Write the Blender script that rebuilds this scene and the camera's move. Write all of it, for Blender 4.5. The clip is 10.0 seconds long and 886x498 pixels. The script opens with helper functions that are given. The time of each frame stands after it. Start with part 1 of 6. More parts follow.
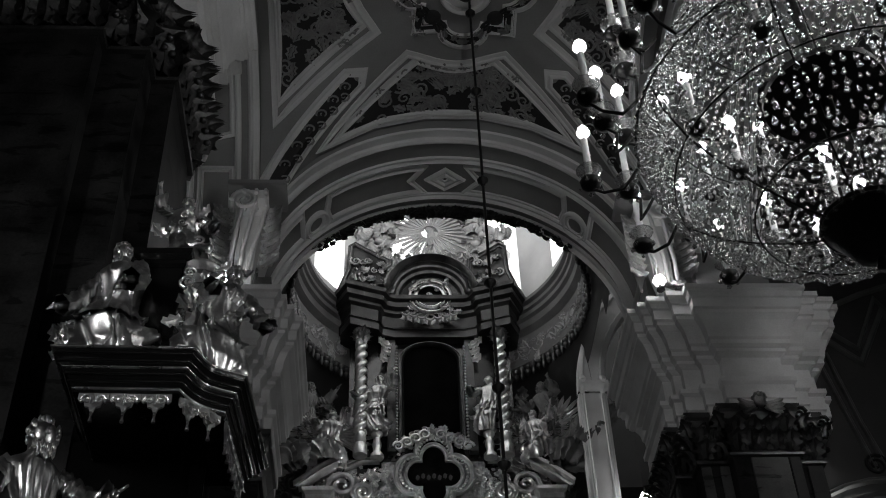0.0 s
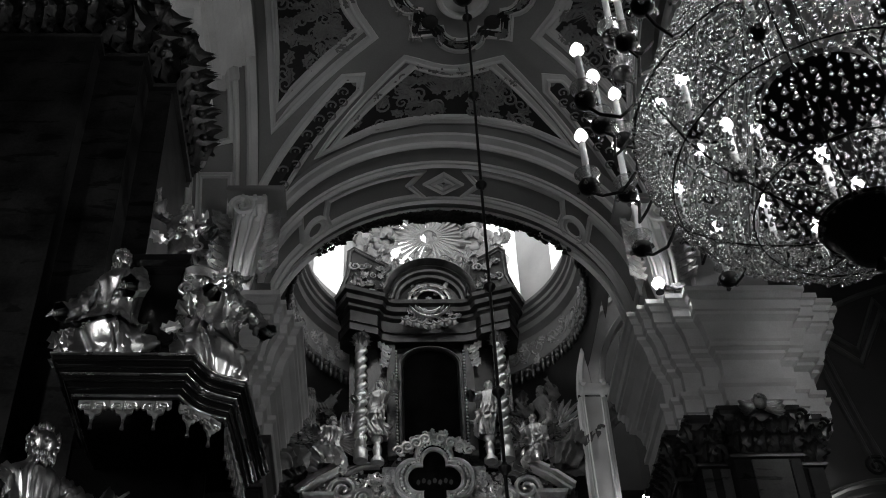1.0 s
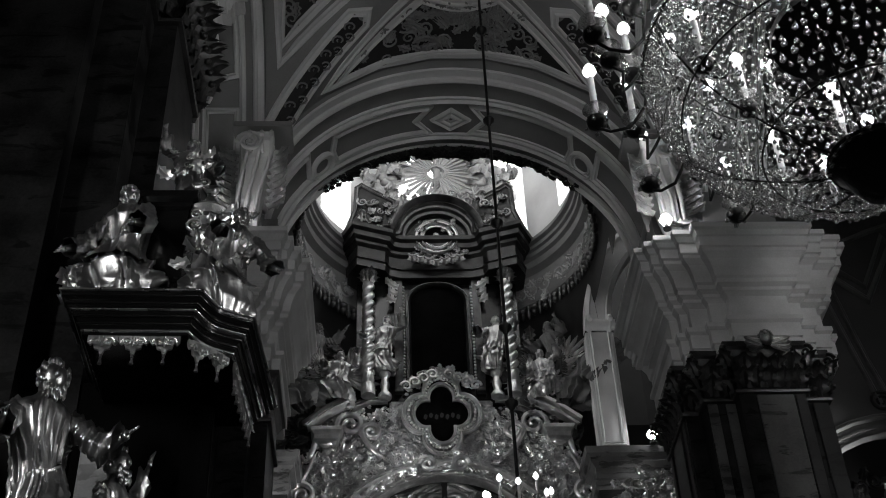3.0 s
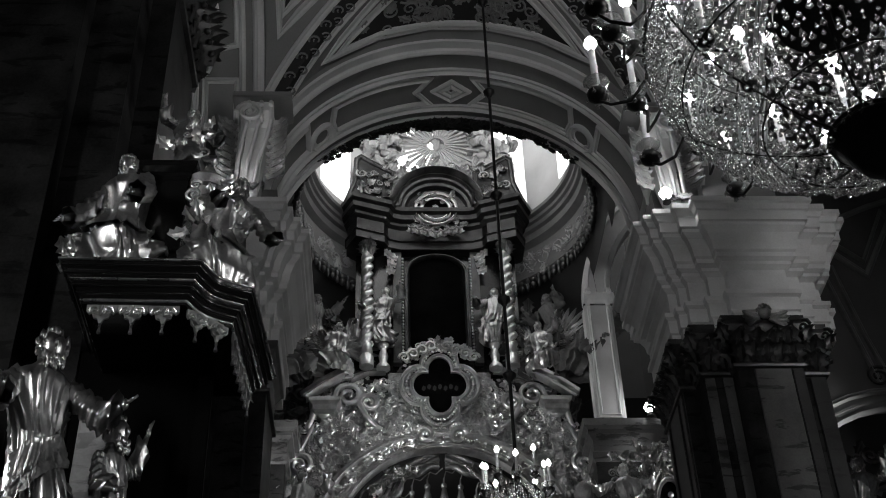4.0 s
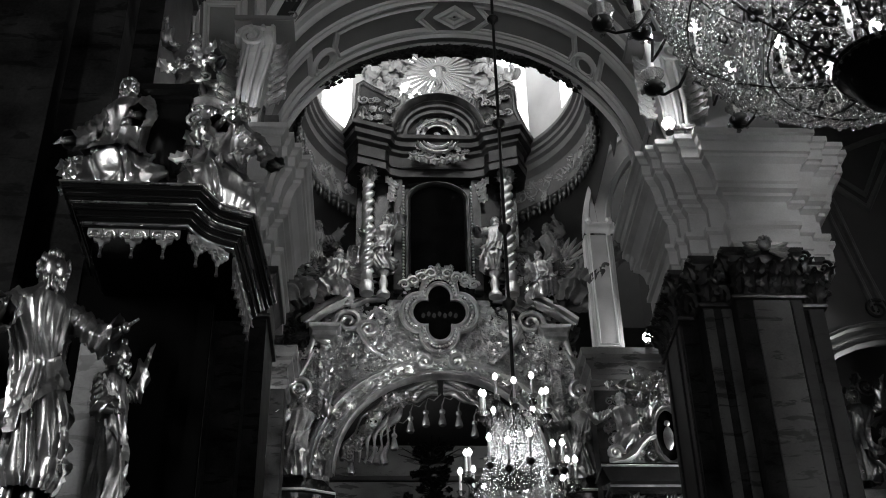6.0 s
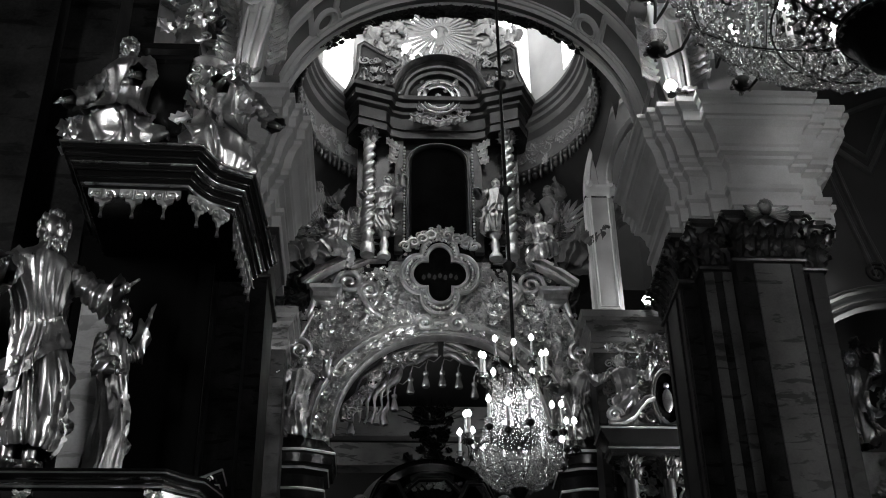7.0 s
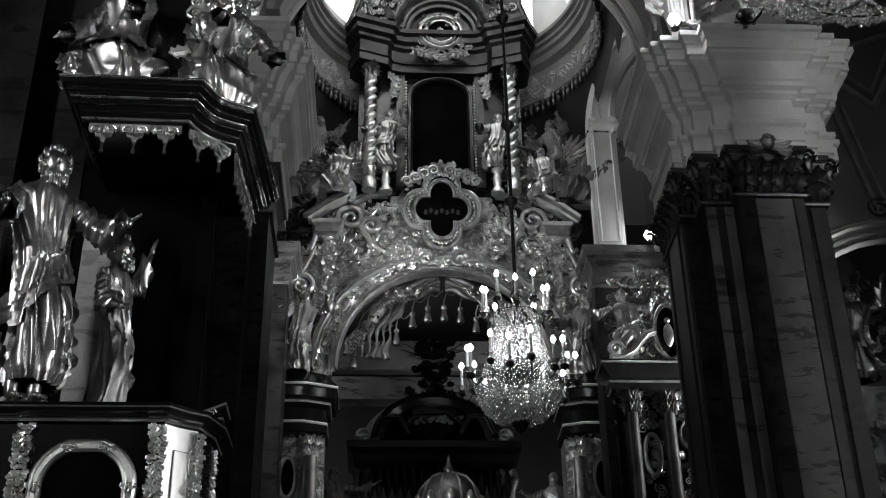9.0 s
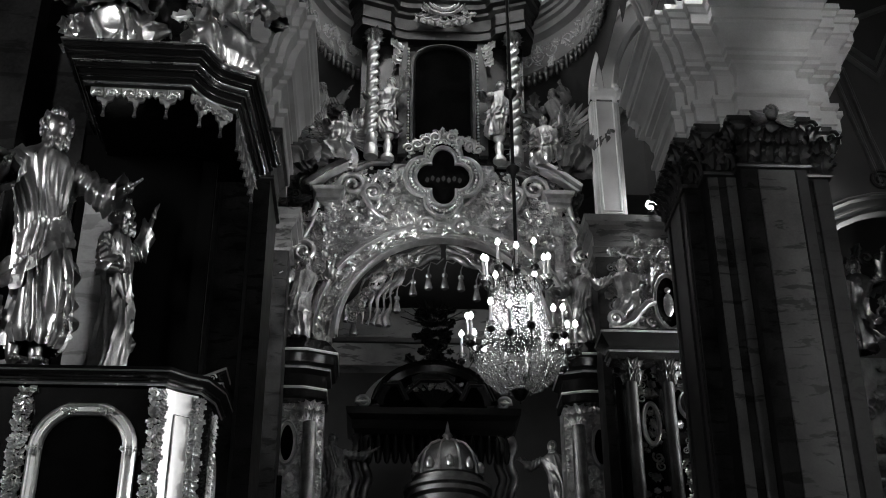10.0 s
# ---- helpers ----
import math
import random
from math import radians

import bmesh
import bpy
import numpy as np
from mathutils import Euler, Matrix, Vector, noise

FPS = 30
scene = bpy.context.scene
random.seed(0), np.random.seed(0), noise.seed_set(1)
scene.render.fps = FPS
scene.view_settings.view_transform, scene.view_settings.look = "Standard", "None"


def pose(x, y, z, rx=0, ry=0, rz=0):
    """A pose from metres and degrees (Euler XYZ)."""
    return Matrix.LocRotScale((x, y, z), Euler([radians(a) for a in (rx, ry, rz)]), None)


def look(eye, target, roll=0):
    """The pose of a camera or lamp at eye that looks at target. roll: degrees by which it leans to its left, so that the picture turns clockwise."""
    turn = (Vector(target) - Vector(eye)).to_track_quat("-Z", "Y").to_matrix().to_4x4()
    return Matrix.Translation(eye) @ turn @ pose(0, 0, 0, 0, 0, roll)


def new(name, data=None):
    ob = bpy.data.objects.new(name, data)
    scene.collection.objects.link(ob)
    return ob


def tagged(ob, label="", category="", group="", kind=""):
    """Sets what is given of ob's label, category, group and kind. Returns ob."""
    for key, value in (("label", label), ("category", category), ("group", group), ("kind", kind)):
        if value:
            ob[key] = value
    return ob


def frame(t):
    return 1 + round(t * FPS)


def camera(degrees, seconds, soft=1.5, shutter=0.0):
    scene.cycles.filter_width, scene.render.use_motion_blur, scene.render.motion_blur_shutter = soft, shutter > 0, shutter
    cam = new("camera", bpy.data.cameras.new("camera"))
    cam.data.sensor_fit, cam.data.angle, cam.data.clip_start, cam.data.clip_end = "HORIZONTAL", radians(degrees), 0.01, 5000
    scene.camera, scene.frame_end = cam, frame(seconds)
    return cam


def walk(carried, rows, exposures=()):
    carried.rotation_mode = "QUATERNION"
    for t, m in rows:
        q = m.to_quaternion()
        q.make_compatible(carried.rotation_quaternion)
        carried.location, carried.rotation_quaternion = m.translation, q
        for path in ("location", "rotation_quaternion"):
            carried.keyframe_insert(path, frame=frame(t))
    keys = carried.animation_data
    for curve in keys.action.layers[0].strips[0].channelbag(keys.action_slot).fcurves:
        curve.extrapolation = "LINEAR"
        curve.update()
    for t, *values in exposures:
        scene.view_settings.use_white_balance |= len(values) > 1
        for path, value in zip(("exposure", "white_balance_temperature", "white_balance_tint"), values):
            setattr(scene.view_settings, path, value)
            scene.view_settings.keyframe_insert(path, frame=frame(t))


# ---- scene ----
cam = camera(38.42, 10.0, soft=1.0)
EYE = (0.0, 0.0, 1.6)
PATH = [
    (0.0, 132.100, 1.849, -2.351), (0.5, 132.444, 2.187, -2.175), (1.0, 132.309, 2.204, -2.094),
    (1.5, 131.729, 2.112, -1.909), (2.0, 130.830, 1.945, -1.927), (2.5, 130.076, 2.045, -1.821),
    (4.0, 128.165, 1.656, -2.164), (4.5, 127.384, 1.552, -2.385), (5.0, 126.497, 1.270, -2.545),
    (5.5, 125.725, 1.119, -2.539), (7.0, 123.181, 0.806, -2.698), (7.5, 122.359, 0.630, -2.713),
    (8.0, 121.514, 0.656, -2.691), (8.5, 120.907, 0.806, -2.609), (9.0, 120.256, 0.772, -2.624),
    (9.5, 119.679, 0.282, -2.919), (10.0, 118.801, 0.229, -2.874),
]
walk(cam, [(t, pose(*EYE, a, b, c)) for t, a, b, c in PATH],
     [(0.0, -0.55), (2.5, -0.48), (5.0, -0.13), (7.5, 0.05), (10.0, 0.24)])

# ---- world and large lights ----
world = bpy.data.worlds.new("world")
scene.world = world
world.use_nodes = True
wn = world.node_tree.nodes
sky = wn.new("ShaderNodeTexSky")
sky.sky_type, sky.sun_disc = "NISHITA", False
sky.sun_elevation, sky.sun_rotation = radians(40), radians(120)
grey = wn.new("ShaderNodeRGBToBW")
world.node_tree.links.new(sky.outputs[0], grey.inputs[0])
world.node_tree.links.new(grey.outputs[0], wn["Background"].inputs[0])
wn["Background"].inputs[1].default_value = 0.12


def area_lamp(name, eye, target, w, h, watts, spread=180):
    la = bpy.data.lights.new(name, "AREA")
    la.shape, la.size, la.size_y, la.energy, la.spread = "RECTANGLE", w, h, watts, radians(spread)
    ob = new(name, la)
    ob.matrix_world = look(eye, target)
    return ob


def point_lamp(name, place, watts, radius=0.05):
    la = bpy.data.lights.new(name, "POINT")
    la.energy, la.shadow_soft_size = watts, radius
    ob = new(name, la)
    ob.location = place
    return ob


# daylight of unseen windows: two in the south aisle, one behind the camera
area_lamp("window_light", (11.6, 4.0, 6.5), (0, 7.0, 7.0), 1.4, 3.6, 200, 110)
area_lamp("window_light", (11.6, -2.0, 11.8), (5.8, 16.0, 13.3), 2.2, 4.6, 58, 42)
area_lamp("window_light", (1.4, -9.7, 9.0), (1.2, 16, 18.5), 1.2, 3.4, 42, 40)
# no opening in the west wall here: fill added to brighten the pulpit statues
area_lamp("window_light", (-8.8, -1.0, 8.5), (-1.8, 8.0, 6.5), 1.4, 3.6, 60, 50)
# two fills added inside the aisles, away from any window, for the screen
area_lamp("window_light", (9.8, 18.9, 10.5), (3.0, 22.8, 13.0), 1.6, 3.4, 260, 60)
area_lamp("window_light", (-6.4, 18.6, 10.5), (-.5, 22.8, 13.0), 1.6, 3.4, 110, 70)

# ---- materials ----


def material(name, base, rough=0.6, metal=0.0, spread=0.25, scale=3.0, bump=0.15, fine=40.0, veins=0.0, spec=0.5, aniso=None):
    """Grey surface with stains at one scale, grain at a finer one, and relief."""
    m = bpy.data.materials.new(name)
    m.use_nodes = True
    nt = m.node_tree
    b = nt.nodes["Principled BSDF"]
    co = nt.nodes.new("ShaderNodeTexCoord")
    big = nt.nodes.new("ShaderNodeTexNoise")
    big.inputs["Scale"].default_value, big.inputs["Detail"].default_value = scale, 6
    small = nt.nodes.new("ShaderNodeTexNoise")
    small.inputs["Scale"].default_value, small.inputs["Detail"].default_value = fine, 4
    for n in (big, small):
        nt.links.new(co.outputs["Object"], n.inputs["Vector"])
    mix = nt.nodes.new("ShaderNodeMath")
    mix.operation = "MULTIPLY_ADD"
    nt.links.new(small.outputs["Fac"], mix.inputs[0])
    mix.inputs[1].default_value = 0.35
    nt.links.new(big.outputs["Fac"], mix.inputs[2])
    ramp = nt.nodes.new("ShaderNodeMapRange")
    ramp.inputs["From Min"].default_value, ramp.inputs["From Max"].default_value = 0.42, 0.92
    ramp.inputs["To Min"].default_value, ramp.inputs["To Max"].default_value = base * (1 - spread), base * (1 + spread)
    nt.links.new(mix.outputs[0], ramp.inputs["Value"])
    out = ramp.outputs[0]
    if veins:
        wv = nt.nodes.new("ShaderNodeTexNoise")
        wv.inputs["Scale"].default_value, wv.inputs["Detail"].default_value, wv.inputs["Distortion"].default_value = 2.5, 5.0, 0.6
        wv.inputs["Roughness"].default_value = 0.6
        mp = nt.nodes.new("ShaderNodeMapping")
        mp.inputs["Scale"].default_value = (0.75, 0.75, 3.0)
        mp.inputs["Rotation"].default_value = (0.15, 0.32, 0.0)
        nt.links.new(co.outputs["Object"], mp.inputs["Vector"])
        nt.links.new(mp.outputs[0], wv.inputs["Vector"])
        vr = nt.nodes.new("ShaderNodeMapRange")
        vr.inputs["From Min"].default_value, vr.inputs["From Max"].default_value = 0.555, 0.61
        vr.inputs["To Min"].default_value, vr.inputs["To Max"].default_value = 1.0, 1 - veins
        nt.links.new(wv.outputs["Fac"], vr.inputs["Value"])
        mu = nt.nodes.new("ShaderNodeMath")
        mu.operation = "MULTIPLY"
        nt.links.new(out, mu.inputs[0])
        nt.links.new(vr.outputs[0], mu.inputs[1])
        out = mu.outputs[0]
    nt.links.new(out, b.inputs["Base Color"])
    rr = nt.nodes.new("ShaderNodeMapRange")
    rr.inputs["To Min"].default_value, rr.inputs["To Max"].default_value = max(0.04, rough - 0.12), min(1.0, rough + 0.12)
    nt.links.new(big.outputs["Fac"], rr.inputs["Value"])
    nt.links.new(rr.outputs[0], b.inputs["Roughness"])
    b.inputs["Metallic"].default_value = metal
    b.inputs["Specular IOR Level"].default_value = spec
    if bump:
        bp = nt.nodes.new("ShaderNodeBump")
        bp.inputs["Strength"].default_value, bp.inputs["Distance"].default_value = bump, 0.02
        nt.links.new(small.outputs["Fac"], bp.inputs["Height"])
        nt.links.new(bp.outputs[0], b.inputs["Normal"])
    return m


def glowing(name, strength, base=0.9):
    m = bpy.data.materials.new(name)
    m.use_nodes = True
    b = m.node_tree.nodes["Principled BSDF"]
    b.inputs["Base Color"].default_value = (base, base, base, 1)
    b.inputs["Emission Color"].default_value = (1, 1, 1, 1)
    b.inputs["Emission Strength"].default_value = strength
    return m


M_PLASTER = material("white_plaster", 0.72, 0.75, spread=0.15, scale=1.2)
M_STUCCO = material("pale_grey_stucco", 0.58, 0.75, spread=0.2, scale=1.5)
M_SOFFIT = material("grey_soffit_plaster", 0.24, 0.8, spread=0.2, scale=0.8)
# stucco darkened in colour for the shaded drum ring and aisle ribs
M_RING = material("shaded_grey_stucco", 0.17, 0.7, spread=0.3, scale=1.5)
M_GREY = material("grey_plaster", 0.28, 0.8, spread=0.2, scale=0.8)
# grey plaster with the gloom of unlit walls and aisles put into its colour
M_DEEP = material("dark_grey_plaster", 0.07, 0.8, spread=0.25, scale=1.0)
M_FRIEZE = material("painted_ornament", 0.022, 0.7, spread=0.3, scale=2.0)
M_MARBLE = material("dark_marble", 0.018, 0.4, spread=0.8, scale=2.4, bump=0.02, veins=0.7, spec=0.12)
M_MARBLE_L = material("grey_marble", 0.09, 0.4, spread=0.45, scale=1.6, bump=0.02, veins=0.75)
M_GOLD = material("gilding", 0.74, 0.35, 1.0, spread=0.25, scale=6.0, bump=0.06, fine=50)
M_STATUE = material("polished_gilding", 0.48, 0.32, 1.0, spread=0.35, scale=7.0, bump=0.06, fine=50)
M_OLDGOLD = material("dull_gilding", 0.34, 0.40, 1.0, spread=0.45, scale=4.0, bump=0.35, fine=45)


def carved(name, base, rough):
    """Gilding over close relief: leaf-like cells with deep dull hollows between them."""
    m = material(name, base, rough, 1.0, spread=0.4, scale=4.0, bump=0)
    nt = m.node_tree
    co = nt.nodes.new("ShaderNodeTexCoord")
    warp = nt.nodes.new("ShaderNodeTexNoise")
    warp.inputs["Scale"].default_value, warp.inputs["Detail"].default_value = 5.0, 3
    nt.links.new(co.outputs["Object"], warp.inputs["Vector"])
    add = nt.nodes.new("ShaderNodeVectorMath")
    add.operation = "MULTIPLY_ADD"
    nt.links.new(warp.outputs["Color"], add.inputs[0])
    add.inputs[1].default_value = (.35, .35, .35)
    nt.links.new(co.outputs["Object"], add.inputs[2])
    cell = nt.nodes.new("ShaderNodeTexVoronoi")
    cell.feature = "SMOOTH_F1"
    cell.inputs["Scale"].default_value = 8.5
    nt.links.new(add.outputs[0], cell.inputs["Vector"])
    bp = nt.nodes.new("ShaderNodeBump")
    bp.invert = True
    bp.inputs["Strength"].default_value, bp.inputs["Distance"].default_value = 1.0, 0.09
    nt.links.new(cell.outputs["Distance"], bp.inputs["Height"])
    nt.links.new(bp.outputs[0], nt.nodes["Principled BSDF"].inputs["Normal"])
    return m


M_CARVED = carved("carved_gilding", 0.56, 0.34)
# nearly black gilding: shade of backlit and sanctuary parts put into its colour
M_GILT_UNLIT = material("blackened_gilding", 0.045, 0.36, 0.9, spread=0.5, scale=3.0, bump=0.2)
# gilding with shade put into its colour, for capitals and dim screen parts
M_GILT_DIMMED = material("darkened_gilding", 0.085, 0.4, 0.9, spread=0.5, scale=3.0, bump=0.3)
M_LACQUER = material("black_lacquer", 0.006, 0.18, spread=0.4, scale=2.0, bump=0.03)
M_EBONY = material("blackened_wood", 0.003, 0.7, spread=0.5, scale=2.0, bump=0.05, spec=0.02)
M_PAINTING = material("dark_painting", 0.003, 0.7, spread=0.9, scale=2.2, bump=0.05, fine=12, spec=0.01)
M_FILLET = material("dark_polished_gilding", 0.42, 0.28, 1.0, spread=0.3, scale=5)
M_IRON = material("black_iron", 0.02, 0.4, 0.6, spread=0.3, scale=5)
M_STONE = material("floor_stone", 0.22, 0.35, spread=0.35, scale=1.0, bump=0.05)
M_CLOTH = material("dark_cloth", 0.10, 0.85, spread=0.4, scale=5.0, bump=0.3)
M_WAX = material("candle_wax", 0.8, 0.5, spread=0.05)
M_BULB = glowing("lit_bulb", 18.0)
M_CRYSTAL = bpy.data.materials.new("cut_crystal")
M_CRYSTAL.use_nodes = True
_b = M_CRYSTAL.node_tree.nodes["Principled BSDF"]
_b.inputs["Base Color"].default_value = (0.66, 0.66, 0.66, 1)
_b.inputs["Roughness"].default_value = 0.08
_b.inputs["Transmission Weight"].default_value = 0.8
_b.inputs["IOR"].default_value = 1.55
_b.inputs["Specular IOR Level"].default_value = 0.9

# ---- mesh helpers ----


def thing(name, place, label, category, group="", kind=""):
    ob = new(name)
    ob.location = place
    ob.empty_display_size = 0.1
    return tagged(ob, label, category, group, kind)


def base_of(ob):
    p = Vector((0, 0, 0))
    while ob:
        p += ob.location
        ob = ob.parent
    return p


def part(name, bm, mat, parent=None, label="", smooth=None):
    """Links a bmesh, given in world places, as one mesh under a thing or part."""
    me = bpy.data.meshes.new(name)
    if parent:
        bmesh.ops.translate(bm, verts=bm.verts, vec=-base_of(parent))
    bmesh.ops.recalc_face_normals(bm, faces=bm.faces)
    bm.to_mesh(me)
    bm.free()
    me.materials.append(mat)
    if smooth:
        me.shade_smooth()
        me.set_sharp_from_angle(angle=radians(smooth))
    ob = new(name, me)
    ob.parent = parent
    return tagged(ob, label)


def structure(name, bm, mat, label, category, smooth=None):
    return tagged(part(name, bm, mat, None, label, smooth), "", category, "", "structure")


def box(bm, x0, x1, y0, y1, z0, z1, bev=0.0):
    vs = [bm.verts.new((x, y, z)) for x in (x0, x1) for y in (y0, y1) for z in (z0, z1)]
    fs = [bm.faces.new([vs[i] for i in q]) for q in ((0, 1, 3, 2), (4, 6, 7, 5), (0, 4, 5, 1), (2, 3, 7, 6), (0, 2, 6, 4), (1, 5, 7, 3))]
    if bev:
        es = {e for f in fs for e in f.edges}
        bmesh.ops.bevel(bm, geom=list(es), offset=bev, segments=2, affect="EDGES")


def tube(bm, pts, radii, n=8, closed=False, cap=True):
    pts = [Vector(p) for p in pts]
    if not hasattr(radii, "__len__"):
        radii = [radii] * len(pts)
    rings, side = [], None
    for i, p in enumerate(pts):
        a, b = pts[max(i - 1, 0)], pts[min(i + 1, len(pts) - 1)]
        if closed:
            a, b = pts[i - 1], pts[(i + 1) % len(pts)]
        d = (b - a).normalized()
        if side is None:
            side = d.orthogonal().normalized()
        side = (side - d * side.dot(d)).normalized()
        up = d.cross(side)
        rings.append([bm.verts.new(p + radii[i] * (math.cos(2 * math.pi * k / n) * side + math.sin(2 * math.pi * k / n) * up)) for k in range(n)])
    span = range(len(rings)) if closed else range(len(rings) - 1)
    for i in span:
        a, b = rings[i], rings[(i + 1) % len(rings)]
        for k in range(n):
            bm.faces.new((a[k], a[(k + 1) % n], b[(k + 1) % n], b[k]))
    if cap and not closed:
        bm.faces.new(rings[0])
        bm.faces.new(rings[-1])


def lathe(bm, prof, c, n=24, a0=0.0, a1=360.0):
    """prof: (radius, z) pairs, turned round the vertical through c."""
    full = abs(a1 - a0) >= 360
    rows = []
    steps = n if full else n + 1
    for r, z in prof:
        rows.append([bm.verts.new((c[0] + r * math.cos(radians(a0 + (a1 - a0) * k / n)), c[1] + r * math.sin(radians(a0 + (a1 - a0) * k / n)), c[2] + z)) for k in range(steps)])
    for a, b in zip(rows, rows[1:]):
        for k in range(steps if full else steps - 1):
            bm.faces.new((a[k], a[(k + 1) % steps], b[(k + 1) % steps], b[k]))


def offset_plan(plan, d, closed=True):
    """Offsets a plan, given counter-clockwise, outwards by d with mitred corners."""
    out, n = [], len(plan)
    for i in range(n):
        p = Vector(plan[i])
        a = Vector(plan[i - 1]) if (closed or i > 0) else None
        b = Vector(plan[(i + 1) % n]) if (closed or i < n - 1) else None
        n1 = n2 = None
        if a is not None:
            e = (p - a).normalized()
            n1 = Vector((e.y, -e.x))
        if b is not None:
            e = (b - p).normalized()
            n2 = Vector((e.y, -e.x))
        n1, n2 = n1 or n2, n2 or n1
        m = (n1 + n2)
        m = m / max(0.3, m.dot(n1))
        out.append(p + m * d)
    return out


def moulding(bm, plan, prof, closed=True, lid=True):
    """Runs a profile of (out, z) round a plan."""
    rows = [[bm.verts.new((q.x, q.y, z)) for q in offset_plan(plan, o, closed)] for o, z in prof]
    n = len(plan)
    for a, b in zip(rows, rows[1:]):
        for k in range(n if closed else n - 1):
            bm.faces.new((a[k], a[(k + 1) % n], b[(k + 1) % n], b[k]))
    if closed and lid:
        bm.faces.new(rows[0])
        bm.faces.new(rows[-1])


def strip(bm, pts, normals, prof, closed=False):
    """Sweeps a profile of (across, out) along points that lie on a surface with those normals."""
    n = len(pts)
    rows = []
    for i in range(n):
        p = Vector(pts[i])
        a, b = Vector(pts[i - 1 if (closed or i) else 0]), Vector(pts[(i + 1) % n if closed else min(i + 1, n - 1)])
        nn = Vector(normals[i]).normalized()
        d1, d2 = (p - a), (b - p)
        d1 = d1.normalized() if d1.length > 1e-6 else d2.normalized()
        d2 = d2.normalized() if d2.length > 1e-6 else d1
        s1, s2 = d1.cross(nn).normalized(), d2.cross(nn).normalized()
        m = s1 + s2
        m = m / max(0.5, m.dot(s1))
        rows.append([bm.verts.new(p + m * u + nn * v) for u, v in prof])
    for i in range(n if closed else n - 1):
        a, b = rows[i], rows[(i + 1) % n]
        for k in range(len(prof) - 1):
            bm.faces.new((a[k], a[k + 1], b[k + 1], b[k]))


BEAD = [(-1.0, 0.0), (-0.95, 0.5), (-0.6, 0.5), (-0.5, 0.28), (0.1, 0.28), (0.2, 0.75), (0.5, 1.0), (0.8, 0.75), (0.95, 0.3), (1.0, 0.0)]


def bead(w, h):
    return [(u * w / 2, v * h) for u, v in BEAD]

# ---- structure ----
AX = 1.38            # axis of nave and altar
Z_CAP, Z_ARCHI, Z_TOP = 11.95, 12.75, 14.85

bm = bmesh.new()
box(bm, -9.3, 12.3, -10.3, 34.3, -0.3, 0.0)
structure("floor", bm, M_STONE, "grey polished stone floor of the church", "floor")
bm = bmesh.new()
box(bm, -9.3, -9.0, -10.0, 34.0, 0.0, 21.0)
structure("wall_west", bm, M_DEEP, "plastered side wall of the church, gloom in its grey", "wall")
bm = bmesh.new()
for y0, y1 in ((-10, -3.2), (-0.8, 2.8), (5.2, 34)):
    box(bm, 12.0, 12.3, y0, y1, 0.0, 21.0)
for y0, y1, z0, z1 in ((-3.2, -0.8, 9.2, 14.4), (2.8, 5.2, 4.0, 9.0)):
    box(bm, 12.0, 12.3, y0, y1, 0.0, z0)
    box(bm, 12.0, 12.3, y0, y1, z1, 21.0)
structure("wall_east", bm, M_DEEP, "plastered side wall with tall windows, gloom in its grey", "wall")
bm = bmesh.new()
box(bm, -9.0, 12.0, 34.0, 34.3, 0.0, 21.0)
structure("wall_north", bm, M_DEEP, "plastered wall behind the altar, gloom in its grey", "wall")
bm = bmesh.new()
box(bm, -9.0, -0.1, -10.3, -10.0, 0.0, 21.0)
box(bm, 2.9, 12.0, -10.3, -10.0, 0.0, 21.0)
box(bm, -0.1, 2.9, -10.3, -10.0, 0.0, 6.0)
box(bm, -0.1, 2.9, -10.3, -10.0, 12.0, 21.0)
structure("wall_south", bm, M_DEEP, "plastered entrance wall with a tall window", "wall")

ENT = [(0, 12.66), (.10, 12.66), (.10, 12.86), (.13, 12.88), (.13, 13.12), (.18, 13.16), (.18, 13.24), (.05, 13.28), (.05, 13.70), (.10, 13.74), (.14, 13.76),
       (.14, 13.82), (.22, 13.86), (.22, 13.94), (.25, 13.98), (.27, 14.12), (.33, 14.26), (.42, 14.34), (.42, 14.40), (.46, 14.42), (.46, 14.60), (.49, 14.62),
       (.52, 14.70), (.56, 14.73), (.56, 14.82), (0, 14.85)]


def pier_plan(x0, x1, y0, y1, f, s, side):
    """Core of a pier with a front pilaster that stands out by f and a pilaster on one side (or both)."""
    w = x1 - x0
    p = [(x0, y0), (x0 + 0.24 * w, y0), (x0 + 0.24 * w, y0 - f), (x1 - 0.22 * w, y0 - f), (x1 - 0.22 * w, y0), (x1, y0)]
    ya, yb = y0 + 0.4, y1 - 0.4
    if side >= 0:
        p += [(x1, ya), (x1 + s, ya), (x1 + s, yb), (x1, yb)]
    p += [(x1, y1), (x0, y1)]
    if side <= 0:
        p += [(x0, yb), (x0 - s, yb), (x0 - s, ya), (x0, ya)]
    return p


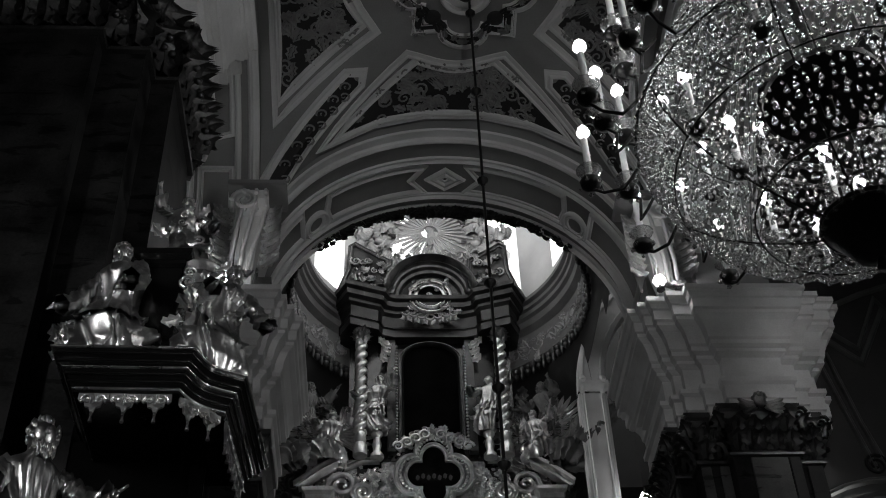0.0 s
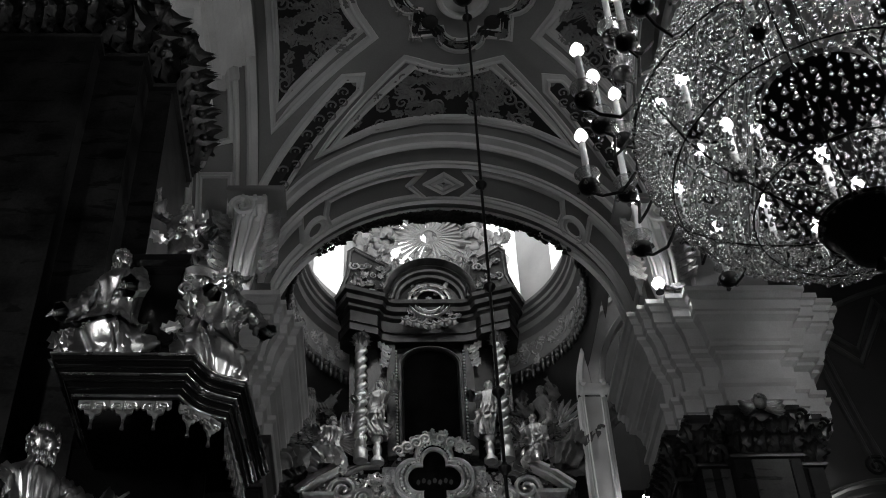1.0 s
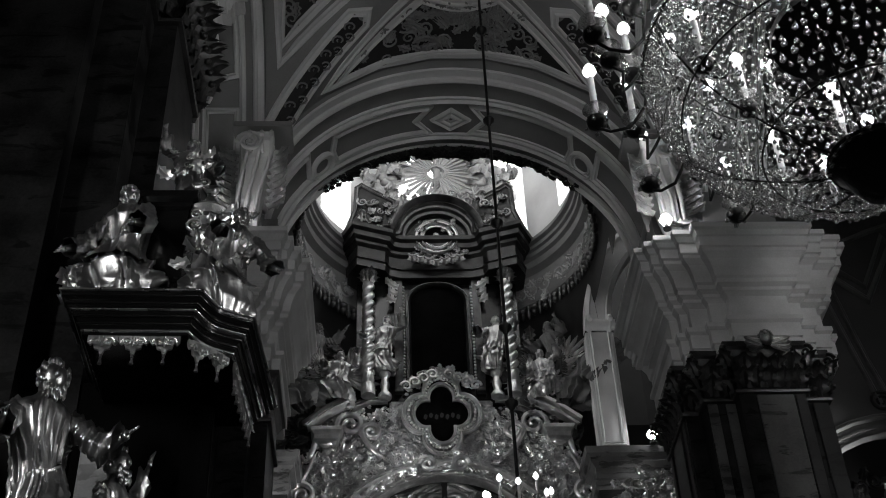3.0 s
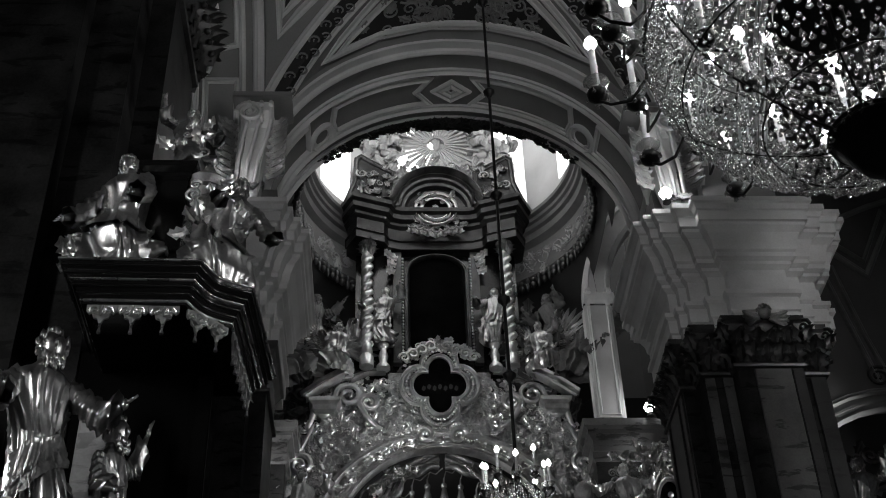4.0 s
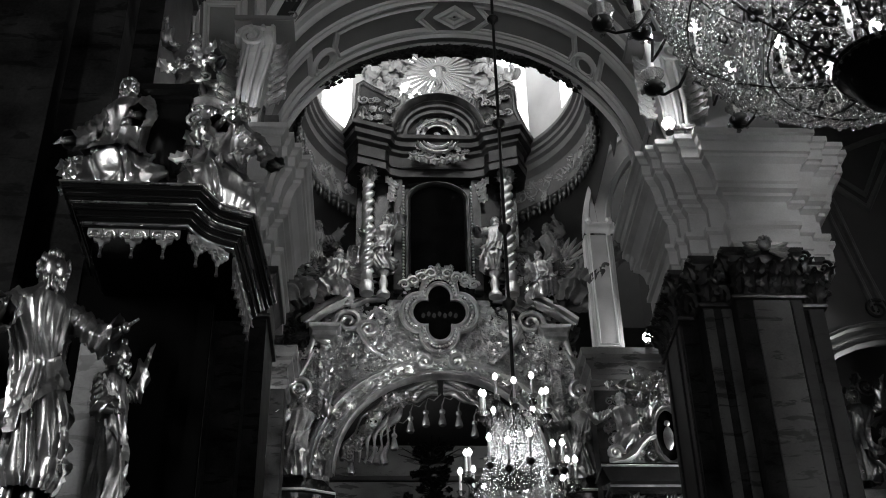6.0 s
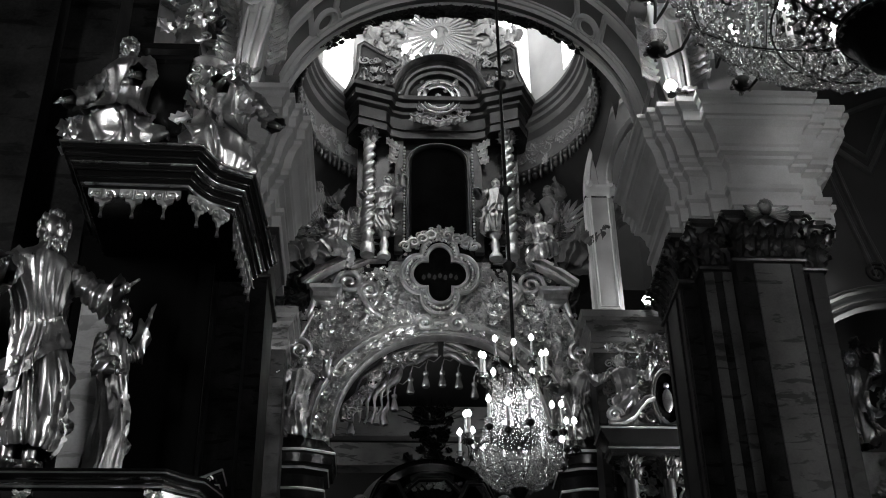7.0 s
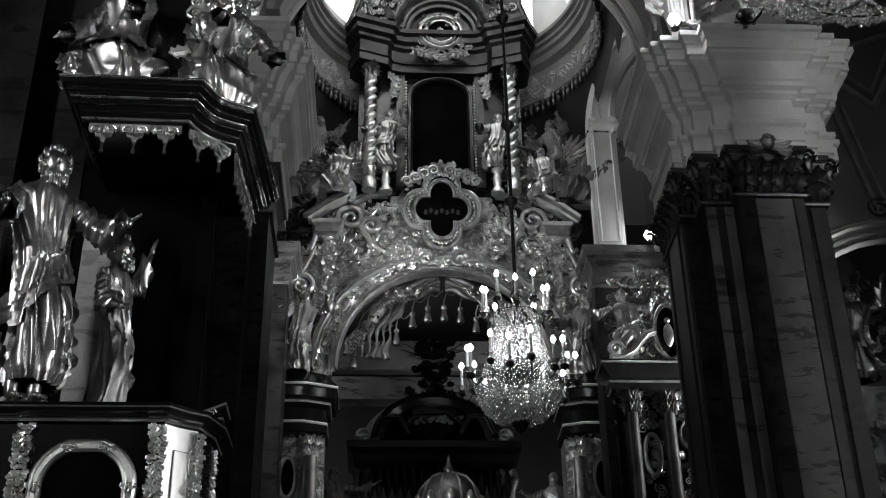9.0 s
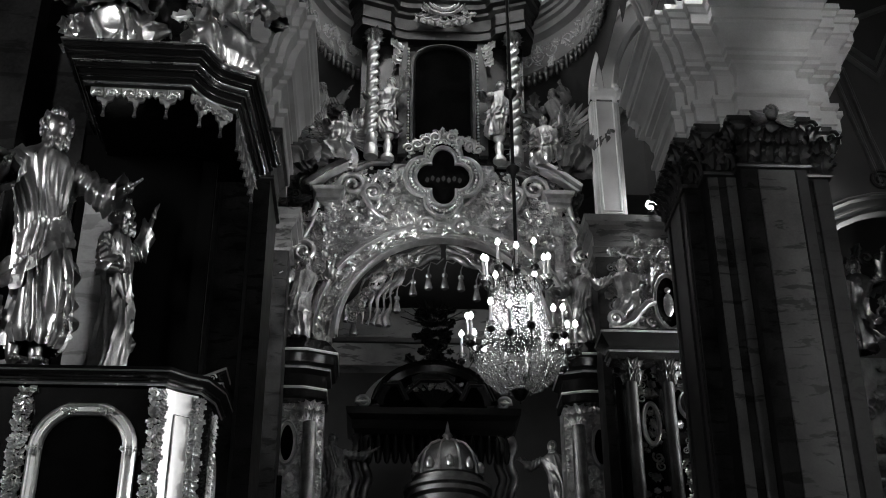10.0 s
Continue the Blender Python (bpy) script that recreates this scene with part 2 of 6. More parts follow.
def pier(plan, label, crown=None):
    c = sum((Vector(q) for q in plan), Vector((0, 0))) / len(plan)
    th = thing("pier", (c.x, c.y, 0), label, "pier", "piers of the nave", "structure")
    b = bmesh.new()
    moulding(b, plan, [(.18, 0), (.18, .9), (.1, 1.0), (.12, 1.1), (.04, 1.25), (0, 1.3)])
    part("base", b, M_MARBLE, th)
    b = bmesh.new()
    moulding(b, plan, [(0, 1.3), (0, Z_CAP - .08)])
    part("shaft", b, M_MARBLE, th, "dark veined marble shaft")
    b = bmesh.new()
    moulding(b, plan, [(0, Z_CAP - .08), (.05, Z_CAP - .07), (.06, Z_CAP - .03), (.04, Z_CAP), (0, Z_CAP), (.02, Z_CAP + .5), (.1, 12.62), (.14, 12.66), (.14, 12.75)])
    part("capital", b, M_GILT_DIMMED, th, "gilded capital bell, shade in its colour")
    b = bmesh.new()
    moulding(b, crown or plan, ENT)
    part("entablature", b, M_STUCCO, th, "stepped white plaster entablature", 22)
    b = bmesh.new()
    moulding(b, plan, [(-.05, 14.85), (-.05, 16.0)])
    part("impost", b, M_GREY, th)
    return th




def facing(name, x0, x1, y, mat, th, label):
    b = bmesh.new()
    box(b, x0, x1, y - .03, y + .02, 1.35, Z_CAP - .1, .008)
    part(name, b, mat, th, label)


PLAN_R = pier_plan(4.87, 6.75, 16.2, 18.3, 0.25, 0.24, -1)
# the entablature of the lit pier breaks forward in three steps
CROWN_R = [(4.95, 16.3), (5.24, 16.3), (5.24, 16.16), (5.52, 16.16), (5.52, 15.97), (6.36, 15.97), (6.36, 16.16), (6.62, 16.16), (6.62, 16.3), (6.92, 16.3),
           (6.92, 16.5), (7.05, 16.5), (7.05, 18.5), (4.95, 18.5), (4.95, 17.9), (4.68, 17.9), (4.68, 16.62), (4.82, 16.62), (4.82, 16.45), (4.95, 16.45)]
PLAN_B = pier_plan(-3.9, -2.0, 16.2, 18.3, 0.25, 0.24, 1)
PLAN_A = pier_plan(-4.36, -2.36, 8.4, 10.5, 0.25, 0.24, 1)
CROWN_B = [(-4.2, 16.02), (-2.08, 16.02), (-2.08, 16.26), (-2.0, 16.26), (-2.0, 16.52), (-1.89, 16.52), (-1.89, 16.83), (-1.76, 16.83), (-1.76, 18.3), (-4.2, 18.3)]
PLAN_C = pier_plan(5.75, 7.5, 8.4, 10.5, 0.25, 0.24, -1)
pr = pier(PLAN_R, "dark marble pier with gilded capital and white stepped entablature", CROWN_R)
M_MARBLE_M = material("brown_marble", 0.02, 0.4, spread=0.5, scale=1.8, bump=0.02, veins=0.6)
for x0, x1, y, m in ((4.88, 5.03, 16.2, M_MARBLE_L), (5.16, 5.31, 16.2, M_MARBLE_L), (5.58, 6.14, 15.95, M_MARBLE_L), (6.16, 6.32, 15.95, M_MARBLE_M), (6.5, 6.74, 16.2, M_MARBLE_M)):
    facing("marble_facing", x0, x1, y, m, pr, "veined grey marble facing")
for y0, y1 in ((16.65, 16.8), (16.95, 17.55), (17.7, 17.85)):
    b = bmesh.new()
    box(b, 4.6, 4.65, y0, y1, 1.35, Z_CAP - .1, .008)
    part("marble_facing", b, M_MARBLE_M, pr, "veined dark marble facing")
pier(PLAN_B, "dark marble pier behind the pulpit with white stepped entablature", CROWN_B)
pier(PLAN_A, "dark marble pier that carries the pulpit")
pier(PLAN_C, "dark marble pier beside the large chandelier")


def arch_pts(c, a, zc, b, s, n=48, lo=0.0, hi=180.0):
    """Points of a half ellipse across: (across, z), at a radius grown by s."""
    return [(c - (a + s) * math.cos(radians(lo + (hi - lo) * k / n)), zc + (b + s) * math.sin(radians(lo + (hi - lo) * k / n))) for k in range(n + 1)]


def arch_solid(bm, along, c, a, zc, b, d0, d1, thick, n=48):
    """An arch ring with soffit; along 'x' spans across x and is d0 to d1 deep in y."""
    rows = []
    for s, d in ((0, d0), (0, d1), (thick, d1), (thick, d0)):
        rows.append([bm.verts.new((q, d, z) if along == "x" else (d, q, z)) for q, z in arch_pts(c, a, zc, b, s, n)])
    for i in range(4):
        p, q = rows[i], rows[(i + 1) % 4]
        for k in range(n):
            bm.faces.new((p[k], p[k + 1], q[k + 1], q[k]))
    for k in (0, n):
        bm.faces.new([r[k] for r in rows])


def arch_strip(bm, along, c, a, zc, b, d, prof, lo=0, hi=180, n=48, drop=0.0):
    """A moulding that runs along the soffit at depth d."""
    pts, nor = [], []
    for k in range(n + 1):
        t = radians(lo + (hi - lo) * k / n)
        q, z = c - (a - drop) * math.cos(t), zc + (b - drop) * math.sin(t)
        nx, nz = math.cos(t) / a, -math.sin(t) / b
        pts.append((q, d, z) if along == "x" else (d, q, z))
        nor.append((nx, 0, nz) if along == "x" else (0, nx, nz))
    strip(bm, pts, nor, prof)


def soffit_point(along, c, a, zc, b, d, t, drop=0.0):
    t = radians(t)
    q, z = c - (a - drop) * math.cos(t), zc + (b - drop) * math.sin(t)
    n = Vector((math.cos(t) / a, -math.sin(t) / b)).normalized()
    return ((Vector((q, d, z)), Vector((n.x, 0, n.y))) if along == "x" else (Vector((d, q, z)), Vector((0, n.x, n.y))))


def great_arch(along, c, a, zc, b, d0, d1, label, rt=43.5, ring=.7):
    mid = 0.5 * (d0 + d1)
    th = thing("arch", (c, mid, zc) if along == "x" else (mid, c, zc), label, "arch", "arches of the vault", "structure")
    bm = bmesh.new()
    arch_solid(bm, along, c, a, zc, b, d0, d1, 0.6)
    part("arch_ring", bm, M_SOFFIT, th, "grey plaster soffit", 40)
    w0 = d1 - d0
    inner = d0 + .6 * w0
    for d, w in ((d0 + 0.17, .36), (d0 + .355 * w0, .13), (d0 + .795 * w0, .12), (d1 - 0.1, .2)):
        bm = bmesh.new()
        arch_strip(bm, along, c, a, zc, b, d, bead(w, 0.11))
        part("edge_moulding", bm, M_PLASTER, th, "white edge moulding", 40)
    lo_d, hi_d = d0 + .45 * w0, d0 + .745 * w0
    for sgn in (-1, 1):
        # a long panel with a notched end towards the crown, a short one below the roundel
        for lo, hi, notch in ((rt + 6, 83, 4.5), (6, rt - 6, 0)):
            n = 20
            path = [(lo_d, lo + (hi - lo) * k / n) for k in range(n + 1)] + [(inner, hi - notch)] + [(hi_d, hi - (hi - lo) * k / n) for k in range(n + 1)] + [(inner, lo - 1.2 if notch else lo)]
            bm = bmesh.new()
            pts, nor = [], []
            for d, t in path:
                p, nrm = soffit_point(along, c, a, zc, b, d, t if sgn < 0 else 180 - t)
                pts.append(p)
                nor.append(nrm)
            strip(bm, pts, nor, bead(.11, .08), closed=True)
            part("panel_frame", bm, M_PLASTER, th, "white panel moulding", 40)
    for t in (rt, 180 - rt):
        bm = bmesh.new()
        p, nrm = soffit_point(along, c, a, zc, b, d0 + ring * w0, t)
        e = Vector((0, 1, 0)) if along == "x" else Vector((1, 0, 0))
        f = nrm.cross(e)
        pts = [p + .24 * (math.cos(2 * math.pi * k / 32) * e + math.sin(2 * math.pi * k / 32) * f) for k in range(32)]
        strip(bm, pts, [nrm] * 32, bead(0.15, 0.09), closed=True)
        part("roundel", bm, M_PLASTER, th, "white ring moulding", 40)
    bm = bmesh.new()
    for s in (1.0, 0.45):
        pts, nor = [], []
        for dd, tt in ((0, -5.5), (1, 0), (0, 5.5), (-1, 0)):
            p, nrm = soffit_point(along, c, a, zc, b, inner + dd * 0.24 * s, 90 + tt * s)
            pts.append(p)
            nor.append(nrm)
        strip(bm, pts, nor, bead(0.1, 0.08), closed=True)
    part("diamond", bm, M_PLASTER, th, "white diamond moulding", 40)
    return th


great_arch("x", 1.32, 3.42, 15.9, 3.32, 16.1, 18.3, "broad grey arch with white mouldings before the altar")
great_arch("x", 1.1, 3.75, 15.9, 3.4, 8.4, 10.4, "broad grey arch of the nave above the pulpit")
great_arch("y", 13.3, 2.85, 15.9, 3.1, -3.9, -2.05, "grey arcade arch beside the pulpit pier", 40, .35)
great_arch("y", 13.3, 2.85, 15.9, 3.1, 4.92, 6.75, "grey arcade arch beside the large chandelier", 40, .5)
great_arch("y", 20.6, 2.4, 15.4, 3.6, -3.7, -2.1, "side arch beside the altar screen")

# flat end wall added in place of the ribbed aisle vault, over a round opening
aisle = thing("aisle_lunette", (9.4, 19.8, 13.0), "flat wall standing in for the ribbed aisle vault over an arched opening", "wall", "", "structure")
bm = bmesh.new()
low = [(9.5 - 2.45 * math.cos(radians(a)), 11.2 + 2.35 * math.sin(radians(a))) for a in range(0, 181, 10)]
edge = [(6.8, 11.2)] + low + [(12.0, 11.2), (12.0, 19.0), (6.8, 19.0)]
f0, f1 = ([bm.verts.new((x, y, z)) for x, z in edge] for y in (19.8, 20.1))
bm.faces.new(f0)
bm.faces.new(f1)
for k in range(len(edge)):
    bm.faces.new((f0[k - 1], f0[k], f1[k], f1[k - 1]))
part("wall_face", bm, M_DEEP, aisle, "plaster with gloom in its grey")
for w, line in ((.26, low), (.12, [(9.5 - 2.75 * math.cos(radians(a)), 11.2 + 2.65 * math.sin(radians(a))) for a in range(0, 181, 10)]),
                (.1, [(8.7, 16.64), (9.03, 15.02), (9.25, 14.0)]), (.1, [(8.9, 16.75), (9.2, 15.1), (9.45, 14.1)]),
                (.13, [(8.3, 16.75), (9.02, 17.07), (9.59, 16.51), (10.32, 17.82), (10.9, 16.6), (11.6, 17.2)]),
                (.09, [(8.4, 17.05), (9.05, 17.35), (9.6, 16.85), (10.25, 18.15), (10.9, 17.0), (11.6, 17.6)]),
                (.12, [(8.3, 18.0), (9.32, 17.96), (9.98, 18.27), (10.6, 18.5), (11.6, 18.3)])):
    bm = bmesh.new()
    strip(bm, [(x, 19.8, z) for x, z in line], [(0, -1, 0)] * len(line), bead(w, .08))
    # widest rib takes the dimmed plaster to offset the fill lamp beside it
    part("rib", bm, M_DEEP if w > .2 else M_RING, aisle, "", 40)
# bay walls added to close gaps where sky shows beside the screen
for name, x in (("wall_bay_west", -4.1), ("wall_bay_east", 6.1)):
    bm = bmesh.new()
    box(bm, x, x + .3, 18.3, 25.0, 13.0, 24.0)
    structure(name, bm, M_DEEP, "added dark wall that closes the altar bay's side against the sky", "wall")

# wall added to hide the sky above the sanctuary ceiling
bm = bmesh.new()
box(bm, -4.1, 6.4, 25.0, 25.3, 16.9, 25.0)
structure("wall_bay_north", bm, M_DEEP, "added dark wall that closes off the sky over the sanctuary", "wall")

# groin vault of the bay before the arch
VC, VA, VY, VB, VZ, VH = 1.4, 3.5, 13.2, 3.0, 15.9, 3.55


def vault_h(x, y):
    h1 = max(0.0, 1 - ((x - VC) / VA) ** 2) ** 0.5
    h2 = max(0.0, 1 - ((y - VY) / VB) ** 2) ** 0.5
    return VZ + VH * max(h1, h2)


def vault_n(x, y):
    e = 0.02
    gx, gy = (vault_h(x + e, y) - vault_h(x - e, y)) / (2 * e), (vault_h(x, y + e) - vault_h(x, y - e)) / (2 * e)
    return Vector((gx, gy, -1)).normalized()


bm = bmesh.new()
N = 80
grid = [[bm.verts.new((x, y, vault_h(x, y))) for y in np.linspace(10.2, 16.2, N + 1)] for x in np.linspace(-2.1, 4.95, N + 1)]
for i in range(N):
    for j in range(N):
        bm.faces.new((grid[i][j], grid[i + 1][j], grid[i + 1][j + 1], grid[i][j + 1]))
structure("ceiling", bm, M_GREY, "grey plastered groin vault with painted panels", "ceiling", 40)

# drum over the altar
BEFORE = set(scene.objects)
DC, DR = (1.38, 21.7), 3.35
bm = bmesh.new()
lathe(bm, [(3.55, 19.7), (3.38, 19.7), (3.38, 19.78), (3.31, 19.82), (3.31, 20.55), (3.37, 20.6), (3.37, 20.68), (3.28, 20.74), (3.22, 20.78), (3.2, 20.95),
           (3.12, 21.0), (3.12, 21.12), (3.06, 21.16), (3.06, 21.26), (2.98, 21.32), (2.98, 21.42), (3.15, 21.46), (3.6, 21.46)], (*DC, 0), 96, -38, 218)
structure("cornice", bm, M_RING, "ring cornice under the drum, shade in its grey", "cornice", 40)
bm = bmesh.new()
for k in range(16):
    a0, a1 = 22.5 * k, 22.5 * k + 22.5
    wide = k % 2 == 0
    if wide:
        lathe(bm, [(3.3, 21.4), (3.1, 21.4), (3.1, 21.75), (3.3, 21.75)], (*DC, 0), 6, a0, a1)
        lathe(bm, [(3.3, 26.2), (3.1, 26.2), (3.1, 27.5), (3.3, 27.5)], (*DC, 0), 6, a0, a1)
    else:
        lathe(bm, [(3.3, 21.4), (3.1, 21.4), (3.1, 27.5), (3.3, 27.5)], (*DC, 0), 6, a0, a1)
structure("drum", bm, M_PLASTER, "white drum wall pierced by windows", "drum", 30)
bm = bmesh.new()
lathe(bm, [(3.6, 21.2), (3.6, 27.2)], (*DC, 0), 48)
structure("backdrop_sky", bm, glowing("daylight", 2.0), "bright daylight outside the drum windows", "sky", 60)
bm = bmesh.new()
lathe(bm, [(3.4, 27.4)] + [(3.3 * math.cos(radians(a)), 27.4 + 2.6 * math.sin(radians(a))) for a in range(0, 91, 10)], (*DC, 0), 48)
structure("ceiling_dome", bm, M_PLASTER, "white dome over the drum", "dome", 60)
# pendentives
bm = bmesh.new()
rows = []
for i in range(9):
    f = i / 8
    row = []
    for k in range(96):
        t = 2 * math.pi * k / 96
        cs, sn = math.cos(t), math.sin(t)
        p = 2 + 10 * (1 - f) ** 1.3
        r = (abs(cs) ** p + abs(sn) ** p) ** (-1 / p) * (3.38 + 0.14 * (1 - f))
        row.append(bm.verts.new((DC[0] + r * cs, DC[1] + r * sn, 15.2 + 4.55 * f ** 0.8)))
    rows.append(row)
for a, b in zip(rows, rows[1:]):
    for k in range(96):
        t = 2 * math.pi * (k + .5) / 96
        z = 0.25 * sum(v.co.z for v in (a[k], a[(k + 1) % 96], b[k], b[(k + 1) % 96]))
        lim = 15.4 + 3.5 * math.sqrt(max(0.0, 1 - (math.sin(((t + math.pi / 4) % (math.pi / 2)) - math.pi / 4) * 1.35) ** 2))
        if z > lim and a[k].co.y > 19.7:
            bm.faces.new((a[k], a[(k + 1) % 96], b[(k + 1) % 96], b[k]))
structure("pendentive", bm, M_FRIEZE, "dark painted pendentives under the drum", "pendentive", 40)

DRUM = set(scene.objects) - BEFORE
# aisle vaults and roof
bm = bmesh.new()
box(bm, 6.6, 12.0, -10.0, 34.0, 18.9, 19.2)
structure("ceiling_aisle", bm, M_DEEP, "aisle ceiling with gloom in its grey", "ceiling")
th = thing("aisle_panelling", (9.4, 19.5, 18.9), "pale stucco panel frames on the aisle ceiling with gloom in its grey", "panelling", "", "structure")
for yc in (11.2, 14.6, 18.0):
    for g in (0.0, .45):
        bm = bmesh.new()
        pl = [(7.1 + g, yc - 1.5 + g), (9.4, yc - 1.1 + g * 1.3), (11.7 - g, yc - 1.5 + g), (11.2 - g * 1.3, yc), (11.7 - g, yc + 1.5 - g), (9.4, yc + 1.1 - g * 1.3), (7.1 + g, yc + 1.5 - g), (7.6 + g * 1.3, yc)]
        strip(bm, [(x, y, 18.9) for x, y in pl], [(0, 0, -1)] * 8, bead(.16 if g == 0 else .09, .06), closed=True)
        part("panel_frame", bm, M_GREY, th, "", 40)
bm = bmesh.new()
box(bm, -9.0, -3.8, -10.0, 34.0, 17.6, 17.9)
structure("ceiling_aisle", bm, M_DEEP, "aisle ceiling with gloom in its grey", "ceiling")
bm = bmesh.new()
box(bm, -4.2, 7.0, -10.0, 18.0, 20.4, 20.7)
structure("roof", bm, M_GREY, "plain vault crown of the nave", "ceiling")
bm = bmesh.new()
box(bm, -4.2, 7.0, 25.3, 34.0, 17.0, 17.3)
structure("ceiling_sanctuary", bm, M_DEEP, "sanctuary ceiling with gloom in its grey", "ceiling")

# ---- carving helpers ----


def leaf(bm, p, d, n, length, w, curl=0.5, lobes=3):
    """A curled acanthus leaf from p along d, that lifts off towards n."""
    p, d, n = Vector(p), Vector(d).normalized(), Vector(n).normalized()
    s = d.cross(n).normalized()
    rows, m = [], 6
    for i in range(m + 1):
        f = i / m
        c = p + d * length * (f - 0.35 * curl * f ** 4) + n * (length * curl * 0.7 * f ** 2.4)
        h = w * 0.5 * (0.45 + 0.75 * math.sin(math.pi * min(1, 0.12 + 0.8 * f))) * (1 + 0.28 * math.cos(lobes * 2 * math.pi * f)) * (1 - 0.85 * f ** 5)
        rows.append([bm.verts.new(c - s * h + n * 0.1 * w), bm.verts.new(c - s * h * 0.4 - n * 0.06 * w), bm.verts.new(c + n * 0.16 * w),
                     bm.verts.new(c + s * h * 0.4 - n * 0.06 * w), bm.verts.new(c + s * h + n * 0.1 * w)])
    for a, b in zip(rows, rows[1:]):
        for k in range(4):
            bm.faces.new((a[k], a[k + 1], b[k + 1], b[k]))


def spiral(bm, o, u, v, r, turns=1.6, th=0.03, n=22, tail=None):
    """A volute in the plane of u and v; tail: a point from which it runs in."""
    o, u, v = Vector(o), Vector(u), Vector(v)
    pts = [o + (u * math.cos(2 * math.pi * turns * i / n) + v * math.sin(2 * math.pi * turns * i / n)) * r * (1 - 0.86 * i / n) for i in range(n + 1)]
    rad = [th * (1 - 0.45 * i / n) for i in range(n + 1)]
    if tail is not None:
        tl, first = Vector(tail), pts[0]
        lead = [tl.lerp(first, i / 6) - v * r * 0.55 * math.sin(math.pi * i / 6) for i in range(6)]
        pts, rad = lead + pts, [th * (0.5 + 0.5 * i / 6) for i in range(6)] + rad
    tube(bm, pts, rad, 6)


def ball(bm, c, r, sx=1.0, sy=1.0, sz=1.0, sub=2):
    bmesh.ops.create_icosphere(bm, subdivisions=sub, radius=r, matrix=Matrix.Translation(c) @ Matrix.Diagonal((sx, sy, sz, 1)))


def carving(bm, rng, place, n, size, curl=0.6, nrm=(0, -1, 0), volutes=0.25):
    """Fills a field with leaves and volutes; place(rng) gives a point of it."""
    nrm = Vector(nrm).normalized()
    e = nrm.cross(Vector((0, 0, 1))).normalized()
    f = e.cross(nrm)
    for _ in range(n):
        p, a, s = Vector(place(rng)), rng.uniform(0, 2 * math.pi), size * rng.uniform(0.6, 1.35)
        d = e * math.cos(a) + f * math.sin(a)
        if rng.random() < volutes:
            sg = rng.choice((-1, 1))
            spiral(bm, p + nrm * 0.05 * s, d, d.cross(nrm) * sg, s * 0.42, 1.5, s * 0.09, 14)
        else:
            leaf(bm, p, d, nrm, s, s * 0.55, curl * rng.uniform(0.5, 1.4))


def field(x0, x1, y, z0, z1):
    return lambda r: (r.uniform(x0, x1), y + r.uniform(-0.03, 0.03), r.uniform(z0, z1))


STAND = ((0, .13, .11), (.05, .16, .14), (.2, .15, .135), (.4, .14, .12), (.52, .125, .105), (.6, .13, .1), (.7, .155, .105), (.78, .17, .1), (.82, .13, .09), (.85, .07, .065), (.89, .05, .055))
SEAT = ((0, .26, .22), (.1, .3, .27), (.28, .27, .26), (.36, .2, .18), (.48, .17, .14), (.6, .18, .13), (.72, .2, .13), (.78, .17, .11), (.83, .075, .07), (.88, .05, .055))


